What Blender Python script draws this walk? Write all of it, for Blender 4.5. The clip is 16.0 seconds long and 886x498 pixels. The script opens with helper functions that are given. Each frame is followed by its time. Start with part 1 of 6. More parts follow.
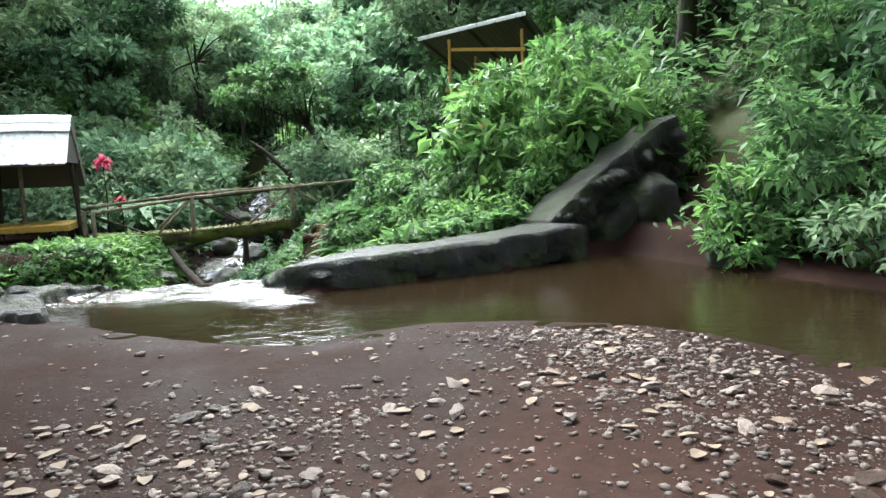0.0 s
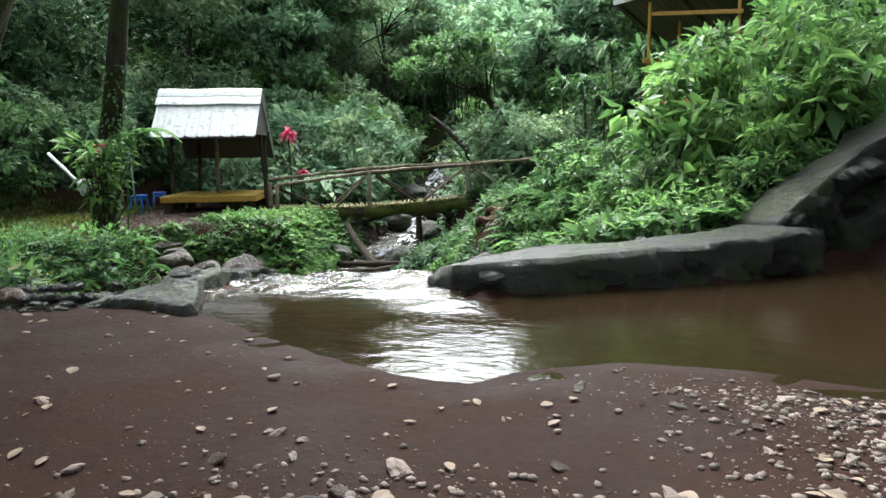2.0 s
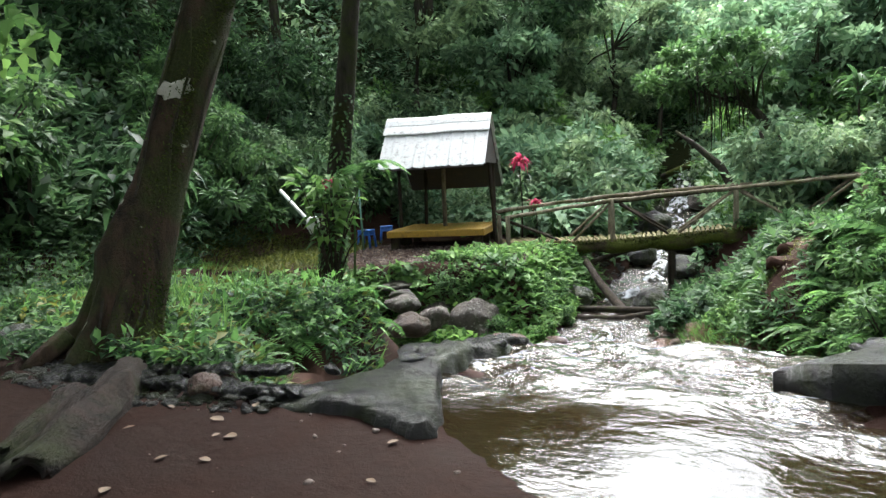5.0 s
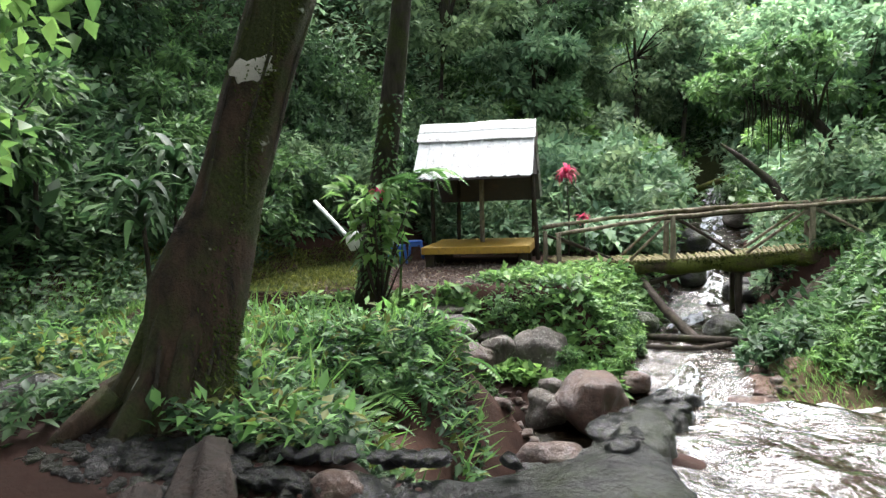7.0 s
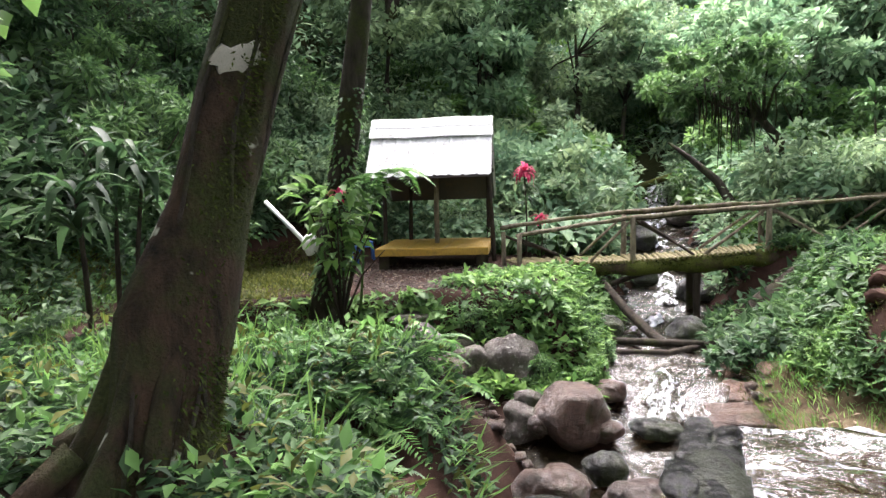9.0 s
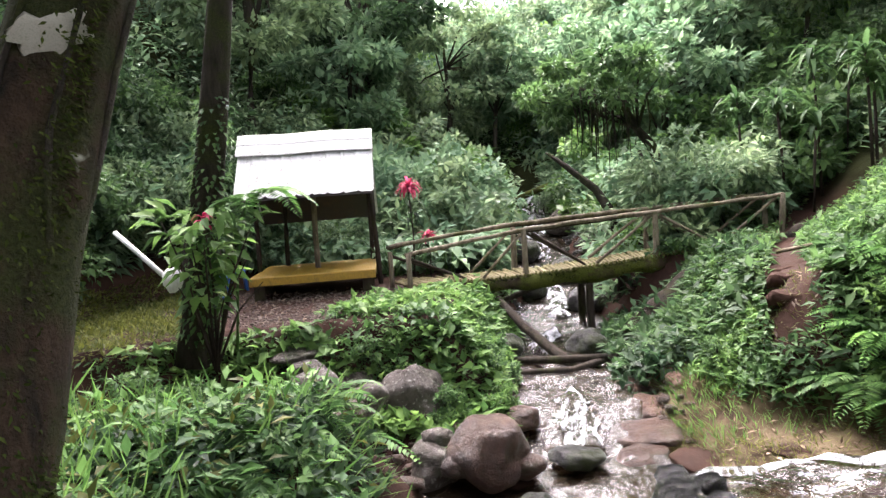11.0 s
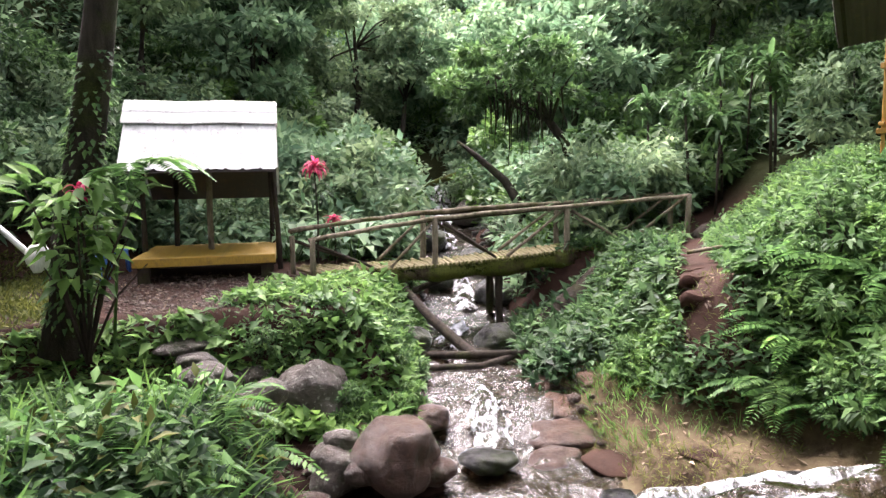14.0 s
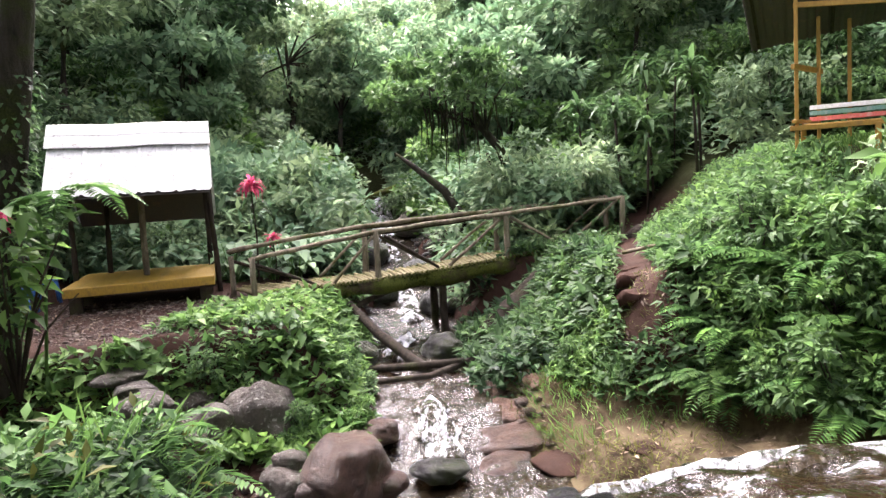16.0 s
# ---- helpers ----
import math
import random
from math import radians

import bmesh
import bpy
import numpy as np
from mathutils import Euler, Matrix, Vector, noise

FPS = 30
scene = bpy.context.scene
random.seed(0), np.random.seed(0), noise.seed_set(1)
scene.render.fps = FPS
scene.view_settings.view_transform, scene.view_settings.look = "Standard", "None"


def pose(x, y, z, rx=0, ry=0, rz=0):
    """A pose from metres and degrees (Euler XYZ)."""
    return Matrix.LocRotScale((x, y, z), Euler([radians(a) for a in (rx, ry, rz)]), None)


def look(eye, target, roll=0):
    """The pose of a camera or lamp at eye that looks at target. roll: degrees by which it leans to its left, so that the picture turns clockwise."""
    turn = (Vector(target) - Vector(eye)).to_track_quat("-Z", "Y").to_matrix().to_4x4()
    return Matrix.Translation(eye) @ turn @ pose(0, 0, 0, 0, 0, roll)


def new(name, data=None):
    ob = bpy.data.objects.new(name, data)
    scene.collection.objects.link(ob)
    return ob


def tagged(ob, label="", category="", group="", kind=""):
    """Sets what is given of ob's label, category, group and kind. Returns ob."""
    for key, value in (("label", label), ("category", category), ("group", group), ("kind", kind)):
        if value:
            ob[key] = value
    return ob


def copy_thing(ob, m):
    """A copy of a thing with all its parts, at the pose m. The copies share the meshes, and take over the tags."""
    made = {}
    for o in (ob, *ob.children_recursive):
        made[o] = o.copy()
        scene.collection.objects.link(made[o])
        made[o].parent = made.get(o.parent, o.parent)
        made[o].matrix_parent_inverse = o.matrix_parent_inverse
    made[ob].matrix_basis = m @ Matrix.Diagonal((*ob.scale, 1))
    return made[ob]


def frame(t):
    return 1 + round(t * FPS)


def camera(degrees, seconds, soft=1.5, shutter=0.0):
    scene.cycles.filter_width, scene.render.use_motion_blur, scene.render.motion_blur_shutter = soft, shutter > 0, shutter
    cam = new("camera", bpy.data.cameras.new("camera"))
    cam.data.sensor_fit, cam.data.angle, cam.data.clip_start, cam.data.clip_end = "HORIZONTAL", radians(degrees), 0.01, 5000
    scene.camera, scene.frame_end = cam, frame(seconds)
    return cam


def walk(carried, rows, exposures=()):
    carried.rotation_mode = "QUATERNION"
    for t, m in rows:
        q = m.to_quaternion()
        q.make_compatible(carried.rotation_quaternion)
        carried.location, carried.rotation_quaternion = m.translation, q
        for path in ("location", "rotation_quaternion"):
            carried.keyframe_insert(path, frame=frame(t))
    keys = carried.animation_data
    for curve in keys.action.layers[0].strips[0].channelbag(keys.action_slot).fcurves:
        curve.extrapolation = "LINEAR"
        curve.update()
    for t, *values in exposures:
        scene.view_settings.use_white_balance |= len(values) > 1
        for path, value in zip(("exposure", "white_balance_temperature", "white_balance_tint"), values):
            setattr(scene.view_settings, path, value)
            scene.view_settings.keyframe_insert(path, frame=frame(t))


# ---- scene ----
cam = camera(65.8, 16.0, soft=1.4)
PATH = [
    (0, (1.044, -0.041, 1.19), (0.931, 1.942, 0.958), -2.1),
    (0.5, (1.014, 0.325, 1.195), (0.842, 2.297, 0.905), -2.2),
    (1, (0.911, 0.61, 1.235), (0.664, 2.577, 0.971), -3.2),
    (1.5, (0.742, 0.715, 1.268), (0.323, 2.653, 1.009), -2.2),
    (2, (0.798, 1.077, 1.309), (0.192, 2.96, 1.014), -0.9),
    (2.5, (0.607, 1.421, 1.312), (-0.068, 3.284, 1.041), -2.3),
    (3, (0.444, 1.732, 1.334), (-0.203, 3.601, 1.036), -2.9),
    (3.5, (0.329, 2.044, 1.373), (-0.561, 3.82, 1.141), -2.4),
    (4, (0.032, 2.321, 1.376), (-0.899, 4.071, 1.108), -3.9),
    (4.5, (-0.327, 2.556, 1.351), (-1.343, 4.253, 1.056), -3.3),
    (5, (-0.64, 2.806, 1.366), (-1.8, 4.423, 1.162), -3.0),
    (5.2, (-0.81, 2.871, 1.367), (-1.967, 4.479, 1.088), -2.4),
    (7.3, (-2.647, 3.311, 1.436), (-3.754, 4.969, 1.274), -2.6),
    (7.5, (-2.747, 3.311, 1.453), (-3.783, 5.009, 1.239), -4.2),
    (8, (-2.932, 3.293, 1.48), (-3.891, 5.028, 1.217), -1.9),
    (8.5, (-3.1, 3.306, 1.507), (-4.08, 5.039, 1.309), -1.2),
    (9, (-3.275, 3.525, 1.538), (-4.22, 5.276, 1.341), -1.9),
    (9.5, (-3.431, 3.674, 1.553), (-4.258, 5.483, 1.34), -2.2),
    (9.7, (-3.525, 3.745, 1.566), (-4.3, 5.578, 1.365), -2.9),
    (11.8, (-4.092, 4.649, 1.52), (-4.534, 6.594, 1.372), -2.6),
    (12, (-4.135, 4.715, 1.521), (-4.499, 6.676, 1.38), -2.4),
    (12.5, (-4.188, 4.793, 1.51), (-4.296, 6.784, 1.345), -3.9),
    (13, (-4.221, 4.791, 1.511), (-4.27, 6.785, 1.373), -2.5),
    (13.5, (-4.225, 4.802, 1.497), (-4.372, 6.788, 1.311), -1.1),
    (14, (-4.253, 4.861, 1.502), (-4.569, 6.824, 1.286), -1.0),
    (14.5, (-4.265, 4.864, 1.512), (-4.589, 6.829, 1.322), -0.9),
    (15, (-4.23, 4.824, 1.513), (-4.527, 6.794, 1.341), -1.3),
    (15.5, (-4.226, 4.852, 1.513), (-4.491, 6.828, 1.347), -2.1),
    (16, (-4.199, 4.817, 1.514), (-4.354, 6.802, 1.323), -3.5),
]
walk(cam, [(t, look(eye, target, roll)) for t, eye, target, roll in PATH], exposures=[(0.0, 2.2, 5950, 3), (1.0, 2.1, 5980, 3), (2.0, 1.94, 6100, 4), (5.0, 1.97, 6200, 6), (7.5, 2.3, 6350, 11), (8.5, 2.34, 6420, 15), (9.5, 2.38, 6450, 18), (13.0, 2.38, 6550, 23), (16.0, 2.38, 6550, 23)])

# ---- light ----
world = bpy.data.worlds.new("overcast_sky")
scene.world = world
world.use_nodes = True
wn = world.node_tree.nodes
sky = wn.new("ShaderNodeTexSky")
sky.sky_type, sky.sun_disc = "NISHITA", False
sky.sun_elevation, sky.sun_rotation = radians(50), radians(-32)
sky.air_density, sky.dust_density, sky.ozone_density = 1.0, 6.0, 1.0
soften = wn.new("ShaderNodeHueSaturation")
soften.inputs["Saturation"].default_value = 0.25
world.node_tree.links.new(sky.outputs[0], soften.inputs["Color"])
world.node_tree.links.new(soften.outputs[0], wn["Background"].inputs["Color"])
wn["Background"].inputs["Strength"].default_value = 0.3
sun = new("sun", bpy.data.lights.new("sun", "SUN"))
sun.data.energy, sun.data.angle, sun.data.color = 1.5, radians(50), (1.0, 0.97, 0.92)
sun.matrix_world = look((-13.6, 21.8, 36.6), (0, 0, 6))
scene.view_settings.exposure = 2.0


# ---- materials ----
def material(name, rough=0.8, spec=0.3):
    m = bpy.data.materials.new(name)
    m.use_nodes = True
    nodes = m.node_tree.nodes
    b = nodes["Principled BSDF"]
    b.inputs["Roughness"].default_value = rough
    b.inputs["Specular IOR Level"].default_value = spec
    return m, nodes, m.node_tree.links, b


def noise_node(nodes, links, scale, detail=6.0, rough=0.6, coords="Object", stretch=None):
    tc = nodes.new("ShaderNodeTexCoord")
    n = nodes.new("ShaderNodeTexNoise")
    n.inputs["Scale"].default_value, n.inputs["Detail"].default_value, n.inputs["Roughness"].default_value = scale, detail, rough
    src = tc.outputs[coords]
    if stretch:
        mp = nodes.new("ShaderNodeMapping")
        mp.inputs["Scale"].default_value = stretch
        links.new(src, mp.inputs["Vector"])
        src = mp.outputs[0]
    links.new(src, n.inputs["Vector"])
    return n


def ramp(nodes, links, src, stops):
    r = nodes.new("ShaderNodeValToRGB")
    e = r.color_ramp.elements
    while len(e) < len(stops):
        e.new(0.5)
    for k, (p, c) in zip(e, stops):
        k.position, k.color = p, (*c, 1)
    links.new(src, r.inputs[0])
    return r


def mixed(nodes, links, fac, a, b, mode="MIX"):
    m = nodes.new("ShaderNodeMix")
    m.data_type, m.blend_type = "RGBA", mode
    if isinstance(fac, float):
        m.inputs[0].default_value = fac
    else:
        links.new(fac, m.inputs[0])
    for sock, v in ((m.inputs[6], a), (m.inputs[7], b)):
        if isinstance(v, tuple):
            sock.default_value = (*v, 1)
        else:
            links.new(v, sock)
    return m.outputs[2]


def bump(nodes, links, b, src, strength, distance=0.02):
    k = nodes.new("ShaderNodeBump")
    k.inputs["Strength"].default_value, k.inputs["Distance"].default_value = strength, distance
    links.new(src, k.inputs["Height"])
    links.new(k.outputs[0], b.inputs["Normal"])
    return k


def leafy(name, dark, light, rough=0.58, spec=0.22, translucent=0.46):
    """Leaves: each leaf its own tone, light passing through."""
    m, nodes, links, b = material(name, rough, spec)
    g = nodes.new("ShaderNodeNewGeometry")
    n = noise_node(nodes, links, 0.55, 2.0)
    mid = tuple((a + c) / 2 for a, c in zip(dark, light))
    col = ramp(nodes, links, g.outputs["Random Per Island"], [(0.0, dark), (0.6, mid), (1.0, light)])
    patch = ramp(nodes, links, n.outputs["Fac"], [(0.35, (0.65, 0.72, 0.7)), (0.65, (1.15, 1.15, 1.0))])
    c = mixed(nodes, links, 1.0, col.outputs[0], patch.outputs[0], "MULTIPLY")
    links.new(c, b.inputs["Base Color"])
    t = nodes.new("ShaderNodeBsdfTranslucent")
    links.new(c, t.inputs["Color"])
    mx = nodes.new("ShaderNodeMixShader")
    mx.inputs[0].default_value = translucent
    links.new(b.outputs[0], mx.inputs[1])
    links.new(t.outputs[0], mx.inputs[2])
    links.new(mx.outputs[0], nodes["Material Output"].inputs["Surface"])
    return m


def rocky(name, a, b_, moss=(0.06, 0.08, 0.02), mossy=0.3, rough=0.75, scale=4.0, relief=0.6, crest=None, specks=None):
    m, nodes, links, b = material(name, rough, 0.4)
    n1 = noise_node(nodes, links, scale, 8.0, 0.65)
    n2 = noise_node(nodes, links, scale * 7, 6.0, 0.7)
    oi = nodes.new("ShaderNodeObjectInfo")
    c1 = ramp(nodes, links, n1.outputs["Fac"], [(0.3, a), (0.7, b_)])
    c2 = ramp(nodes, links, n2.outputs["Fac"], [(0.3, (0.55, 0.55, 0.55)), (0.7, (1.3, 1.3, 1.3))])
    c = mixed(nodes, links, 0.8, c1.outputs[0], c2.outputs[0], "MULTIPLY")
    tone = ramp(nodes, links, oi.outputs["Random"], [(0.0, (0.7, 0.68, 0.66)), (1.0, (1.25, 1.2, 1.15))])
    c = mixed(nodes, links, 1.0, c, tone.outputs[0], "MULTIPLY")
    # faces turned upward blend to the crest tone, broken up by noise
    if crest:
        g = nodes.new("ShaderNodeNewGeometry")
        sp = nodes.new("ShaderNodeSeparateXYZ")
        links.new(g.outputs["Normal"], sp.inputs[0])
        wear = nodes.new("ShaderNodeMath")
        wear.operation = "MULTIPLY"
        links.new(sp.outputs[2], wear.inputs[0])
        links.new(n1.outputs["Fac"], wear.inputs[1])
        wk = ramp(nodes, links, wear.outputs[0], [(0.36, (0, 0, 0)), (0.56, (1, 1, 1))])
        worn = mixed(nodes, links, 0.8, crest, c2.outputs[0], "MULTIPLY")
        c = mixed(nodes, links, wk.outputs[0], c, worn)
    n3 = noise_node(nodes, links, scale * 0.8, 5.0, 0.6)
    mk = ramp(nodes, links, n3.outputs["Fac"], [(0.62 - mossy * 0.4, (0, 0, 0)), (0.78 - mossy * 0.4, (1, 1, 1))])
    c = mixed(nodes, links, mk.outputs[0], c, moss)
    if specks:
        n6 = noise_node(nodes, links, 22.0, 3.0, 0.5)
        sk = ramp(nodes, links, n6.outputs["Fac"], [(0.6, (0, 0, 0)), (0.66, (1, 1, 1))])
        c = mixed(nodes, links, sk.outputs[0], c, specks)
    links.new(c, b.inputs["Base Color"])
    n5 = noise_node(nodes, links, scale * 2.6, 9.0, 0.75)
    sm = nodes.new("ShaderNodeMath")
    links.new(n5.outputs["Fac"], sm.inputs[0])
    sm.operation = "MULTIPLY_ADD"
    sm.inputs[1].default_value = 2.5
    links.new(n2.outputs["Fac"], sm.inputs[2])
    bump(nodes, links, b, sm.outputs[0], relief, 0.05)
    return m


def barky(name, a, b_, moss=(0.07, 0.085, 0.02), mossy=0.3, rough=0.9, spots=False):
    m, nodes, links, b = material(name, rough, 0.2)
    n1 = noise_node(nodes, links, 9.0, 8.0, 0.65, stretch=(1, 1, 0.25))
    n2 = noise_node(nodes, links, 2.2, 5.0, 0.6)
    n4 = noise_node(nodes, links, 45.0, 4.0, 0.7)
    c = ramp(nodes, links, n1.outputs["Fac"], [(0.32, a), (0.68, b_)]).outputs[0]
    mk = ramp(nodes, links, n2.outputs["Fac"], [(0.6 - mossy * 0.3, (0, 0, 0)), (0.75 - mossy * 0.3, (1, 1, 1))])
    mosscol = ramp(nodes, links, n4.outputs["Fac"], [(0.3, tuple(v * 0.5 for v in moss)), (0.7, tuple(v * 1.3 for v in moss))])
    c = mixed(nodes, links, mk.outputs[0], c, mosscol.outputs[0])
    if spots:
        n3 = noise_node(nodes, links, 3.4, 3.0, 0.5)
        sk = ramp(nodes, links, n3.outputs["Fac"], [(0.66, (0, 0, 0)), (0.69, (1, 1, 1))])
        c = mixed(nodes, links, sk.outputs[0], c, (0.32, 0.33, 0.26))
    links.new(c, b.inputs["Base Color"])
    add = nodes.new("ShaderNodeMath")
    links.new(n1.outputs["Fac"], add.inputs[0])
    links.new(n4.outputs["Fac"], add.inputs[1])
    bump(nodes, links, b, add.outputs[0], 0.9, 0.035)
    return m


def painted(name, col, wear, rough=0.55, amount=0.4, scale=6.0):
    m, nodes, links, b = material(name, rough, 0.4)
    n1 = noise_node(nodes, links, scale, 7.0, 0.7)
    n2 = noise_node(nodes, links, scale * 9, 5.0, 0.6, stretch=(1, 1, 0.3))
    k = ramp(nodes, links, n1.outputs["Fac"], [(0.62 - amount * 0.3, (0, 0, 0)), (0.8 - amount * 0.2, (1, 1, 1))])
    g = ramp(nodes, links, n2.outputs["Fac"], [(0.3, tuple(v * 0.8 for v in col)), (0.7, tuple(min(1, v * 1.12) for v in col))])
    links.new(mixed(nodes, links, k.outputs[0], g.outputs[0], wear), b.inputs["Base Color"])
    bump(nodes, links, b, n2.outputs["Fac"], 0.25, 0.01)
    return m


def soil_material():
    """Wet dark volcanic sand near the pool, litter-strewn loam elsewhere, tinted by height and slope of stains of its own."""
    m, nodes, links, b = material("soil", 0.7, 0.04)
    n1 = noise_node(nodes, links, 0.9, 6.0, 0.6)
    n2 = noise_node(nodes, links, 14.0, 8.0, 0.7)
    n3 = noise_node(nodes, links, 90.0, 4.0, 0.6)
    c1 = ramp(nodes, links, n1.outputs["Fac"], [(0.3, (0.029, 0.0165, 0.013)), (0.5, (0.041, 0.024, 0.0185)), (0.72, (0.062, 0.037, 0.028))])
    c2 = ramp(nodes, links, n2.outputs["Fac"], [(0.3, (0.72, 0.7, 0.7)), (0.7, (1.25, 1.22, 1.2))])
    c = mixed(nodes, links, 0.85, c1.outputs[0], c2.outputs[0], "MULTIPLY")
    wet = nodes.new("ShaderNodeAttribute")
    wet.attribute_name = "wet"
    damp = ramp(nodes, links, wet.outputs["Fac"], [(0.0, (0.9, 0.86, 0.85)), (1.0, (0.36, 0.3, 0.29))])
    c = mixed(nodes, links, 1.0, c, damp.outputs[0], "MULTIPLY")
    mould = nodes.new("ShaderNodeAttribute")
    mould.attribute_name = "mould"
    litter = ramp(nodes, links, n2.outputs["Fac"], [(0.3, (0.012, 0.018, 0.006)), (0.7, (0.045, 0.055, 0.02))])
    c = mixed(nodes, links, mould.outputs["Fac"], c, litter.outputs[0])
    mud = nodes.new("ShaderNodeAttribute")
    mud.attribute_name = "mud"
    n5 = noise_node(nodes, links, 3.2, 7.0, 0.7)
    clay = ramp(nodes, links, n5.outputs["Fac"], [(0.36, (0.03, 0.02, 0.013)), (0.5, (0.085, 0.062, 0.037)), (0.6, (0.1, 0.08, 0.047)), (0.7, (0.05, 0.055, 0.018))])
    c = mixed(nodes, links, mud.outputs["Fac"], c, clay.outputs[0])
    n4 = noise_node(nodes, links, 30.0, 5.0, 0.8)
    k = ramp(nodes, links, n4.outputs["Fac"], [(0.66, (0, 0, 0)), (0.72, (1, 1, 1))])
    c = mixed(nodes, links, k.outputs[0], c, (0.085, 0.056, 0.042))
    links.new(c, b.inputs["Base Color"])
    r = ramp(nodes, links, n1.outputs["Fac"], [(0.35, (0.62,) * 3), (0.65, (0.9,) * 3)])
    links.new(r.outputs[0], b.inputs["Roughness"])
    add = nodes.new("ShaderNodeMath")
    add.operation = "MULTIPLY_ADD"
    links.new(n3.outputs["Fac"], add.inputs[0])
    add.inputs[1].default_value = 0.35
    links.new(n2.outputs["Fac"], add.inputs[2])
    bump(nodes, links, b, add.outputs[0], 0.5, 0.03)
    return m


def water_material(name, tint, wave, scale, foam=0.0, foam_scale=5.0, stretch=(1, 1, 1), still=None, sheen=0.03):
    """Clear shallow water: tinted see-through body under a Fresnel gloss, with ripples and, in rapids, foam."""
    m, nodes, links, b = material(name)
    nodes.remove(b)
    out = nodes["Material Output"]
    n1 = noise_node(nodes, links, scale, 4.0, 0.55, stretch=stretch)
    n2 = noise_node(nodes, links, scale * 3.1, 3.0, 0.5, stretch=stretch)
    add = nodes.new("ShaderNodeMath")
    add.operation = "MULTIPLY_ADD"
    links.new(n2.outputs["Fac"], add.inputs[0])
    add.inputs[1].default_value = 0.3
    links.new(n1.outputs["Fac"], add.inputs[2])
    k = nodes.new("ShaderNodeBump")
    k.inputs["Strength"].default_value, k.inputs["Distance"].default_value = 1.0, wave
    links.new(add.outputs[0], k.inputs["Height"])
    flow = None
    if still is not None:
        flow = nodes.new("ShaderNodeAttribute")
        flow.attribute_name = "flow"
        dist = nodes.new("ShaderNodeMath")
        dist.operation = "MULTIPLY_ADD"
        links.new(flow.outputs["Fac"], dist.inputs[0])
        dist.inputs[1].default_value, dist.inputs[2].default_value = wave - still, still
        links.new(dist.outputs[0], k.inputs["Distance"])
    body = nodes.new("ShaderNodeBsdfTransparent")
    body.inputs["Color"].default_value = (*tint, 1)
    silt = nodes.new("ShaderNodeBsdfDiffuse")
    silt.inputs["Color"].default_value = (0.032, 0.022, 0.011, 1)
    mx0 = nodes.new("ShaderNodeMixShader")
    mx0.inputs[0].default_value = 0.3
    links.new(body.outputs[0], mx0.inputs[1])
    links.new(silt.outputs[0], mx0.inputs[2])
    gloss = nodes.new("ShaderNodeBsdfGlossy")
    gloss.inputs["Roughness"].default_value = sheen
    links.new(k.outputs[0], gloss.inputs["Normal"])
    fr = nodes.new("ShaderNodeFresnel")
    fr.inputs["IOR"].default_value = 1.33
    links.new(k.outputs[0], fr.inputs["Normal"])
    mx = nodes.new("ShaderNodeMixShader")
    links.new(fr.outputs[0], mx.inputs[0])
    links.new(mx0.outputs[0], mx.inputs[1])
    links.new(gloss.outputs[0], mx.inputs[2])
    last = mx.outputs[0]
    if foam:
        fn = noise_node(nodes, links, foam_scale, 7.0, 0.7, stretch=stretch)
        fk = ramp(nodes, links, fn.outputs["Fac"], [(0.56 - foam * 0.3, (0, 0, 0)), (0.84 - foam * 0.25, (1, 1, 1))])
        white = nodes.new("ShaderNodeBsdfDiffuse")
        white.inputs["Color"].default_value = (0.8, 0.82, 0.84, 1)
        links.new(k.outputs[0], white.inputs["Normal"])
        mf = nodes.new("ShaderNodeMixShader")
        if flow:
            fm = nodes.new("ShaderNodeMath")
            fm.operation = "MULTIPLY"
            links.new(fk.outputs[0], fm.inputs[0])
            links.new(flow.outputs["Fac"], fm.inputs[1])
            links.new(fm.outputs[0], mf.inputs[0])
        else:
            links.new(fk.outputs[0], mf.inputs[0])
        links.new(last, mf.inputs[1])
        links.new(white.outputs[0], mf.inputs[2])
        last = mf.outputs[0]
    links.new(last, out.inputs["Surface"])
    return m


SOIL = soil_material()
POOL = water_material("pool_water", (0.52, 0.44, 0.3), 0.07, 4.2, foam=0.02, foam_scale=3.0, stretch=(1.0, 1.5, 1), still=0.007)
BROOK = water_material("brook_water", (0.4, 0.33, 0.24), 0.06, 5.0, stretch=(1.6, 0.8, 1), sheen=0.18)
WHITE = water_material("white_water", (0.7, 0.68, 0.64), 0.09, 7.0, foam=0.4, foam_scale=3.4, stretch=(1.5, 0.7, 1))
DAM = rocky("wet_mortar", (0.018, 0.018, 0.018), (0.085, 0.083, 0.08), (0.038, 0.052, 0.011), 0.48, 0.4, 2.6, 1.6, crest=(0.038, 0.037, 0.037))
BOULDER = rocky("boulder_stone", (0.045, 0.036, 0.03), (0.12, 0.1, 0.085), (0.04, 0.045, 0.02), 0.3, 0.6, 3.0, 1.0, specks=(0.2, 0.19, 0.16))
REDROCK = rocky("red_brown_stone", (0.04, 0.022, 0.016), (0.13, 0.075, 0.055), (0.04, 0.042, 0.016), 0.2, 0.4, 3.0, 1.0)
REDMUD = rocky("reddish_rock", (0.08, 0.042, 0.028), (0.2, 0.11, 0.075), (0.08, 0.06, 0.03), 0.1, 0.4, 3.5, 0.9)
PEBBLE = rocky("pebble_stone", (0.04, 0.03, 0.026), (0.19, 0.145, 0.122), (0.05, 0.04, 0.03), 0.0, 0.7, 9.0, 0.3)
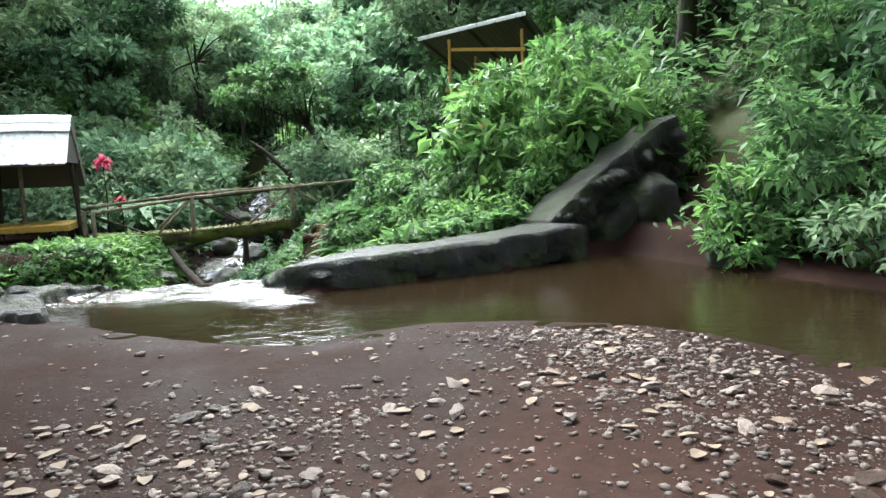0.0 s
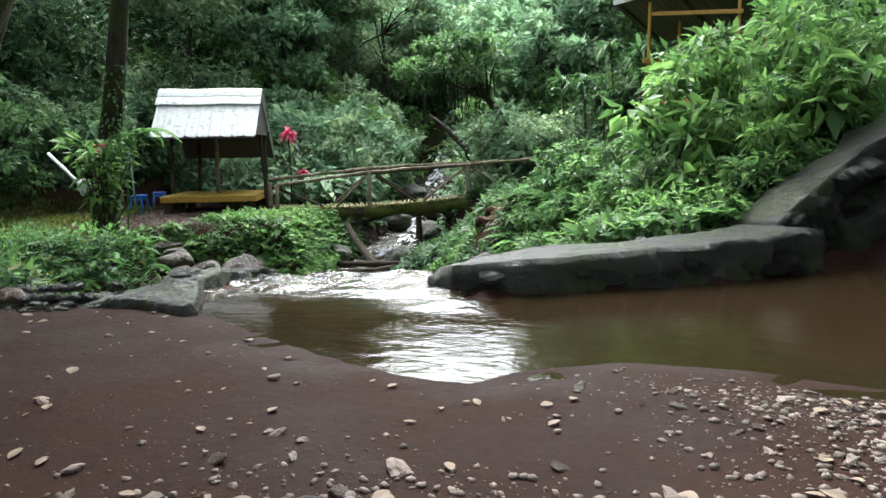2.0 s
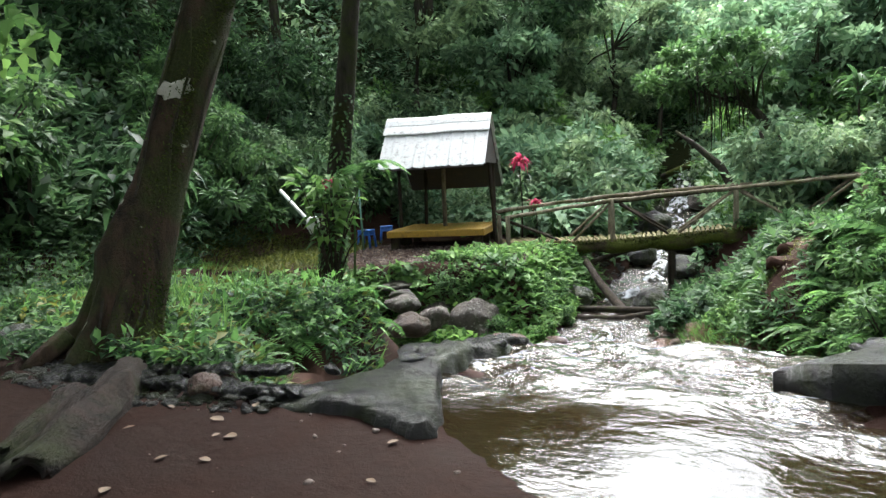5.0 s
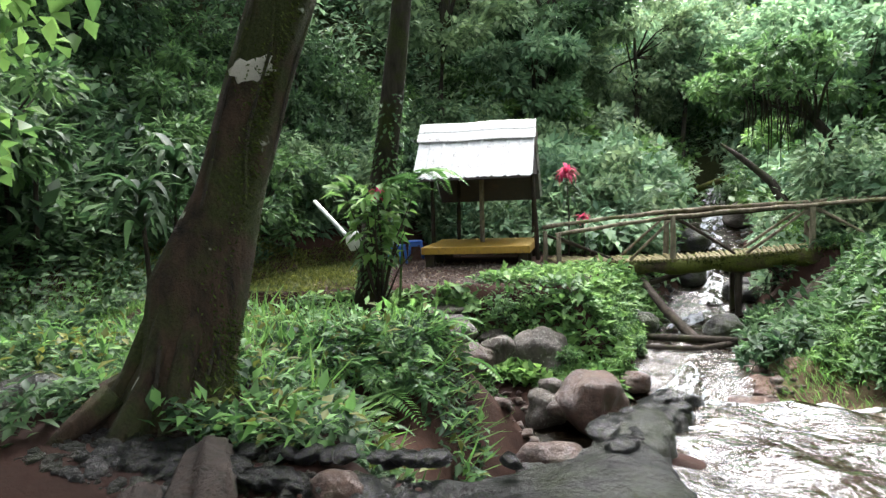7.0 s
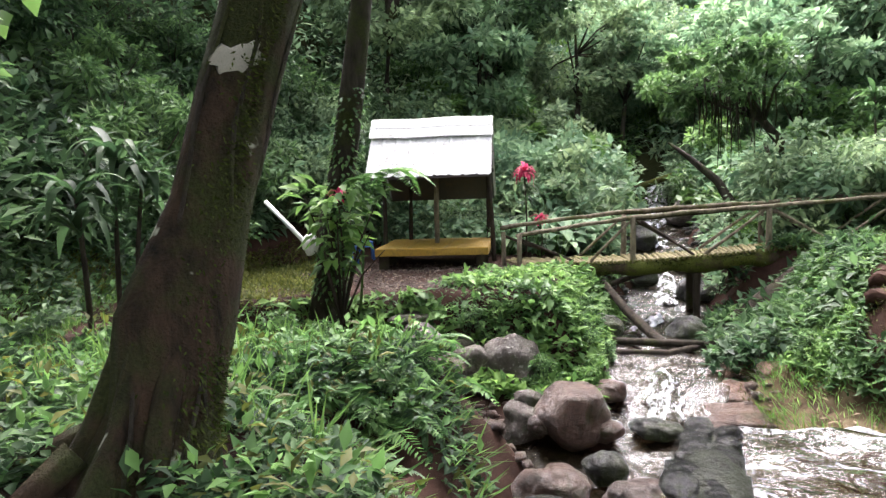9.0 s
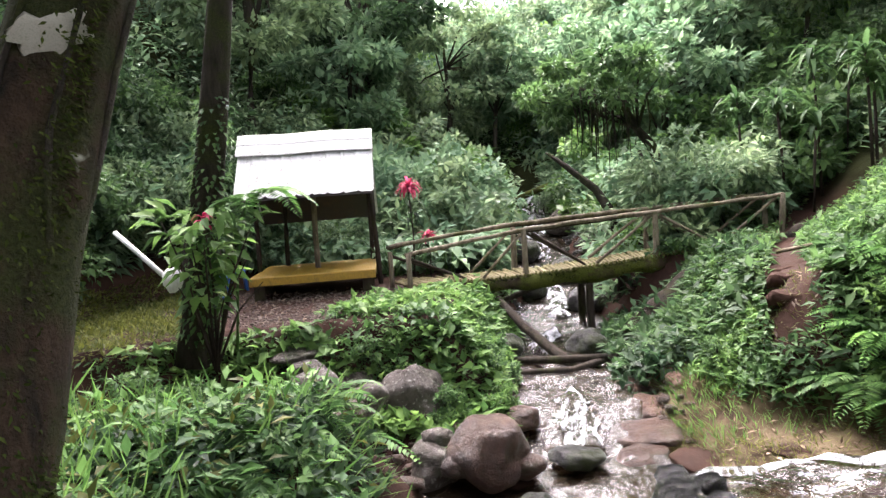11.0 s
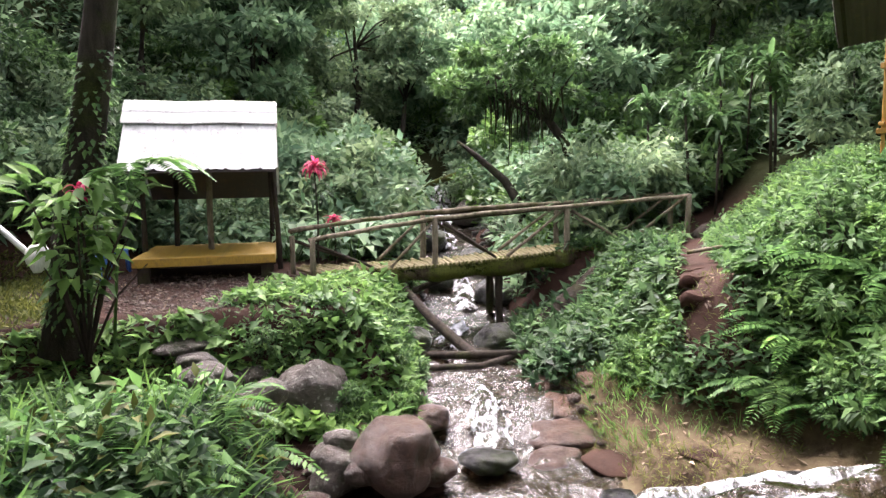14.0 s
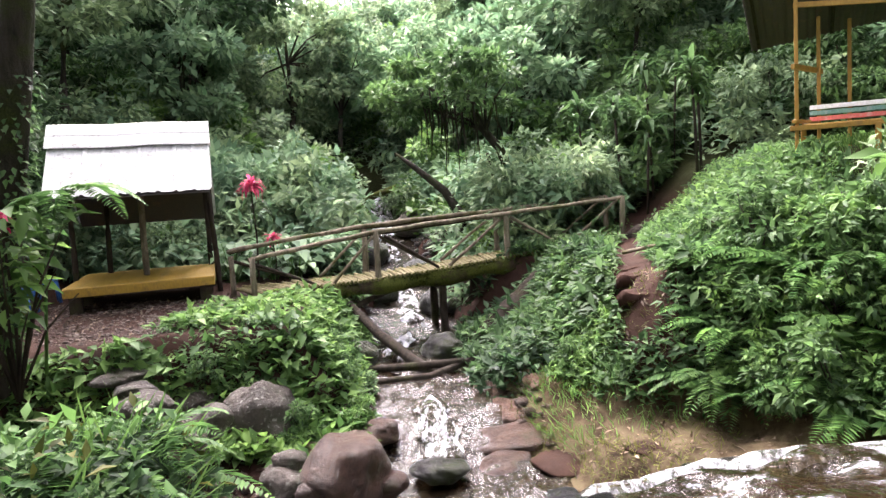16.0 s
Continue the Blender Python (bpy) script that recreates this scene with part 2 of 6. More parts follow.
BARK = barky("mossy_bark", (0.006, 0.005, 0.0035), (0.055, 0.034, 0.02), (0.028, 0.034, 0.009), mossy=0.5, spots=True)
BARK_FAR = barky("dark_bark", (0.014, 0.011, 0.008), (0.05, 0.042, 0.032), (0.035, 0.042, 0.012), mossy=0.4)
LOG = barky("mossy_log", (0.02, 0.015, 0.01), (0.06, 0.04, 0.026), (0.07, 0.082, 0.012), 0.75)
POLE = barky("weathered_pole", (0.08, 0.064, 0.046), (0.27, 0.23, 0.165), (0.08, 0.085, 0.025), 0.2)
POLE_DARK = barky("dark_pole", (0.014, 0.011, 0.009), (0.055, 0.042, 0.03), (0.04, 0.045, 0.014), 0.2)
BAMBOO = barky("split_bamboo", (0.1, 0.085, 0.045), (0.28, 0.24, 0.13), (0.1, 0.11, 0.02), 0.35)
TIN = painted("white_tin", (0.54, 0.54, 0.53), (0.15, 0.13, 0.11), 0.55, 0.32, 8.0)
YELLOW = painted("yellow_paint", (0.3, 0.18, 0.02), (0.12, 0.075, 0.025), 0.55, 0.35, 5.0)
OCHRE = painted("ochre_paint", (0.3, 0.165, 0.028), (0.14, 0.09, 0.03), 0.55, 0.25, 5.0)
BLUE = painted("blue_plastic", (0.03, 0.12, 0.42), (0.05, 0.14, 0.4), 0.4, 0.1)
WHITEP = painted("white_plastic", (0.7, 0.7, 0.68), (0.45, 0.43, 0.4), 0.4, 0.2)
# dark roof tone; the shelter also uses it for the shade beneath its roof
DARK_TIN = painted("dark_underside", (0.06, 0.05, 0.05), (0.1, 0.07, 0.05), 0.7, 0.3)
MIDGREEN = leafy("mid_leaf", (0.038, 0.08, 0.033), (0.135, 0.235, 0.085))
BRIGHT = leafy("bright_leaf", (0.058, 0.125, 0.04), (0.205, 0.345, 0.1))
# dark green leaf; on the left slope it also stands for shade
DEEP = leafy("deep_shade_leaf", (0.024, 0.052, 0.026), (0.09, 0.16, 0.068))
# the next two leaf colours are lightened to carry the distance haze
HAZE_GREY = leafy("haze_grey_green_leaf", (0.11, 0.17, 0.098), (0.31, 0.41, 0.235))
HAZE_PALE = leafy("haze_pale_leaf", (0.1, 0.185, 0.11), (0.31, 0.44, 0.27))
FERN = leafy("fern_leaf", (0.055, 0.13, 0.042), (0.18, 0.335, 0.1))
GRASS = leafy("grass_blade", (0.06, 0.135, 0.036), (0.18, 0.31, 0.085))
OLIVE = leafy("olive_leaf", (0.05, 0.065, 0.015), (0.16, 0.17, 0.04))
RED = leafy("red_bract", (0.4, 0.02, 0.09), (0.75, 0.12, 0.24))
DRY = leafy("dry_leaf", (0.05, 0.03, 0.022), (0.28, 0.205, 0.16), 0.7, 0.2, 0.1)
MOSS = leafy("moss", (0.018, 0.026, 0.006), (0.06, 0.078, 0.018), 0.8, 0.05, 0.2)

# ---- ground plan ----
SHORE = [(-9, 7.2), (-5.2, 6.0), (-3.9, 6.1), (-2.93, 5.72), (-2.0, 5.2), (-1.35, 4.88), (-0.8, 4.66), (-0.18, 4.57), (0.07, 4.9), (0.62, 5.22), (1.32, 5.25), (2.1, 5.05), (2.6, 4.67), (2.96, 4.14), (3.35, 3.75), (4.2, 3.2), (6, 2.6), (10, 1.8), (22, 0)]
FAR_SHORE = [(22, 4), (10, 5.4), (7, 5.4), (4.7, 6.2), (3.7, 8.0), (2.95, 9.5), (2.2, 8.9), (1.4, 8.2), (0.4, 7.6), (-0.75, 7.1)]
POOL_EDGE = SHORE[3:] + FAR_SHORE + [(-1.0, 7.4), (-1.75, 9.05), (-3.1, 8.75), (-3.8, 8.3), (-3.65, 7.0), (-3.4, 6.3), (-3.05, 5.9)]
BROOK_LINE = [(-2.4, 9.9, -1.75), (-4.2, 11.3, -1.8), (-4.95, 12.7, -1.78), (-5.15, 13.6, -1.48), (-5.3, 14.6, -1.42), (-5.9, 18.0, -1.35), (-6.3, 20.5, -1.15), (-7.0, 23.0, -0.85), (-7.7, 26.0, -0.4), (-8.6, 31.0, 1.0), (-9.0, 33.0, 1.4)]
OUTFLOW = [(-3.4, 10.7, -1.78), (-4.9, 10.8, -1.8), (-6.2, 10.8, -1.82), (-7.6, 10.3, -1.9), (-8.3, 9.95, -1.95)]
SIDE_CUT = [(-4.5, 7.3, -1.3), (-4.7, 8.6, -1.65), (-4.9, 10.2, -1.8)]
WALL_LINE = [(-1.2, 7.6), (-0.4, 7.55), (0.4, 7.93), (1.3, 8.5), (1.9, 8.98), (2.2, 9.25)]
LEFT_FOOT = [(-30, -5), (-11.0, 2.0), (-10.6, 6.0), (-12.2, 10.5), (-13.6, 14.5), (-13.2, 19), (-11.8, 24), (-11.5, 30), (-14, 38), (-37, 95), (-90, 220)]
RIGHT_FOOT = [(13, -10), (6.2, 5.8), (5.0, 8.4), (4.3, 11), (3.9, 15), (3.8, 19), (1.6, 23), (-2.2, 27), (-4.5, 32), (-5, 38), (-8.5, 95), (-20, 220)]


def smooth(a, b, v):
    t = np.clip((v - a) / (b - a), 0, 1)
    return t * t * (3 - 2 * t)


def near_line(x, y, line):
    """Distance to a polyline, its third coordinate there, and the side (positive on the left of its direction)."""
    best = np.full(np.shape(x), 1e9)
    zed, side = np.zeros(np.shape(x)), np.zeros(np.shape(x))
    for a, b in zip(line, line[1:]):
        dx, dy = b[0] - a[0], b[1] - a[1]
        t = np.clip(((x - a[0]) * dx + (y - a[1]) * dy) / (dx * dx + dy * dy), 0, 1)
        d = np.hypot(x - a[0] - t * dx, y - a[1] - t * dy)
        hit = d < best
        best = np.where(hit, d, best)
        if len(a) > 2:
            zed = np.where(hit, a[2] + t * (b[2] - a[2]), zed)
        side = np.where(hit, np.sign(dx * (y - a[1]) - dy * (x - a[0])), side)
    return best, zed, side


def inside(x, y, poly):
    r = np.zeros(np.shape(x), bool)
    for (ax, ay), (bx, by) in zip(poly, poly[1:] + poly[:1]):
        if ay != by:
            r ^= ((ay > y) != (by > y)) & (x < (bx - ax) * (y - ay) / (by - ay) + ax)
    return r


def wobble(x, y, s, k=0.0):
    return (np.sin(x * s * 1.7 + k + 1.3 * np.sin(y * s * 1.1 + k)) + np.sin(y * s * 2.3 - k + 1.7 * np.sin(x * s * 0.9 + 2 * k)) + 0.5 * np.sin((x + y) * s * 4.1 + k)) / 2.5


def height(x, y):
    """The lie of the land."""
    x, y = np.asarray(x, float), np.asarray(y, float)
    z = 0.05 * smooth(-1, 2.5, x) + 0.02 * wobble(x, y, 1.1)
    # terrace by the shelter, lower than the sand
    z = z - 0.27 * smooth(9.5, 12.0, y) * smooth(-5.5, -7.0, x)
    # bank on the right: steps up to the bench hut, a path climbing past the bridge
    right = smooth(-3.2, 0.6, x) * (0.72 * smooth(10.0, 14.0, y) + 0.6 * smooth(14.2, 15.4, y) * smooth(-1.0, 0.5, x)) + 0.12 * np.maximum(y - 20, 0) * smooth(-4, 0, x)
    right = right + 0.3 * smooth(7.0, 8.5, y) * smooth(-0.5, 1.5, x)
    z = z + right
    d, _, s = near_line(x, y, LEFT_FOOT)
    z = z + np.where(s > 0, 0.95 * d + 0.02 * d * d * (d < 15) + (d >= 15) * 0.3 * d, 0)
    d, _, s = near_line(x, y, RIGHT_FOOT)
    z = z + np.where(s < 0, 1.0 * d, 0)
    z = z + np.maximum(-7 - y, 0) * 0.5
    z = z + np.clip(y - 30, 0, 22) * 0.6
    z = np.minimum(z, 26 + 0.1 * z)
    z = z + 0.12 * wobble(x, y, 0.45, 2.0) * smooth(0.3, 1.5, z) + 0.25 * wobble(x, y, 0.9, 1.0) * smooth(1.5, 4, z)
    # a hollow behind the weir
    z = z - 0.75 * np.exp(-((x + 6.0) ** 2 + (y - 7.4) ** 2) / 0.25)
    # the ravine
    d, zb, s = near_line(x, y, BROOK_LINE)
    w = 0.75 + 0.12 * wobble(x, y, 1.6, 0.5)
    k = np.where((s < 0) & (y < 18) & (y > 10.5), 0.5 + 0.35 * np.maximum(d - w - 1.2, 0), 1.25)
    z = np.minimum(z, np.where(d < 7, zb - 0.2 + k * np.maximum(d - w, 0) + 0.07 * wobble(x, y, 3.0), 1e6))
    d, zb, s = near_line(x, y, OUTFLOW)
    w = 0.75 + 0.12 * wobble(x, y, 1.6, 0.5)
    north = zb + 0.08 + 0.2 * np.maximum(d - w, 0) + 1.5 * np.maximum(d - 2.4, 0) - 0.35 * smooth(w + 0.2, w - 0.2, d)
    south = zb - 0.2 + 2.2 * np.maximum(d - w, 0)
    z = np.minimum(z, np.where(d < 6, np.where(s < 0, north, south) + 0.06 * wobble(x, y, 3.0), 1e6))
    d, zb, s = near_line(x, y, SIDE_CUT)
    z = np.minimum(z, np.where(d < 3, zb + 1.5 * np.maximum(d - 0.55, 0), 1e6))
    d, _, _ = near_line(x, y, WALL_LINE)
    z = np.where(d < 0.5, np.minimum(z, 0.12), z)
    # the pool
    d, _, _ = near_line(x, y, POOL_EDGE + POOL_EDGE[:1])
    pool = inside(x, y, POOL_EDGE)
    z = np.where(pool, np.minimum(-0.03 - 0.42 * smooth(0, 1.8, d), np.where(x > 8, 9, 9)), z)
    z = z - np.where(pool, 0.04 * smooth(5.8, 7.2, y) * smooth(0.6, -0.8, x), 0)
    z = z - np.where(pool, 0.26 * smooth(6.9, 8.6, y) * smooth(-0.7, -1.2, x), 0)
    shore_d, _, _ = near_line(x, y, SHORE)
    z = np.where(~pool & (y < 7.0) & (x > -3.4), np.minimum(z, -0.03 + 0.09 * shore_d + 0.02 * wobble(x, y, 2.0)), z)
    far_d, _, _ = near_line(x, y, FAR_SHORE)
    z = np.where(~pool & (x > 2.2) & (far_d < 1.2) & (y > 3.5), np.minimum(z, -0.03 + 1.2 * far_d), z)
    return z


def link_mesh(name, verts, faces, mat, smooth_shade=False, parent=None):
    me = bpy.data.meshes.new(name)
    if isinstance(verts, np.ndarray) and isinstance(faces, np.ndarray):
        k = faces.shape[1]
        me.vertices.add(len(verts))
        me.vertices.foreach_set("co", verts.astype(np.float32).ravel())
        me.loops.add(faces.size)
        me.loops.foreach_set("vertex_index", faces.astype(np.int32).ravel())
        me.polygons.add(len(faces))
        me.polygons.foreach_set("loop_start", np.arange(0, faces.size, k, dtype=np.int32))
        me.polygons.foreach_set("loop_total", np.full(len(faces), k, np.int32))
        me.update(calc_edges=True)
        me.validate()
    else:
        me.from_pydata(verts, [], faces)
        me.update()
    if smooth_shade:
        me.polygons.foreach_set("use_smooth", np.ones(len(me.polygons), bool))
    me.materials.append(mat)
    ob = new(name, me)
    if parent:
        ob.parent = parent
    return ob


def part(name, bm, mat, parent=None, label="", soft=True):
    """One mesh object out of a bmesh, under a thing or a part."""
    me = bpy.data.meshes.new(name)
    bm.to_mesh(me)
    bm.free()
    if soft:
        me.polygons.foreach_set("use_smooth", np.ones(len(me.polygons), bool))
    me.materials.append(mat)
    ob = new(name, me)
    if parent:
        ob.parent = parent
    return tagged(ob, label) if label else ob


def lines(lo, hi, fine, a, b, grow=1.16):
    """Grid lines: even between a and b, wider and wider outside."""
    mid = list(np.arange(a, b, fine))
    out, s, v = [], fine, b
    while v < hi:
        out.append(v)
        s *= grow
        v += s
    back, s, v = [], fine, a
    while v > lo:
        s *= grow
        v -= s
        back.append(v)
    return np.array(back[::-1] + mid + out + [hi])


def sheet(name, xs, ys, zf, mat, keep=None):
    gx, gy = np.meshgrid(xs, ys)
    gz = zf(gx, gy)
    v = np.stack([gx, gy, gz], -1).reshape(-1, 3)
    n = len(xs)
    i = (np.arange(len(ys) - 1)[:, None] * n + np.arange(n - 1)[None]).ravel()
    f = np.stack([i, i + 1, i + n + 1, i + n], -1)
    if keep is not None:
        c = v[f].mean(1)
        f = f[keep(c[:, 0], c[:, 1])]
        used = np.unique(f)
        m = np.zeros(len(v), int)
        m[used] = np.arange(len(used))
        v, f = v[used], m[f]
    return link_mesh(name, v, f, mat, True)


def wet_attribute(ob):
    co = np.empty(len(ob.data.vertices) * 3, np.float32)
    ob.data.vertices.foreach_get("co", co)
    co = co.reshape(-1, 3)
    d = near_line(co[:, 0], co[:, 1], SHORE)[0]
    w = smooth(4.4, 1.1, d - 0.5 * smooth(0.4, -1.6, co[:, 0]) + 0.35 * wobble(co[:, 0], co[:, 1], 1.4) + 0.25 * np.maximum(co[:, 0] - 0.6, 0)) * (co[:, 1] < 7)
    m = ob.data.attributes.new("mould", "FLOAT", "POINT")
    m.data.foreach_set("value", (0.85 * smooth(0.5, 1.6, co[:, 2] + 0.3 * wobble(co[:, 0], co[:, 1], 1.1))).astype(np.float32))
    low = smooth(-0.7, -1.05, co[:, 2]) * smooth(-4.7, -4.3, co[:, 0]) * smooth(-0.4, -0.9, co[:, 0]) * smooth(10.6, 11.2, co[:, 1]) * smooth(15.2, 14.4, co[:, 1])
    ob.data.attributes.new("mud", "FLOAT", "POINT").data.foreach_set("value", low.astype(np.float32))
    a = ob.data.attributes.new("wet", "FLOAT", "POINT")
    far = smooth(1.0, 0.2, near_line(co[:, 0], co[:, 1], FAR_SHORE)[0])
    w = np.maximum(w, far)
    a.data.foreach_set("value", np.maximum(w, 0.85 * (co[:, 2] < -1.2) * smooth(-4.0, -4.6, co[:, 0])).astype(np.float32))


ground = tagged(sheet("ground", lines(-150, 150, 0.13, -14, 8), lines(-120, 220, 0.13, -3, 24), height, SOIL), "dark brown wet sand and loam of the stream bank", "ground", kind="structure")
wet_attribute(ground)


def flowing(x, y):
    """0 on the still pool, 1 on the weir's apron."""
    return smooth(6.1, 7.3, y - 0.25 * np.sin(x * 2.3)) * smooth(-0.4, -1.0, x)


def pool_z(x, y):
    ridge = 0.03 * np.sin(y * 9 + 1.5 * np.sin(x * 2.1)) + 0.018 * np.sin(x * 7 + y * 4) + 0.012 * np.sin(x * 13 - y * 11)
    lip = 8.4 + 0.55 * smooth(-3.9, -2.2, x)
    down = smooth(lip, lip + 0.9, y) * smooth(-0.7, -1.0, x)
    return -0.035 - 0.03 * smooth(5.8, 7.2, y) * smooth(0.6, -0.8, x) + flowing(x, y) * (ridge + 0.01) - 0.17 * smooth(6.9, 8.6, y) * smooth(-0.7, -1.2, x) - 1.45 * down


def pool_keep(x, y):
    d, _, _ = near_line(x, y, POOL_EDGE + POOL_EDGE[:1])
    pool = inside(x, y, POOL_EDGE) | ((d < 0.25) & (y < 7.3))
    fall = (x > -3.85) & (x < -1.15) & (y > 7.5) & (y < 10.0)
    return (pool | fall) & ~((x > -1.3) & (x < -0.6) & (y > 7.6))


water = sheet("pool_water", lines(-4, 22, 0.08, -4, 5), lines(1.5, 10.2, 0.08, 3, 10.1), pool_z, POOL, pool_keep)
co = np.empty(len(water.data.vertices) * 3, np.float32)
water.data.vertices.foreach_get("co", co)
water.data.attributes.new("flow", "FLOAT", "POINT").data.foreach_set("value", flowing(co[0::3], co[1::3]).astype(np.float32))
tagged(water, "shallow brown pool mirroring the sky, rippling over the weir", "water", kind="structure")


def brook_z(x, y):
    d, zb, _ = near_line(x, y, BROOK_LINE)
    d2, zb2, _ = near_line(x, y, OUTFLOW)
    z = np.where(d < d2, zb, zb2)
    return z - 0.02 + 0.05 * wobble(x, y, 4.0) + 0.03 * wobble(x, y, 9.0)


def brook_keep(x, y):
    d, _, _ = near_line(x, y, BROOK_LINE)
    d2, _, _ = near_line(x, y, OUTFLOW)
    return (np.minimum(d, d2) < np.interp(y, [8, 12, 15, 18], [1.05, 0.9, 0.85, 1.05])) & (y < 32)


tagged(sheet("brook_water", lines(-22, 0, 0.12, -10, 0), lines(6, 50, 0.12, 8, 28), brook_z, BROOK, brook_keep), "shallow brook tumbling between stones, partly foaming", "water", kind="structure")


def rapid(rows, half, seed):
    """A tongue of white water along rows of (x, y, z)."""
    vs, fs, n = [], [], 7
    pts = []
    for a, b in zip(rows, rows[1:]):
        m = max(2, int(math.dist(a, b) / 0.07))
        pts += [tuple(a[k] + (b[k] - a[k]) * i / m for k in range(3)) for i in range(m)]
    pts.append(rows[-1])
    for i, p in enumerate(pts):
        a, b = pts[max(i - 1, 0)], pts[min(i + 1, len(pts) - 1)]
        dx, dy = b[0] - a[0], b[1] - a[1]
        l = math.hypot(dx, dy)
        w = half * (0.75 + 0.5 * noise.noise(Vector((i * 0.23, seed, 0)))) * min(1, 0.3 + min(i, len(pts) - 1 - i) * 0.2)
        for k in range(n):
            u = 2 * k / (n - 1) - 1
            q = Vector((p[0] + dy / l * u * w, p[1] - dx / l * u * w, p[2]))
            q.z += 0.05 * (1 - u * u) + 0.05 * noise.noise(q * 5 + Vector((seed, 0, 0))) - 0.04 * abs(u)
            vs.append(tuple(q))
    for i in range(len(pts) - 1):
        for k in range(n - 1):
            fs.append((i * n + k, i * n + k + 1, (i + 1) * n + k + 1, (i + 1) * n + k))
    return tagged(link_mesh("white_water", vs, fs, WHITE, True), "white foaming tongue of the brook", "water", kind="structure")


rapid([(-5.2, 13.9, -1.4), (-5.12, 13.4, -1.45), (-4.98, 12.9, -1.66), (-4.85, 12.4, -1.72)], 0.3, 1.0)
rapid([(-7.1, 23.2, -0.8), (-6.6, 21.6, -1.0), (-6.25, 20.2, -1.12), (-6.0, 18.6, -1.28)], 0.3, 2.0)
rapid([(-5.95, 17.6, -1.32), (-6.1, 16.8, -1.36), (-6.0, 16.0, -1.36)], 0.28, 3.0)
rapid([(-8.6, 31.0, 1.15), (-8.2, 29.2, 0.65), (-7.8, 26.6, -0.2)], 0.45, 4.0)
rapid([(-3.85, 8.55, -0.32), (-3.3, 8.9, -0.34), (-2.6, 9.15, -0.36), (-1.9, 9.3, -0.36), (-1.4, 9.2, -0.36)], 0.17, 5.0)
rapid([(-7.6, 26.0, -0.28), (-7.2, 24.2, -0.6)], 0.35, 6.0)

# ---- foliage makers ----
rng = np.random.default_rng(7)


def unit(v):
    return v / np.maximum(np.linalg.norm(v, axis=-1, keepdims=True), 1e-9)


def leaf_arrays(at, along, up, length, width, fold=0.25):
    """Leaves as folded diamonds: base, two sides, tip."""
    along = unit(along)
    side = unit(np.cross(along, up))
    up = np.cross(side, along)
    length, width = np.broadcast_to(length, len(at))[:, None], np.broadcast_to(width, len(at))[:, None]
    b = at
    mid = at + along * length * 0.42 + up * width * fold
    tip = at + along * length - up * length * 0.12
    v = np.stack([b, mid + side * width / 2, tip, mid - side * width / 2, at + along * length * 0.45], 1)
    v[:, 4] -= up * width * 0.02
    v = v.reshape(-1, 3)
    o = np.arange(len(at))[:, None] * 5
    f = np.concatenate([o + np.array([[0, 1, 4]]), o + np.array([[1, 2, 4]]), o + np.array([[4, 2, 3]]), o + np.array([[0, 4, 3]])])
    return v, f


def flat_leaves(at, along, up, length, width):
    """Far leaves: two triangles each, folded at the midrib."""
    along = unit(along)
    side = unit(np.cross(along, up))
    up = np.cross(side, along)
    length, width = np.broadcast_to(length, len(at))[:, None], np.broadcast_to(width, len(at))[:, None]
    mid = at + along * length * 0.42 + up * width * 0.2
    v = np.stack([at, mid + side * width / 2, at + along * length, mid - side * width / 2], 1).reshape(-1, 3)
    o = np.arange(len(at))[:, None] * 4
    return v, np.concatenate([o + np.array([[0, 1, 2]]), o + np.array([[0, 2, 3]])])


def rand_dirs(n, droop=0.0):
    d = unit(rng.normal(size=(n, 3)))
    d[:, 2] -= droop
    return unit(d)


def tube(bm, pts, radii, sides=8, caps=True, lump=0.0):
    """A limb along points."""
    pts = [Vector(p) for p in pts]
    rings = []
    for i, p in enumerate(pts):
        d = (pts[min(i + 1, len(pts) - 1)] - pts[max(i - 1, 0)]).normalized()
        u = d.cross(Vector((0, 0, 1)))
        if u.length < 0.05:
            u = d.cross(Vector((1, 0, 0)))
        u.normalize()
        w = d.cross(u)
        r = radii[i] if hasattr(radii, "__len__") else radii
        ring = []
        for k in range(sides):
            a = 2 * math.pi * k / sides
            q = p + (u * math.cos(a) + w * math.sin(a)) * r
            if lump:
                q += (q - p) * lump * noise.noise(q * 3.1) * 2
            ring.append(bm.verts.new(q))
        rings.append(ring)
    for a, b in zip(rings, rings[1:]):
        for k in range(sides):
            bm.faces.new((a[k], a[(k + 1) % sides], b[(k + 1) % sides], b[k]))
    if caps:
        bm.faces.new(rings[0][::-1])
        bm.faces.new(rings[-1])
    return bm


def limb(name, pts, radii, mat, parent=None, sides=8, lump=0.0, label=""):
    return part(name, tube(bmesh.new(), pts, radii, sides, True, lump), mat, parent, label)


def crown_points(n, size, clumps, seed):
    """Points gathered in clumps about an uneven crown."""
    r = np.random.default_rng(seed)
    c = unit(r.normal(size=(clumps, 3))) * r.uniform(0.35, 1.0, (clumps, 1)) ** 0.6 * np.array(size)
    k = r.integers(0, clumps, n)
    rad = r.uniform(0.16, 0.34, clumps)[k] * float(np.mean(size))
    q = unit(r.normal(size=(n, 3))) * (r.uniform(0.3, 1, (n, 1)) ** 0.5) * rad[:, None] * np.array([1, 1, 0.6])
    return c, c[k] + q, q


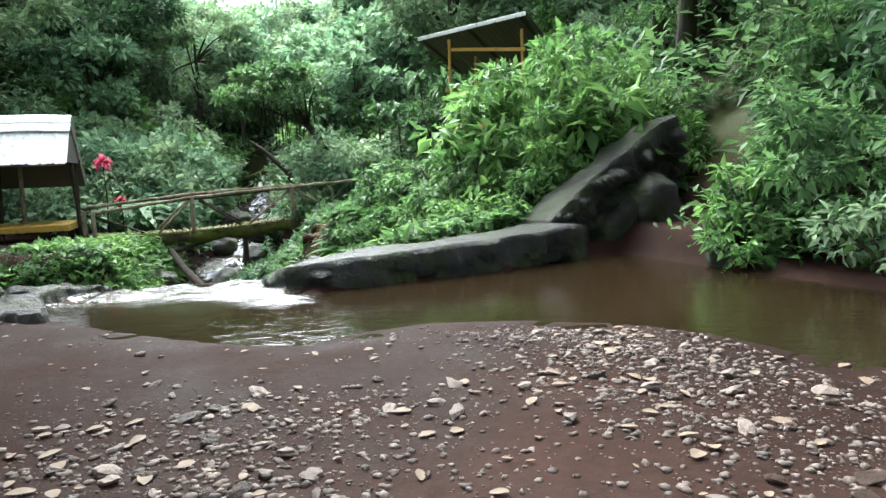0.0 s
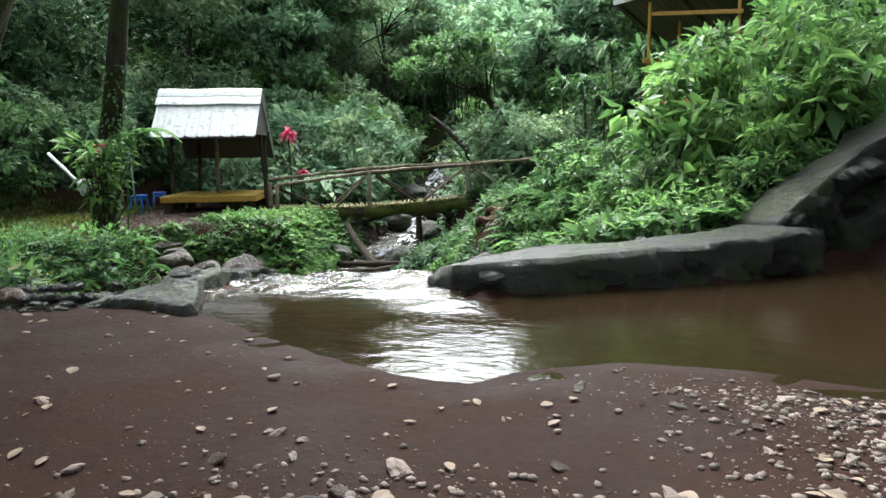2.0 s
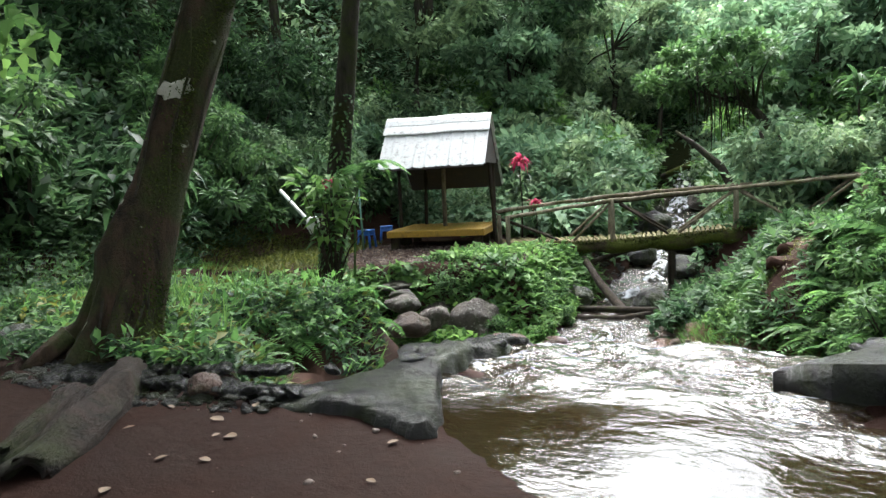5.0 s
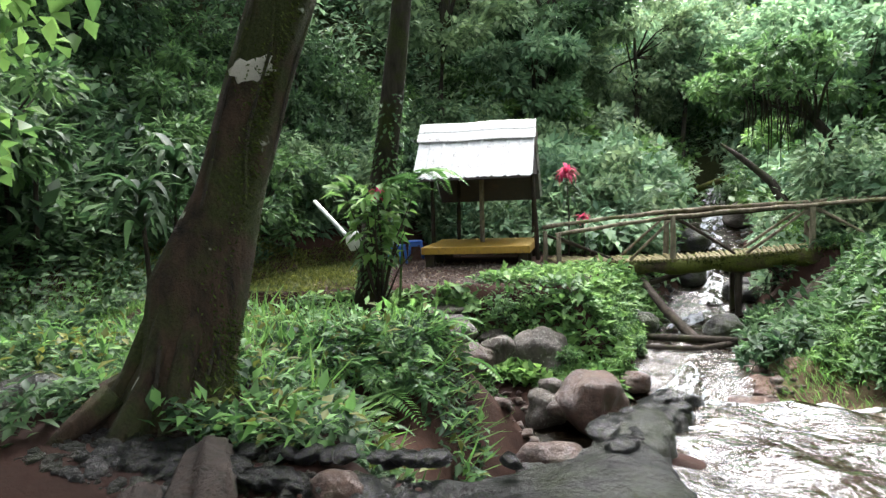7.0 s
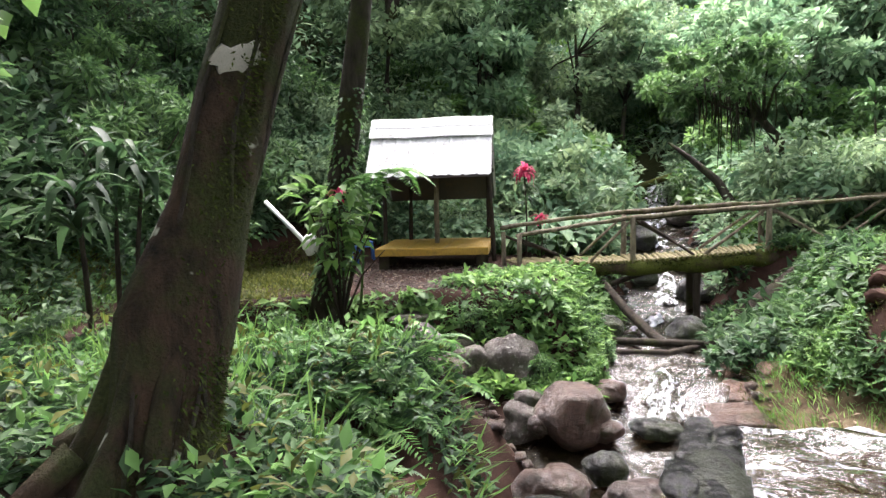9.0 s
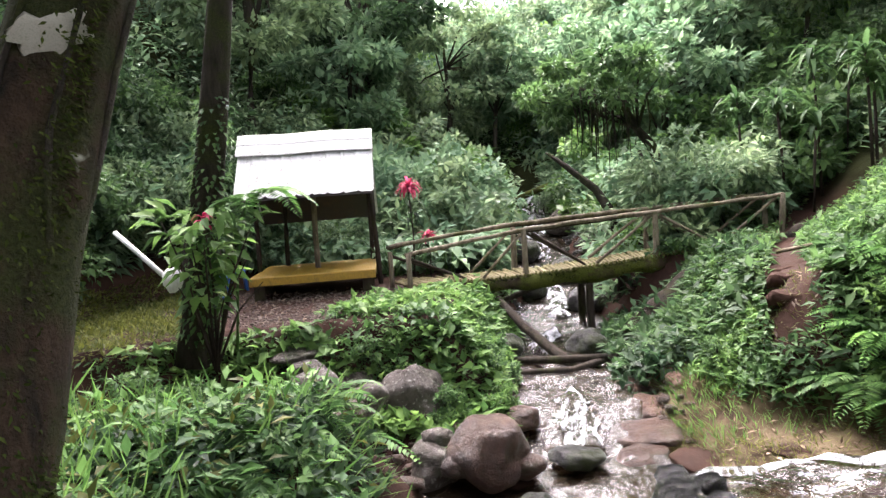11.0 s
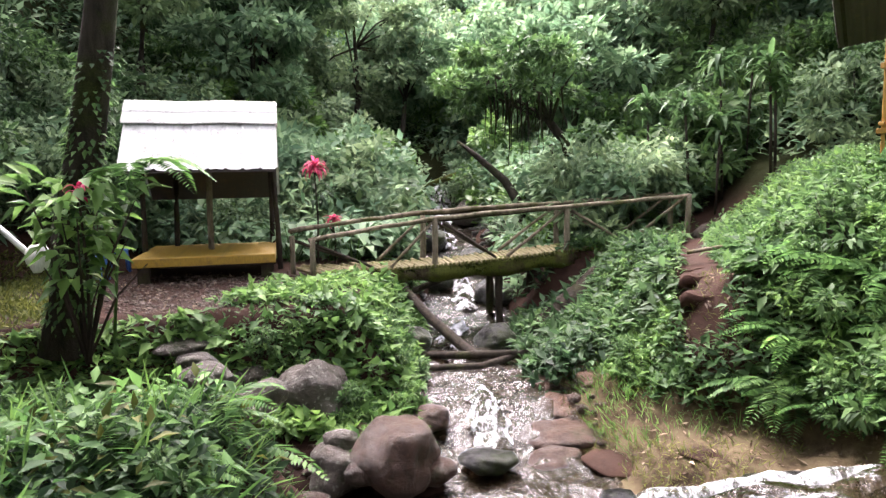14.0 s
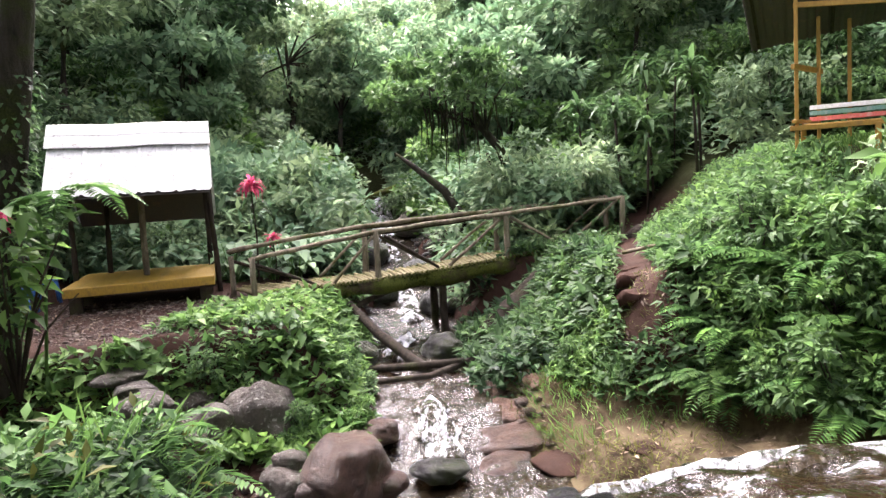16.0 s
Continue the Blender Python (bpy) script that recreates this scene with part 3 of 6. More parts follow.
def shrub_mesh(name, mat, size, n, leaf, seed, clumps=22, droop=0.25, ratio=0.42):
    c, p, q = crown_points(n, size, clumps, seed)
    p = p + np.array([0, 0, size[2] * 0.95])
    along = unit(unit(q) + 0.7 * rand_dirs(n) + np.array([0, 0, -droop]))
    up = unit(np.array([0, 0, 1.0]) + 0.5 * rng.normal(size=(n, 3)))
    L = leaf * rng.uniform(0.6, 1.3, n)
    v, f = leaf_arrays(p, along, up, L, L * ratio)
    return v, f, c + np.array([0, 0, size[2] * 0.95])


def make_shrub(name, mat, size, n, leaf, seed, label, bark=None, clumps=22, droop=0.25, ratio=0.42):
    root = new(name)
    v, f, c = shrub_mesh(name, mat, size, n, leaf, seed, clumps, droop, ratio)
    link_mesh("crown", v, f, mat, False, root)
    bm = bmesh.new()
    for q in c[:7]:
        tube(bm, [(0, 0, -0.15), (q[0] * 0.35, q[1] * 0.35, q[2] * 0.5), tuple(q)], [0.03, 0.02, 0.008], 5)
    part("woody_base", bm, bark or BARK_FAR, root)
    return tagged(root, label, "shrub")


def make_tree(name, mat, tall, spread, n, leaf, seed, label, lean=(0.0, 0.0), r0=0.16, clumps=40, droop=0.3, crown_at=0.72):
    r = random.Random(seed)
    root = new(name)
    top = Vector((lean[0] * tall, lean[1] * tall, tall))
    pts = [Vector((0, 0, -0.3)) + (top - Vector((0, 0, -0.3))) * t + Vector((r.uniform(-1, 1), r.uniform(-1, 1), 0)) * 0.12 * (t > 0) for t in (0, 0.15, 0.3, 0.5, 0.7, 0.88)]
    bm = bmesh.new()
    tube(bm, pts, [r0 * 1.3, r0, r0 * 0.88, r0 * 0.75, r0 * 0.5, r0 * 0.2], 9, True, 0.15)
    c, p, q = crown_points(n, (spread, spread, tall * 0.3), clumps, seed)
    off = np.array([top.x * crown_at, top.y * crown_at, tall * crown_at])
    for k in range(min(clumps, 14)):
        e = Vector(c[k] + off)
        s = pts[3 + k % 2]
        m = (s + e) / 2 + Vector((0, 0, 0.2))
        tube(bm, [s, m, e], [r0 * 0.34, r0 * 0.22, 0.012], 5)
    part("trunk", bm, BARK_FAR, root)
    along = unit(unit(q) + 0.8 * rand_dirs(n) + np.array([0, 0, -droop]))
    up = unit(np.array([0, 0, 1.0]) + 0.5 * rng.normal(size=(n, 3)))
    L = leaf * rng.uniform(0.6, 1.35, n)
    v, f = flat_leaves(p + off, along, up, L, L * 0.52)
    link_mesh("crown", v, f, mat, False, root)
    return tagged(root, label, "tree")


def slope_at(x, y):
    e = 0.15
    z = height(x, y)
    return z, np.stack([-(height(x + e, y) - z) / e, -(height(x, y + e) - z) / e, np.ones(np.shape(x))], -1)


def cover(name, mat, n, region, keep, leaf, tall, label, seed, ratio=0.45, near=False, upright=0.3):
    """Undergrowth over a stretch of land: leaves at uneven heights, in drifts."""
    r = np.random.default_rng(seed)
    x, y = r.uniform(region[0], region[1], n * 3), r.uniform(region[2], region[3], n * 3)
    ok = keep(x, y) & (wobble(x, y, 1.3, seed) + r.uniform(-0.8, 0.8, n * 3) > -0.35)
    x, y = x[ok][:n], y[ok][:n]
    z, nor = slope_at(x, y)
    nor = unit(nor)
    lift = tall * (0.35 + 0.65 * np.clip(0.5 + 0.5 * wobble(x, y, 2.2, seed * 2), 0, 1)) * r.uniform(0.05, 1, len(x))
    p = np.stack([x, y, z], -1) + (0.5 * nor + np.array([0, 0, 0.5])) * lift[:, None]
    along = unit(nor * upright + rand_dirs(len(x)) * np.array([1, 1, 0.6]) + np.array([0, 0, -0.1]))
    up = unit(np.array([0, 0, 1.0]) + nor * 0.6 + 0.35 * r.normal(size=(len(x), 3)))
    L = leaf * r.uniform(0.5, 1.4, len(x))
    v, f = (leaf_arrays if near else flat_leaves)(p, along, up, L, L * ratio)
    return tagged(link_mesh(name, v, f, mat), label, "undergrowth", kind="stuff")


def to_brook(x, y):
    return np.minimum(near_line(x, y, BROOK_LINE)[0], near_line(x, y, OUTFLOW)[0])


def on_hill(x, y):
    zz = height(x, y)
    return (zz > 0.5) & (to_brook(x, y) > 1.0) & ~((y < 4.5) & (x > -7) & (x < 6))





# ---- building helpers ----
def box(bm, size, m=None, bevel=0.008):
    r = bmesh.ops.create_cube(bm, size=1.0, matrix=(m or Matrix()) @ Matrix.Diagonal((*size, 1)))
    if bevel:
        es = list({e for v in r["verts"] for e in v.link_edges})
        bmesh.ops.bevel(bm, geom=es, offset=bevel, segments=1, affect="EDGES")
    return bm


def beam(name, size, at, mat, parent, rz=0, rx=0, ry=0, label="", bevel=0.008):
    """A squared timber, with its place in its own matrix."""
    ob = part(name, box(bmesh.new(), size, None, bevel), mat, parent, label, soft=False)
    ob.matrix_basis = pose(*at, rx, ry, rz)
    return ob


def pole(name, a, b, r, mat, parent, r2=None, sides=8, bend=0.0, lump=0.12, label=""):
    a, b = Vector(a), Vector(b)
    n = max(2, int((b - a).length / 0.25))
    pts = [a.lerp(b, i / n) + Vector((0, 0, bend * math.sin(math.pi * i / n))) + 0.012 * noise.noise_vector(a.lerp(b, i / n) * 2.3) for i in range(n + 1)]
    return limb(name, pts, [r + ((r2 or r) - r) * i / n for i in range(n + 1)], mat, parent, sides, lump, label)


def stone_mesh(seed, size, rough=0.5, sub=3, flat=0.0):
    bm = bmesh.new()
    bmesh.ops.create_icosphere(bm, subdivisions=sub, radius=1.0)
    o = Vector((seed * 3.7, seed * 1.3, seed * 7.1))
    for v in bm.verts:
        d = noise.noise(v.co * 0.9 + o) * rough + noise.noise(v.co * 2.3 + o) * rough * 0.4 + abs(noise.noise(v.co * 5 + o)) * rough * 0.12
        v.co *= 1 + d
        v.co = Vector((v.co.x * size[0], v.co.y * size[1], max(v.co.z, -1 + flat) * size[2]))
    return bm


def stone(name, at, size, mat, seed, label, rz=0, tip=0, rough=0.36, sub=4, group=""):
    ob = part(name, stone_mesh(seed, size, rough, sub), mat)
    ob.matrix_basis = pose(*at, tip, tip * 0.6, rz)
    return tagged(ob, label, "stone", group)


def masonry(name, rows, mat, label, seed, side_stones=0.05):
    """A rough wall along rows of (x, y, top, foot, half width), its crest rounded and worn."""
    fine = []
    for a, b in zip(rows, rows[1:]):
        n = max(2, int(math.hypot(b[0] - a[0], b[1] - a[1]) / 0.09))
        fine += [tuple(a[k] + (b[k] - a[k]) * i / n for k in range(5)) for i in range(n)]
    fine.append(rows[-1])
    prof = [(-1.0, 0.0), (-1.03, 0.3), (-1.0, 0.55), (-1.0, 0.78), (-0.99, 0.93), (-0.9, 0.99), (-0.5, 1.0), (-0.15, 1.0), (0.2, 0.995), (0.55, 1.0), (0.9, 0.99), (0.99, 0.93), (1.0, 0.78), (1.0, 0.55), (1.03, 0.3), (1.0, 0.0)]
    vs, fs = [], []
    for i, (x, y, top, foot, w) in enumerate(fine):
        a, b = fine[max(i - 1, 0)], fine[min(i + 1, len(fine) - 1)]
        d = Vector((b[0] - a[0], b[1] - a[1], 0)).normalized()
        s = Vector((d.y, -d.x, 0))
        for u, h in prof:
            p = Vector((x, y, foot + (top - foot) * h)) + s * u * w
            o = Vector((seed, 0, 0))
            k = side_stones * (1.6 if h < 0.8 else 0.9)
            p += s * math.copysign(1, u) * k * (noise.noise(p * 2.2 + o) + 0.6 * noise.noise(p * 5.5 + o) + 0.35 * noise.noise(p * 12 + o)) + Vector((0, 0, 0.035 * noise.noise(p * 1.7 + o) + 0.015 * noise.noise(p * 7 + o))) * (h > 0.5)
            vs.append(tuple(p))
    n = len(prof)
    for i in range(len(fine) - 1):
        for k in range(n - 1):
            fs.append((i * n + k, i * n + k + 1, (i + 1) * n + k + 1, (i + 1) * n + k))
    fs.append(tuple(range(n)))
    fs.append(tuple(range((len(fine) - 1) * n, len(fine) * n))[::-1])
    ob = link_mesh(name, vs, fs, mat, True)
    return tagged(ob, label, "wall", kind="structure")


# ---- weir and walls ----
WEIR = [(-6.6, 5.05), (-5.4, 5.15), (-4.6, 5.35), (-3.9, 5.5), (-3.3, 5.62), (-2.86, 5.55), (-2.76, 5.66), (-3.1, 6.1), (-3.42, 6.6), (-3.55, 7.2), (-3.64, 8.1), (-3.66, 8.42), (-4.02, 8.38), (-3.95, 7.7), (-3.82, 6.95), (-3.8, 6.5), (-4.37, 6.08), (-5.0, 5.68), (-5.75, 5.45), (-6.6, 5.42)]


def weir_z(x, y):
    d, _, _ = near_line(x, y, WEIR + WEIR[:1])
    out = np.where(inside(x, y, WEIR), -d, d) + 0.035 * wobble(x, y, 5.0) + 0.015 * wobble(x, y, 13.0, 1.0)
    top = 0.07 + 0.035 * smooth(-4.6, -3.6, x) + 0.02 * wobble(x, y, 4.0) + 0.012 * wobble(x, y, 11.0, 2.0)
    return top - 0.28 * smooth(6.8, 8.4, y) - 0.1 * smooth(-3.45, -4.2, x) * (y < 6.45) - 0.03 * smooth(-0.08, -0.01, out) - 1.6 * smooth(-0.01, 0.12, out)


def weir_keep(x, y):
    d, _, _ = near_line(x, y, WEIR + WEIR[:1])
    return inside(x, y, WEIR) | (d < 0.17)


tagged(sheet("weir_wall", np.arange(-6.9, -2.5, 0.035), np.arange(4.8, 8.7, 0.035), weir_z, DAM, weir_keep), "low dark wet mortar weir with a worn flat crest", "wall", kind="structure")
masonry("retaining_wall", [(-1.35, 7.75, 0.02, -1.6, 0.2), (-1.0, 7.5, 0.2, -1.6, 0.3), (-0.4, 7.55, 0.3, -0.6, 0.34), (0.4, 7.93, 0.33, -0.5, 0.34), (1.3, 8.5, 0.37, -0.5, 0.36), (1.9, 8.98, 0.42, -0.5, 0.34), (2.2, 9.25, 0.4, -0.5, 0.3)], DAM, "thick rounded stone wall, moss on its wet flank", 8.0, 0.07)
masonry("ramp_wall", [(1.75, 9.2, 0.45, -0.4, 0.3), (2.1, 9.5, 0.75, -0.4, 0.28), (2.9, 10.15, 1.28, -0.2, 0.26), (3.6, 10.7, 1.75, 0.2, 0.24), (4.0, 11.0, 1.9, 0.6, 0.2)], DAM, "sloping grey stone ramp wall above dark boulders", 11.0, 0.1)
masonry("weir_foot", [(-3.6, 8.85, -0.52, -2.0, 0.35), (-2.6, 9.15, -0.48, -2.0, 0.4), (-1.6, 9.2, -0.44, -2.0, 0.35), (-1.1, 8.4, -0.25, -2.0, 0.3)], DAM, "rough stone sill under the falling water", 13.0, 0.12)

# stones showing in the walls' flanks and crests
rr = random.Random(4)
rubble = []
for k in range(8):
    bm = stone_mesh(k + 120.0, (1.0, 0.8, 0.7), 0.42, 2)
    me = bpy.data.meshes.new("rubble_stone")
    bm.to_mesh(me)
    bm.free()
    me.polygons.foreach_set("use_smooth", np.ones(len(me.polygons), bool))
    me.materials.append(DAM)
    rubble.append(me)


def rubble_row(wall, a, b, n, zlo, zhi, size, out):
    """Stones let into one flank of a wall from a to b."""
    d = Vector((b[0] - a[0], b[1] - a[1], 0)).normalized()
    side = Vector((d.y, -d.x, 0))
    for _ in range(n):
        u = rr.uniform(0, 1)
        x, y = a[0] + (b[0] - a[0]) * u, a[1] + (b[1] - a[1]) * u
        lo, hi = zlo[0] + (zlo[1] - zlo[0]) * u, zhi[0] + (zhi[1] - zhi[0]) * u
        s = size * rr.uniform(0.5, 1.2)
        ob = new("rubble_stone", rubble[rr.randrange(8)])
        ob.parent = wall
        p = Vector((x, y, rr.uniform(lo, hi))) + side * (out - 0.35 * s)
        ob.matrix_basis = pose(p.x, p.y, p.z, rr.uniform(-25, 25), rr.uniform(-25, 25), rr.uniform(0, 360)) @ Matrix.Diagonal((s, s, s * 0.75, 1))


walls = {ob.name: ob for ob in bpy.data.objects if ob.name in ("retaining_wall", "ramp_wall", "weir_wall")}
rubble_row(walls["ramp_wall"], (1.9, 9.33), (4.0, 11.0), 60, (0.0, 0.55), (0.5, 1.65), 0.2, 0.27)
rubble_row(walls["retaining_wall"], (-0.9, 7.5), (0.4, 7.93), 16, (-0.05, 0.0), (0.13, 0.16), 0.14, 0.33)
rubble_row(walls["retaining_wall"], (0.4, 7.93), (1.95, 9.0), 22, (0.0, 0.0), (0.16, 0.2), 0.15, 0.35)
rubble_row(walls["retaining_wall"], (1.95, 9.0), (-0.9, 7.45), 26, (0.3, 0.1), (0.36, 0.16), 0.12, 0.24)
rubble_row(walls["weir_wall"], (-3.74, 6.6), (-3.88, 8.3), 34, (0.085, -0.19), (0.11, -0.16), 0.09, 0.0)
rubble_row(walls["weir_wall"], (-3.58, 6.5), (-3.7, 8.3), 34, (0.085, -0.19), (0.11, -0.16), 0.085, 0.0)
rubble_row(walls["weir_wall"], (-6.2, 5.24), (-3.3, 5.8), 44, (0.0, 0.04), (0.03, 0.07), 0.09, 0.0)
rubble_row(walls["weir_wall"], (-6.2, 5.36), (-4.0, 6.15), 40, (0.01, 0.06), (0.03, 0.08), 0.07, 0.0)
rubble_row(walls["weir_wall"], (-6.2, 5.16), (-3.8, 5.6), 40, (0.01, 0.07), (0.03, 0.09), 0.06, 0.0)

# ---- boulders ----
for k, (x, y, z, s, mat, lab, rz) in enumerate([
    (-7.2, 12.85, -1.34, (0.44, 0.4, 0.52), BOULDER, "large rounded grey boulder speckled with pale lichen", 20),
    (-7.6, 12.5, -1.62, (0.27, 0.24, 0.2), BOULDER, "smaller rounded brown boulder beside the brook", 70),
    (-5.85, 11.6, -1.46, (0.45, 0.42, 0.42), REDROCK, "big reddish brown boulder with a dark hollow face", 40),
    (-6.5, 11.75, -1.68, (0.42, 0.34, 0.3), BOULDER, "rounded wet boulder at the brook's edge", 10),
    (-8.3, 12.2, -0.82, (0.32, 0.25, 0.16), BOULDER, "flat stepping stone in the bank", 30),
    (-8.95, 12.75, -0.62, (0.35, 0.26, 0.1), BOULDER, "flat grey stone step below the terrace", 10),
    (-7.7, 11.6, -1.05, (0.36, 0.3, 0.2), REDROCK, "brown stone set in the muddy bank", 80),
    (-7.5, 12.0, -1.0, (0.25, 0.22, 0.2), BOULDER, "grey stone in the bank", 15),
    (-6.5, 12.5, -1.6, (0.22, 0.2, 0.17), REDROCK, "red brown stone by the boulders", 15),
    (-6.0, 12.5, -1.6, (0.24, 0.18, 0.18), REDROCK, "red brown stone beside the rapids", 55),
    (-5.75, 13.0, -1.52, (0.2, 0.24, 0.16), REDROCK, "dark wet stone beside the rapids", 95),
    (-5.5, 11.7, -1.62, (0.22, 0.18, 0.14), REDROCK, "wet stone in the brook", 5),
    (-4.95, 12.2, -1.68, (0.3, 0.22, 0.14), DAM, "dark wet stone in the rapids", 25),
    (-4.25, 12.6, -1.85, (0.42, 0.3, 0.12), REDROCK, "red brown ledge of rock by the rapids", 45),
    (-4.1, 13.3, -1.77, (0.55, 0.4, 0.16), REDROCK, "red brown ledge of rock under the bank", 15),
    (-3.3, 12.6, -1.82, (0.6, 0.4, 0.1), SOIL, "low brown rock shelf beside the water", 5),
    (-2.3, 12.3, -1.56, (0.6, 0.4, 0.1), SOIL, "low muddy rock shelf under the ferns", -10),
    (-5.2, 10.6, -1.6, (0.26, 0.2, 0.18), DAM, "dark stone between boulder and weir", 60),
    (-4.7, 10.1, -1.65, (0.35, 0.25, 0.2), REDROCK, "wet brown stone below the weir", 35),
    (-5.5, 9.9, -1.6, (0.3, 0.28, 0.2), REDROCK, "brown stone below the weir", 75),
    (-6.6, 15.6, -1.2, (0.4, 0.35, 0.25), DAM, "dark stone at the brook's edge", 35),
    (-5.2, 16.3, -1.3, (0.35, 0.3, 0.25), DAM, "dark stone under the bridge", 15),
    (-5.4, 19.6, -1.15, (0.5, 0.4, 0.35), DAM, "dark wet boulder upstream of the bridge", 25),
    (-6.9, 20.6, -0.95, (0.45, 0.3, 0.3), DAM, "dark wet boulder in the brook", 65),
    (-6.3, 22.4, -0.8, (0.6, 0.4, 0.35), DAM, "dark boulder splitting the brook", 0),
    (-7.9, 24.5, -0.5, (0.6, 0.5, 0.4), DAM, "dark boulder in the upper brook", 30),
    (-6.9, 27.5, 0.1, (0.7, 0.5, 0.45), BOULDER, "grey boulder in the upper brook", 50),
    (3.85, 7.95, 0.0, (0.28, 0.22, 0.18), DAM, "dark wet stone at the pool's far edge", 50),
    (2.55, 9.75, 0.15, (0.4, 0.35, 0.35), DAM, "dark boulder under the ramp wall", 10),
    (3.0, 10.0, 0.4, (0.45, 0.35, 0.4), DAM, "dark boulder under the ramp wall", 60),
    (3.5, 10.1, 0.55, (0.4, 0.4, 0.45), DAM, "dark boulder under the ramp wall", 120),
    (2.2, 9.35, 0.05, (0.3, 0.22, 0.2), DAM, "dark stone at the wall's foot", 140),
    (-7.9, 12.9, -1.3, (0.26, 0.22, 0.16), BOULDER, "rounded grey stone beside the big boulder", 25),
    (-8.1, 13.0, -1.05, (0.3, 0.24, 0.14), BOULDER, "flat grey stone of the rough steps", 60),
    (-6.55, 11.85, -1.42, (0.2, 0.17, 0.15), BOULDER, "small grey stone under the boulder", 5),
    (-6.15, 11.3, -1.5, (0.17, 0.15, 0.13), REDROCK, "small brown stone under the boulder", 35),
    (-8.6, 12.5, -0.72, (0.26, 0.2, 0.1), BOULDER, "flat stone of the rough steps", -15),
    (-5.35, 9.2, -1.3, (0.34, 0.28, 0.26), REDROCK, "wet brown stone in the cut below the weir", 25),
    (-5.05, 8.5, -1.2, (0.26, 0.24, 0.22), DAM, "dark wet stone in the cut below the weir", 65),
    (-4.5, 9.2, -1.5, (0.3, 0.26, 0.2), DAM, "dark wet stone under the weir's end", 5),
    (-7.2, 6.0, -0.02, (0.3, 0.2, 0.16), DAM, "dark stone at the foot of the tree", 15),
    (-7.7, 5.6, -0.02, (0.34, 0.25, 0.2), DAM, "dark mossy stone edging the track", 40),
    (-8.3, 6.2, 0.0, (0.3, 0.24, 0.16), DAM, "dark stone edging the track", 80),
    (-4.62, 5.5, 0.06, (0.13, 0.1, 0.08), REDROCK, "orange brown stone on the sand", 20),
]):
    stone("boulder", (x, y, z), s, mat, k + 1.0, lab, rz)
for k, (x, y, sx, sy) in enumerate(((-4.1, 13.9, 0.4, 0.3), (-4.35, 14.5, 0.35, 0.3), (-3.95, 13.2, 0.34, 0.24), (-3.7, 14.2, 0.3, 0.24), (-4.1, 12.7, 0.3, 0.22))):
    z = float(height(np.array([x]), np.array([y]))[0])
    stone("rock_shelf", (x, y, z - 0.05), (sx, sy, 0.14), REDMUD, k + 71.0, "flat wet shelf of reddish rock beside the rapids", 35 * k, 4, 0.45)


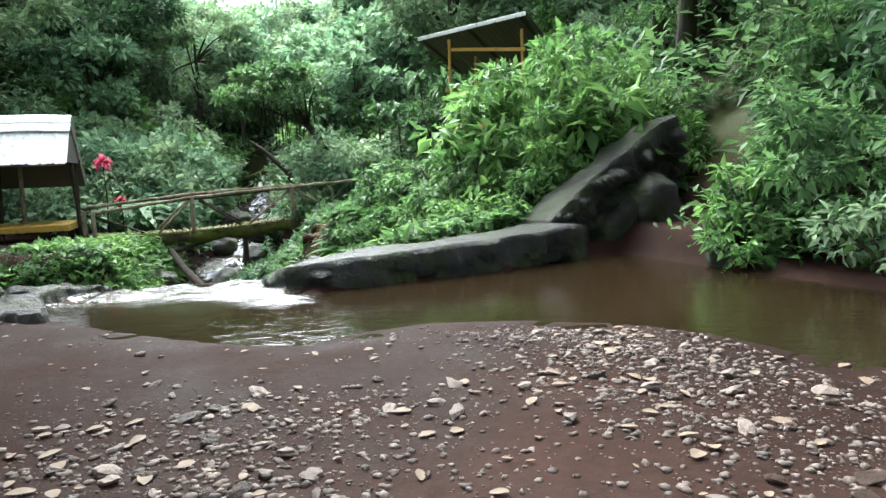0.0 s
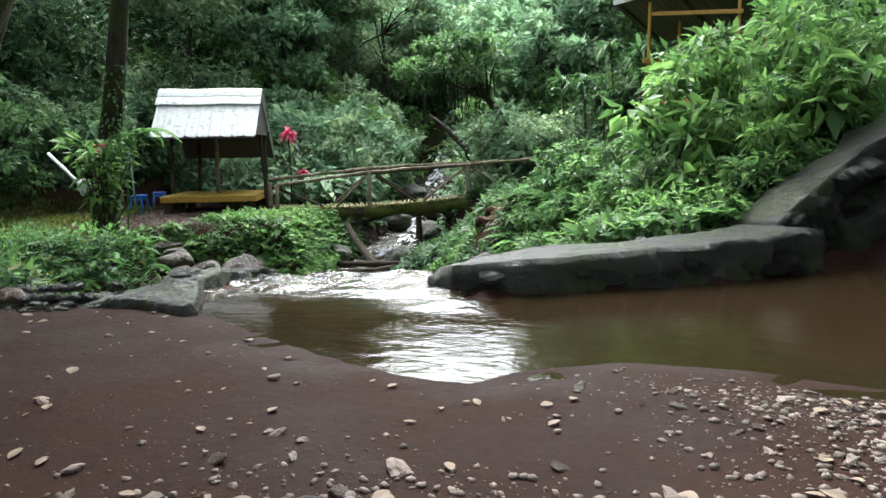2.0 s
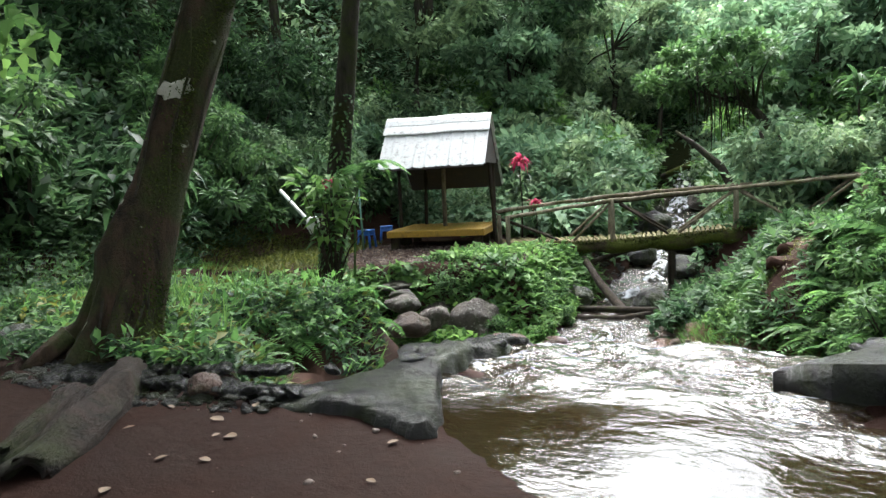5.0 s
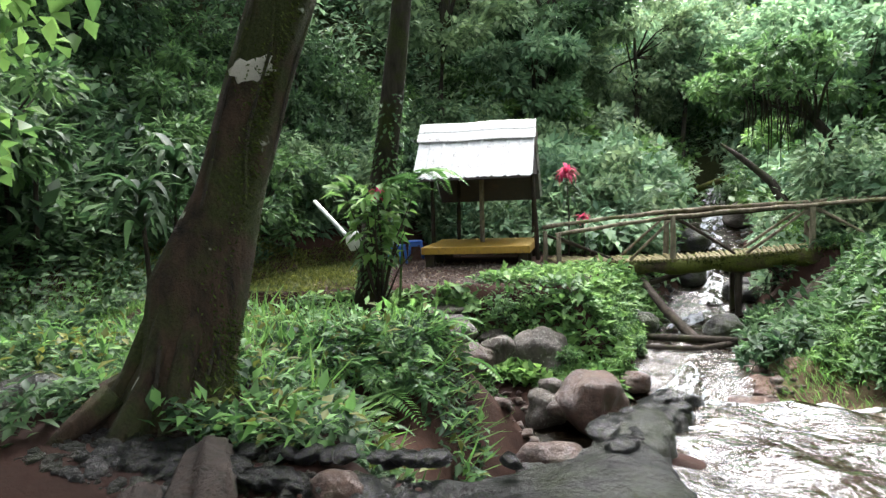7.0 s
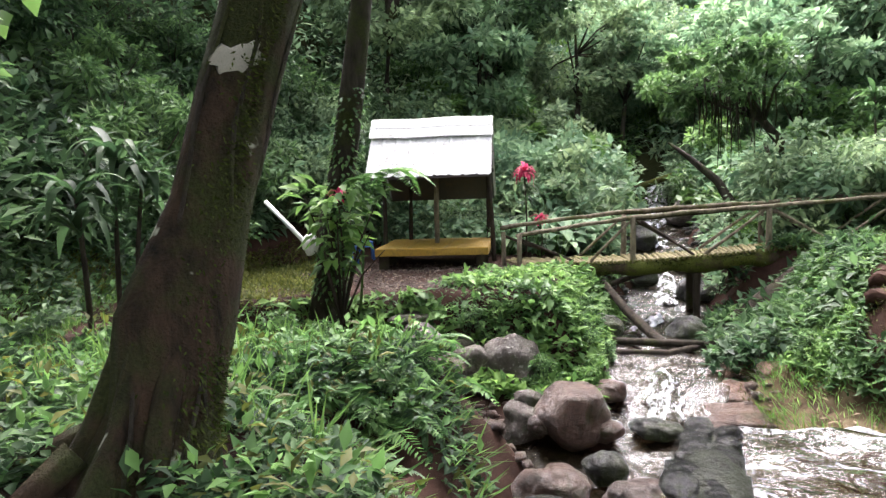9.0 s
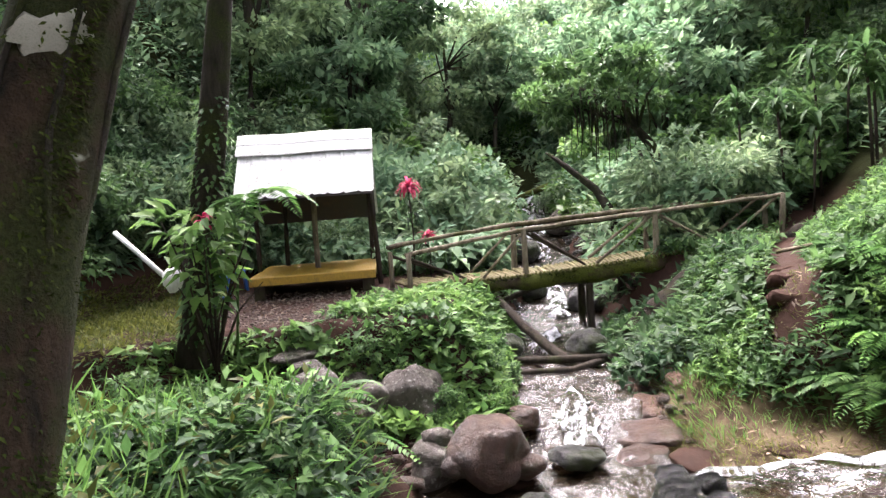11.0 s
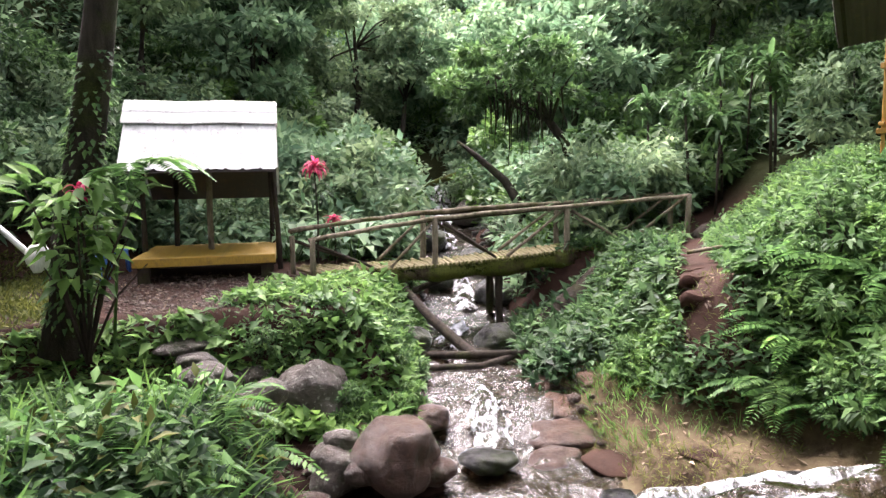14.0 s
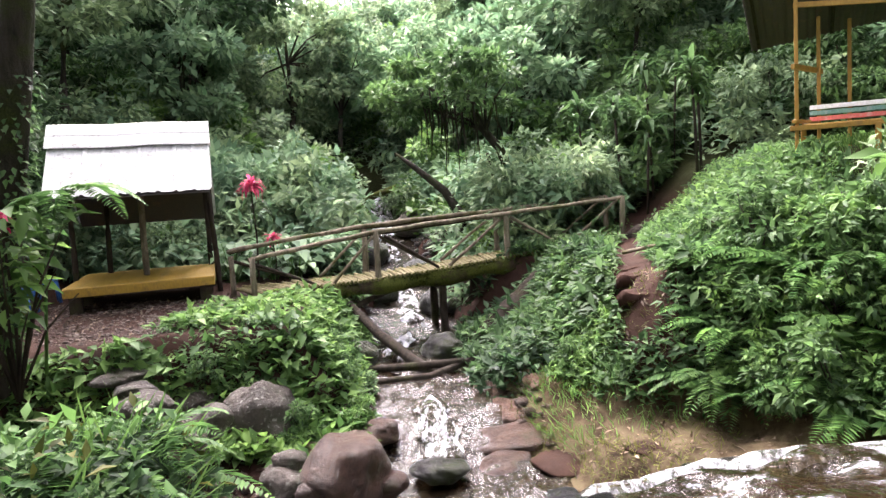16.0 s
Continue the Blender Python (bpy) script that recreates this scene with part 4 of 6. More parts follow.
# ---- shelter ----
def shelter():
    root = new("picnic_shelter")
    root.matrix_basis = pose(-10.6, 16.85, -0.27, 0, 0, 22)
    plat = part("platform_frame", box(bmesh.new(), (2.36, 0.05, 0.15), Matrix.Translation((0, -1.15, 0.36))), YELLOW, root, "yellow painted front board", soft=False)
    for k in range(12):
        beam("floor_board", (2.36, 0.185, 0.03), (0, -1.07 + 0.195 * k, 0.43), YELLOW, root)
    for sx in (-1.155, 1.155):
        beam("side_board", (0.05, 2.2, 0.14), (sx, 0, 0.345), YELLOW, root)
    for sx in (-1.02, 1.02):
        for sy in (-1.0, 0.0, 1.0):
            beam("leg", (0.2, 0.14, 0.32), (sx, sy, 0.13), POLE_DARK, root)
    pole("post", (0, 0, 0.3), (0.02, 0.0, 2.95), 0.055, POLE, root)
    pole("post", (1.26, 0.1, -0.05), (1.17, 0.05, 2.1), 0.05, POLE_DARK, root)
    pole("post", (1.1, 0.95, -0.05), (1.12, 0.95, 2.0), 0.05, POLE_DARK, root)
    pole("post", (-1.2, 0.1, -0.05), (-1.15, 0.05, 2.1), 0.05, POLE_DARK, root)
    pole("post", (-0.75, 1.0, -0.05), (-0.7, 0.95, 2.0), 0.05, POLE_DARK, root)
    pole("ridge_beam", (-1.3, 0, 3.0), (1.25, 0, 3.0), 0.05, POLE_DARK, root)
    for sy in (-0.95, 0.95):
        pole("eave_beam", (-1.3, sy, 2.02), (1.25, sy, 2.02), 0.045, POLE_DARK, root)
    for sx in (-1.15, 0.0, 1.1):
        for sy in (-1, 1):
            pole("rafter", (sx, 0, 2.98), (sx, sy * 1.05, 1.92), 0.03, POLE_DARK, root)
    # corrugated slopes
    for sy, nm in ((-1, "roof_sheet"), (1, "roof_sheet")):
        vs, fs = [], []
        nx, ny = 130, 10
        for j in range(ny + 1):
            for i in range(nx + 1):
                u = i / nx
                xx = -1.32 + 2.6 * u
                ph = (u * 9.0) % 1.0
                rib = 0.026 * (1 - smooth(0.06, 0.13, np.array(min(ph, 1 - ph)))) + 0.006 * (ph > 0.45) * (ph < 0.55)
                d = j / ny
                d *= 1.0 if sy < 0 else 1.42
                yy = sy * (0.02 + 1.14 * d)
                zz = 3.12 - 1.2 * d + float(rib) + 0.012 * noise.noise(Vector((xx * 2, d * 3, sy)))
                if j == ny:
                    zz -= 0.02 * noise.noise(Vector((xx * 6, 3, 0)))
                vs.append((xx, yy, zz))
        for j in range(ny):
            for i in range(nx):
                q = j * (nx + 1) + i
                fs.append((q, q + 1, q + nx + 2, q + nx + 1))
        ob = link_mesh(nm, vs, fs, TIN, False, root)
        s = ob.modifiers.new("thickness", "SOLIDIFY")
        s.thickness = 0.006
        tagged(ob, "white corrugated sheet with flaking spots")
        end = 1.0 if sy < 0 else 1.42
        # added dark sheet that puts the shade under the roof into colour
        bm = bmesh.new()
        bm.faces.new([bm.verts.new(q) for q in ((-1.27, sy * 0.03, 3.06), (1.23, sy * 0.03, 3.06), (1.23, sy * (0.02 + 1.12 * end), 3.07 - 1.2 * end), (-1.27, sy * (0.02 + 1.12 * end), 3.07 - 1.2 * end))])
        shade_sheet = part("roof_lining", bm, DARK_TIN, root, "dark added sheet standing for the shade under the roof", soft=False)
        shade_sheet.modifiers.new("thickness", "SOLIDIFY").thickness = 0.015
    bm = bmesh.new()
    prof = [(-0.44, -0.405), (-0.42, -0.375), (-0.24, -0.2), (-0.225, -0.17), (-0.12, -0.05), (0.0, 0.03), (0.12, -0.05), (0.44, -0.405)]
    rings = [[bm.verts.new((x, y, 3.16 + z + 0.01 * math.sin(x * 4))) for y, z in prof] for x in np.linspace(-1.36, 1.3, 14)]
    for a, b in zip(rings, rings[1:]):
        for k in range(len(prof) - 1):
            bm.faces.new((a[k], a[k + 1], b[k + 1], b[k]))
    cap = part("ridge_cap", bm, TIN, root, "white folded ridge capping", soft=False)
    s = cap.modifiers.new("thickness", "SOLIDIFY")
    s.thickness = 0.008
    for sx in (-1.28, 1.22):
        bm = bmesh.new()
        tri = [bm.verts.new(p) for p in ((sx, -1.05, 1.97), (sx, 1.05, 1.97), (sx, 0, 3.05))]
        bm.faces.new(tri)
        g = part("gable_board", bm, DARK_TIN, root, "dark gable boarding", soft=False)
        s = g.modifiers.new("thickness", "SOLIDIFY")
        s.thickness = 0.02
    return tagged(root, "small shelter with a white tin roof over a yellow platform", "shelter")


shelter()


# ---- foot bridge ----
def bridge():
    root = new("foot_bridge")
    LINE = [(0.0, -8.3, 16.0), (0.14, -7.5, 16.72), (0.325, -6.41, 17.35), (0.5, -5.3, 17.75), (0.695, -3.97, 18.08), (0.85, -2.8, 18.3), (1.0, -1.67, 18.5)]
    span = 7.3

    def deck(s):
        return float(np.interp(s, [0, 0.2, 0.33, 0.5, 0.695, 0.85, 1.0], [-0.16, -0.21, -0.2, -0.13, 0.0, 0.13, 0.27]))

    def rail(s):
        return float(np.interp(s, [0, 0.15, 0.325, 0.5, 0.695, 1.0], [0.42, 0.55, 0.69, 0.78, 0.86, 1.03]))

    def axis(s):
        ks = [q[0] for q in LINE]
        return Vector((float(np.interp(s, ks, [q[1] for q in LINE])) + min(s, 0) * 5, float(np.interp(s, ks, [q[2] for q in LINE])), 0))

    def along(s):
        return (axis(min(s + 0.06, 1.0)) - axis(max(s - 0.06, 0.0))).normalized()

    def at(s, side, z):
        d = along(s)
        return axis(s) + Vector((-d.y, d.x, 0)) * side + Vector((0, 0, z))

    n = 30
    for side, nm in ((0.08, "log_beam"), (0.92, "log_beam")):
        pts = [at(0.16 + 0.7 * i / n, side, deck(0.16 + 0.7 * i / n) - 0.14) for i in range(n + 1)]
        limb(nm, pts, [0.15 + 0.03 * math.sin(i * 0.9) for i in range(n + 1)], LOG, root, 12, 0.25, "mossy dark log carrying the deck")
    r = random.Random(4)
    slats = [bmesh.new() for _ in range(4)]
    meshes = []
    for k, bm in enumerate(slats):
        tube(bm, [(0, -0.03 - 0.02 * k, 0), (0.004, 0.4, 0.006 * k), (0, 0.98 + 0.02 * k, 0)], 0.034, 6, True, 0.1)
        me = bpy.data.meshes.new("deck_slat")
        bm.to_mesh(me)
        bm.free()
        me.materials.append(BAMBOO)
        meshes.append(me)
    count = 84
    for k in range(count):
        s = (k + 0.5) / count
        ob = new("deck_slat", meshes[k % 4])
        ob.parent = root
        p = at(s, 0, deck(s) + 0.015 + r.uniform(-0.006, 0.006))
        slope = math.degrees(math.atan((deck(min(s + 0.01, 1)) - deck(s)) / (0.01 * span))) if s < 0.99 else 6
        ob.matrix_basis = pose(p.x, p.y, p.z, r.uniform(-1, 1), -slope, math.degrees(math.atan2(along(s).y, along(s).x)) + r.uniform(-3, 3))
    # moss along the deck's edge
    for side in (0.0, 1.0):
        nr = np.random.default_rng(5)
        ss = nr.uniform(0.05, 0.95, 2600)
        pts = np.array([tuple(at(s, side + d, deck(s) - h)) for s, d, h in zip(ss, nr.normal(0, 0.05, 2600), nr.uniform(-0.05, 0.2, 2600))])
        v, f = flat_leaves(pts, rand_dirs(2600, 0.8), rand_dirs(2600), 0.06, 0.025)
        link_mesh("moss_fringe", v, f, MOSS, False, root)
    POSTS = [0.0, 0.325, 0.695, 0.995]
    for side in (0.02, 0.98):
        for s in POSTS:
            lean = r.uniform(-0.04, 0.04)
            pole("post", at(s, side, deck(s) - 0.2), at(s + lean * 0.1, side, rail(s) + 0.02), 0.062 if s > 0 else 0.05, POLE, root, 0.05)
        pts = [at(-0.012 + 1.025 * i / 26, side + 0.02 * math.sin(i), rail(max(0, min(1, i / 26))) + (0.1 if side > 0.5 else 0.0) * (1 - i / 26) + 0.008 * math.sin(i * 1.7)) for i in range(27)]
        limb("hand_rail", pts, 0.04, POLE, root, 8, 0.12)
        pts = [p + Vector((0, 0.07, -0.03 + 0.02 * math.sin(i * 0.4))) for i, p in enumerate(pts[:20])]
        limb("hand_rail", pts, 0.03, POLE_DARK, root, 7, 0.12)
        for s0, z0, s1, z1 in ((0.0, 0.9, 0.15, 0.08), (0.2, 0.05, 0.318, 0.92), (0.35, 0.9, 0.5, 0.06), (0.53, 0.05, 0.685, 0.92), (0.705, 0.9, 0.83, 0.1), (0.86, 0.1, 0.985, 0.95)):
            za, zb = (deck(s) + (rail(s) - deck(s)) * z for s, z in ((s0, z0), (s1, z1)))
            pole("brace", at(s0, side + 0.03, za), at(s1, side + 0.03, zb), 0.032, POLE_DARK if s0 in (0.0, 0.35) else POLE, root, 0.026)
    for s, side, dx in ((0.51, 0.15, 0.0), (0.6, 0.8, 0.02), (0.505, 0.9, 0.0)):
        pole("leg", at(s, side, -1.75), at(s + dx, side, deck(s) - 0.2), 0.075, POLE_DARK, root)
    pole("strut", at(0.72, 0.2, -0.95), at(0.585, 0.2, deck(0.6) - 0.25), 0.07, POLE_DARK, root)
    pole("strut", at(0.25, 0.2, -0.7), at(0.42, 0.6, deck(0.5) - 0.25), 0.06, POLE_DARK, root)
    return tagged(root, "rustic arched footbridge of mossy logs and bamboo poles", "bridge")


bridge()


# ---- bench hut ----
def bench_hut():
    root = new("bench_hut")
    root.matrix_basis = pose(0.45, 15.72, 1.58, 0, 0, -23.8) @ Matrix.Scale(0.87, 4)
    for x, y, h in ((0, 0, 2.95), (0.85, 1.2, 2.55), (0.35, 0.85, 2.6), (1.95, 0.1, 3.0), (2.1, 1.5, 2.5)):
        beam("post", (0.065, 0.065, h + 0.45), (x, y, h / 2 - 0.325), OCHRE, root)
    beam("beam", (0.07, 1.3, 0.09), (0.17, 0.45, 1.55), OCHRE, root, rz=-20)
    beam("beam", (2.1, 0.06, 0.09), (1.0, 0.05, 2.5), OCHRE, root, ry=6)
    beam("beam", (0.09, 1.1, 0.06), (0.15, 0.4, 0.62), OCHRE, root, rz=-20)
    # bench
    beam("seat_rail", (1.45, 0.07, 0.09), (0.62, -0.05, 0.5), OCHRE, root)
    for k in range(4):
        beam("seat_board", (1.35, 0.1, 0.025), (0.75, 0.08 + 0.115 * k, 0.55), (OCHRE, REDP, OCHRE, WHITEP)[k], root)
    for k, m in enumerate((REDP, TEAL, WHITEP)):
        beam("back_slat", (1.3, 0.025, 0.085), (0.85, 0.5 + 0.05 * k, 0.66 + 0.105 * k), m, root, rx=-18)
    beam("bench_leg", (0.09, 0.09, 1.0), (1.2, -0.05, 0.0), OCHRE, root)
    beam("bench_leg", (0.09, 0.09, 1.0), (0.1, 0.45, 0.0), OCHRE, root)
    beam("arm_rest", (0.07, 0.6, 0.06), (1.5, 0.2, 0.75), OCHRE, root, rx=8)
    # roof
    vs, fs = [], []
    nx, ny = 64, 6
    for j in range(ny + 1):
        for i in range(nx + 1):
            u, d = i / nx, j / ny
            vs.append((-0.85 + 3.0 * u, -0.1 + 2.5 * d, 2.9 + 0.34 * u - 0.62 * d + 0.018 * math.sin(u * 2 * math.pi * 24)))
    for j in range(ny):
        for i in range(nx):
            q = j * (nx + 1) + i
            fs.append((q, q + 1, q + nx + 2, q + nx + 1))
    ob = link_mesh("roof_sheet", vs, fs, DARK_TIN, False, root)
    s = ob.modifiers.new("thickness", "SOLIDIFY")
    s.thickness = 0.02
    beam("fascia", (3.0, 0.03, 0.1), (0.65, -0.12, 3.07), TIN, root, ry=-5.2, label="pale weathered front edge of the roof")
    for x in (-0.7, 0.6, 2.0):
        beam("rafter", (0.06, 2.4, 0.08), (x, 1.1, 2.52 + 0.09 * (x + 1.55)), POLE_DARK, root, rx=-14)
    return tagged(root, "open ochre timber hut with a slatted bench", "hut")


REDP = painted("faded_red_paint", (0.45, 0.1, 0.07), (0.4, 0.3, 0.25), 0.6, 0.3)
TEAL = painted("faded_green_paint", (0.1, 0.22, 0.17), (0.3, 0.32, 0.3), 0.6, 0.3)
bench_hut()


# ---- near tree and others by the path ----
def big_tree():
    root = new("leaning_tree")
    bm = bmesh.new()
    pts = [(-6.42, 5.8, -0.45), (-6.42, 5.86, 0.0), (-6.44, 5.98, 0.3), (-6.46, 6.18, 0.75), (-6.46, 6.46, 1.4), (-6.4, 6.74, 2.15), (-6.32, 6.98, 2.93), (-6.1, 7.4, 4.4), (-5.8, 7.9, 6.5), (-5.4, 8.4, 9.0)]
    tube(bm, pts, [0.52, 0.39, 0.335, 0.29, 0.262, 0.24, 0.228, 0.2, 0.17, 0.1], 28, True, 0.24)
    for a, w in ((-35, 0.075), (-75, 0.08), (10, 0.065), (-120, 0.07)):
        d = Vector((math.cos(radians(a)), math.sin(radians(a)), 0))
        tube(bm, [Vector(pts[0]) + d * 0.52, Vector(pts[1]) + d * 0.4, Vector(pts[2]) + d * 0.31, Vector(pts[3]) + d * 0.25, Vector(pts[4]) + d * 0.2], [w * 1.3, w * 1.1, w, w * 0.8, w * 0.3], 8, True, 0.3)
    for e, m in (((-9.0, 8.2, 8.2), (-7.2, 7.4, 6.8)), ((-4.4, 9.8, 9.2), (-5.0, 9.0, 7.6)), ((-7.4, 5.0, 8.8), (-6.4, 6.6, 7.0))):
        tube(bm, [pts[7], m, e], [0.13, 0.09, 0.03], 8)
    part("trunk", bm, BARK, root, "dark mossy trunk with a pale scar")
    for a, l in ((200, 0.8), (250, 0.5), (150, 0.9)):
        d = Vector((math.cos(radians(a)), math.sin(radians(a)), 0))
        b = Vector((-6.42, 5.86, 0.22))
        limb("root", [b + d * 0.3, b + d * (0.3 + l * 0.5) - Vector((0, 0, 0.17)), b + d * (0.3 + l) - Vector((0, 0, 0.36))], [0.1, 0.07, 0.03], BARK, root, 8, 0.3)
    for k, (a, turn) in enumerate(((-20, 60), (-60, -40), (15, -70))):
        vine = []
        for i in range(12):
            u = i / 11
            zz = 0.05 + 2.9 * u
            ax = Vector((float(np.interp(zz, [q[2] for q in pts], [q[0] for q in pts])), float(np.interp(zz, [q[2] for q in pts], [q[1] for q in pts])), zz))
            rr0 = float(np.interp(zz, [q[2] for q in pts[1:7]], [0.39, 0.335, 0.29, 0.262, 0.24, 0.228])) + 0.015
            w = radians(a + turn * u + 8 * math.sin(i * 1.3 + k))
            vine.append(ax + Vector((math.cos(w), math.sin(w), 0)) * rr0)
        limb("vine", vine, 0.014, BARK_FAR, root, 6, 0.2, "thin dark vine climbing the trunk")
    nr = np.random.default_rng(15)
    m = 7000
    t = nr.uniform(0, 1, m)
    ax = np.stack([np.interp(t, [0, 0.3, 0.6, 1], [-6.42, -6.46, -6.44, -6.2]), np.interp(t, [0, 0.3, 0.6, 1], [5.86, 6.3, 6.62, 7.2]), 3.6 * t + 0.1 * (1 - t)], -1)
    rad = np.interp(t, [0, 0.08, 0.25, 0.5, 1], [0.39, 0.335, 0.29, 0.255, 0.22])
    an = nr.normal(0.75, 0.55, m)
    d = np.stack([np.cos(an), np.sin(an), 0 * an], -1)
    v, f = flat_leaves(ax + d * (rad * nr.uniform(0.97, 1.1, m))[:, None], unit(d + nr.normal(size=(m, 3)) * 0.6 + np.array([0, 0, -0.8])), d, nr.uniform(0.02, 0.05, m), 0.014)
    link_mesh("moss", v, f, MOSS, False, root)
    # pale scar on the bark
    bm = bmesh.new()
    bmesh.ops.create_icosphere(bm, subdivisions=3, radius=1.0)
    for v in bm.verts:
        v.co *= 0.9 + 0.6 * noise.noise(v.co * 1.6 + Vector((3, 1, 2))) + 0.5 * noise.noise(v.co * 6)
    ob = part("bark_scar", bm, SCAR, root, "pale bare scar")
    ob.matrix_basis = pose(-6.29, 6.62, 2.3, 12, -12, 43.4) @ Matrix.Diagonal((0.125, 0.012, 0.1, 1))
    # unseen crown overhead, made wide to shade the left bank and sand
    c, p, q = crown_points(15000, (4.6, 4.2, 1.6), 60, 77)
    off = np.array([-7.0, 6.6, 9.0])
    v, f = flat_leaves(p + off, unit(unit(q) + 0.8 * rand_dirs(15000)), unit(np.array([0, 0, 1.0]) + 0.5 * rng.normal(size=(15000, 3))), 0.3, 0.14)
    link_mesh("crown", v, f, MIDGREEN, False, root)
    return tagged(root, "thick leaning tree with dark mossy bark on the bank", "tree")


SCAR = painted("bare_wood", (0.34, 0.33, 0.27), (0.2, 0.2, 0.15), 0.8, 0.4, 12.0)
big_tree()


def slim_tree():
    root = new("slim_tree")
    bm = bmesh.new()
    pts = [(-10.2, 12.3, -0.6), (-10.12, 12.3, 0.0), (-9.94, 12.3, 0.9), (-9.7, 12.3, 2.0), (-9.46, 12.3, 3.2), (-9.12, 12.3, 5.0), (-8.7, 12.4, 8.0)]
    tube(bm, pts, [0.3, 0.24, 0.215, 0.18, 0.165, 0.14, 0.07], 14, True, 0.2)
    part("trunk", bm, BARK_FAR, root)
    nr = np.random.default_rng(9)
    t = nr.uniform(0, 1, 900)
    ax = np.array([(-10.12 + 0.65 * a, 12.3, -0.2 + 3.2 * a) for a in t ** 1.6])
    d = unit(nr.normal(size=(900, 3)) * np.array([1, 1, 0.3]))
    v, f = leaf_arrays(ax + d * 0.22, unit(d + np.array([0, 0, -0.6])), d, nr.uniform(0.06, 0.16, 900), 0.06)
    link_mesh("climbing_foliage", v, f, MIDGREEN, False, root)
    c, p, q = crown_points(4000, (2.6, 2.6, 1.4), 30, 78)
    v, f = flat_leaves(p + np.array([-8.5, 12.4, 8.0]), unit(unit(q) + 0.8 * rand_dirs(4000)), unit(np.array([0, 0, 1.0]) + 0.5 * rng.normal(size=(4000, 3))), 0.26, 0.11)
    link_mesh("crown", v, f, MIDGREEN, False, root)
    return tagged(root, "slim dark tree with leaves climbing its foot", "tree")


slim_tree()

# ---- logs and loose timber ----
def log_thing(name, pts, radii, mat, label, sides=10, lump=0.25):
    return tagged(limb(name, pts, radii, mat, None, sides, lump), label, "log")


ROT = barky("rotten_wood", (0.006, 0.0045, 0.0035), (0.034, 0.023, 0.018), (0.02, 0.023, 0.008), 0.3)


def rotten_log():
    """A hollowed half trunk, broken at both ends, with a splinter lying against it."""
    root = new("old_log")
    root.matrix_basis = pose(-4.88, 4.85, 0.0, 0, 2, -47)
    for name, length, rad, off, arc, seed in (("shell", 1.75, 0.17, (0, 0), (-35, 190), 3), ("splinter", 1.1, 0.12, (0.1, -0.24), (10, 170), 8)):
        nr = random.Random(seed)
        bm = bmesh.new()
        rows = []
        for i in range(19):
            u = i / 18
            row = []
            for layer in (1.0, 0.68):
                for j in range(13):
                    a = radians(arc[0] + (arc[1] - arc[0]) * (j / 12 if layer == 1.0 else 1 - j / 12))
                    n1 = noise.noise(Vector((u * 5, math.cos(a) * 1.5 + seed, math.sin(a) * 1.5)))
                    n2 = noise.noise(Vector((u * 2, math.cos(a) * 6 + seed, math.sin(a) * 6)))
                    q = rad * layer * (1 + 0.3 * n1 + 0.5 * n2) * (0.75 + 0.3 * math.sin(math.pi * min(1, u * 1.1)))
                    x = (u - 0.5) * length + (0.18 * n2 + 0.1 * n1) * (abs(u - 0.5) > 0.45)
                    row.append(bm.verts.new((x + off[0], off[1] + q * math.cos(a) + 0.08 * math.sin(u * 3), 0.02 + q * math.sin(a))))
            rows.append(row)
        m = len(rows[0])
        for p, q in zip(rows, rows[1:]):
            for j in range(m):
                bm.faces.new((p[j], p[(j + 1) % m], q[(j + 1) % m], q[j]))
        bm.faces.new(rows[0])
        bm.faces.new(rows[-1][::-1])
        bmesh.ops.recalc_face_normals(bm, faces=bm.faces)
        part(name, bm, ROT, root)
    return tagged(root, "half-rotten split red-brown log lying on the sand", "log")


rotten_log()
log_thing("fallen_log", [(-6.9, 16.9, -0.55), (-6.3, 16.3, -1.0), (-5.6, 15.6, -1.35), (-5.0, 15.0, -1.5)], [0.09, 0.1, 0.1, 0.08], POLE_DARK, "dark fallen pole slanting into the brook")
log_thing("fallen_log", [(-6.4, 15.3, -1.35), (-5.6, 15.2, -1.3), (-4.8, 15.4, -1.3)], [0.06, 0.07, 0.06], POLE_DARK, "dark driftwood lying across the brook")
log_thing("fallen_log", [(-6.2, 14.9, -1.45), (-5.3, 15.0, -1.42), (-4.6, 15.6, -1.3)], [0.05, 0.06, 0.05], POLE_DARK, "thin driftwood lying across the brook")
log_thing("buttress_log", [(-4.7, 16.6, -1.5), (-4.1, 17.1, -1.05), (-3.4, 17.5, -0.5), (-2.9, 17.7, -0.1)], [0.3, 0.34, 0.3, 0.22], POLE_DARK, "thick dark trunk propping the far bank", 12)
log_thing("fallen_branch", [(-1.9, 13.5, -1.1), (-1.5, 13.7, -0.85), (-1.15, 13.9, -0.45)], [0.06, 0.05, 0.04], POLE_DARK, "dark branch lying on the muddy bank")
log_thing("bleached_stick", [(-2.3, 15.3, 0.3), (-1.8, 15.1, 0.42), (-1.25, 14.9, 0.5)], [0.03, 0.03, 0.025], POLE, "pale bare stick lying beside the steps", 7, 0.05)
log_thing("leaning_stick", [(-0.75, 11.9, -1.05), (-0.5, 12.1, -0.4), (-0.25, 12.2, 0.25)], [0.045, 0.04, 0.035], POLE, "broken pale stick standing in the bank", 7, 0.15)
log_thing("old_stump", [(-1.5, 18.1, 0.2), (-1.4, 18.1, 0.42), (-1.38, 18.1, 0.5)], [0.22, 0.2, 0.12], POLE_DARK, "dark stump end beside the bridge")
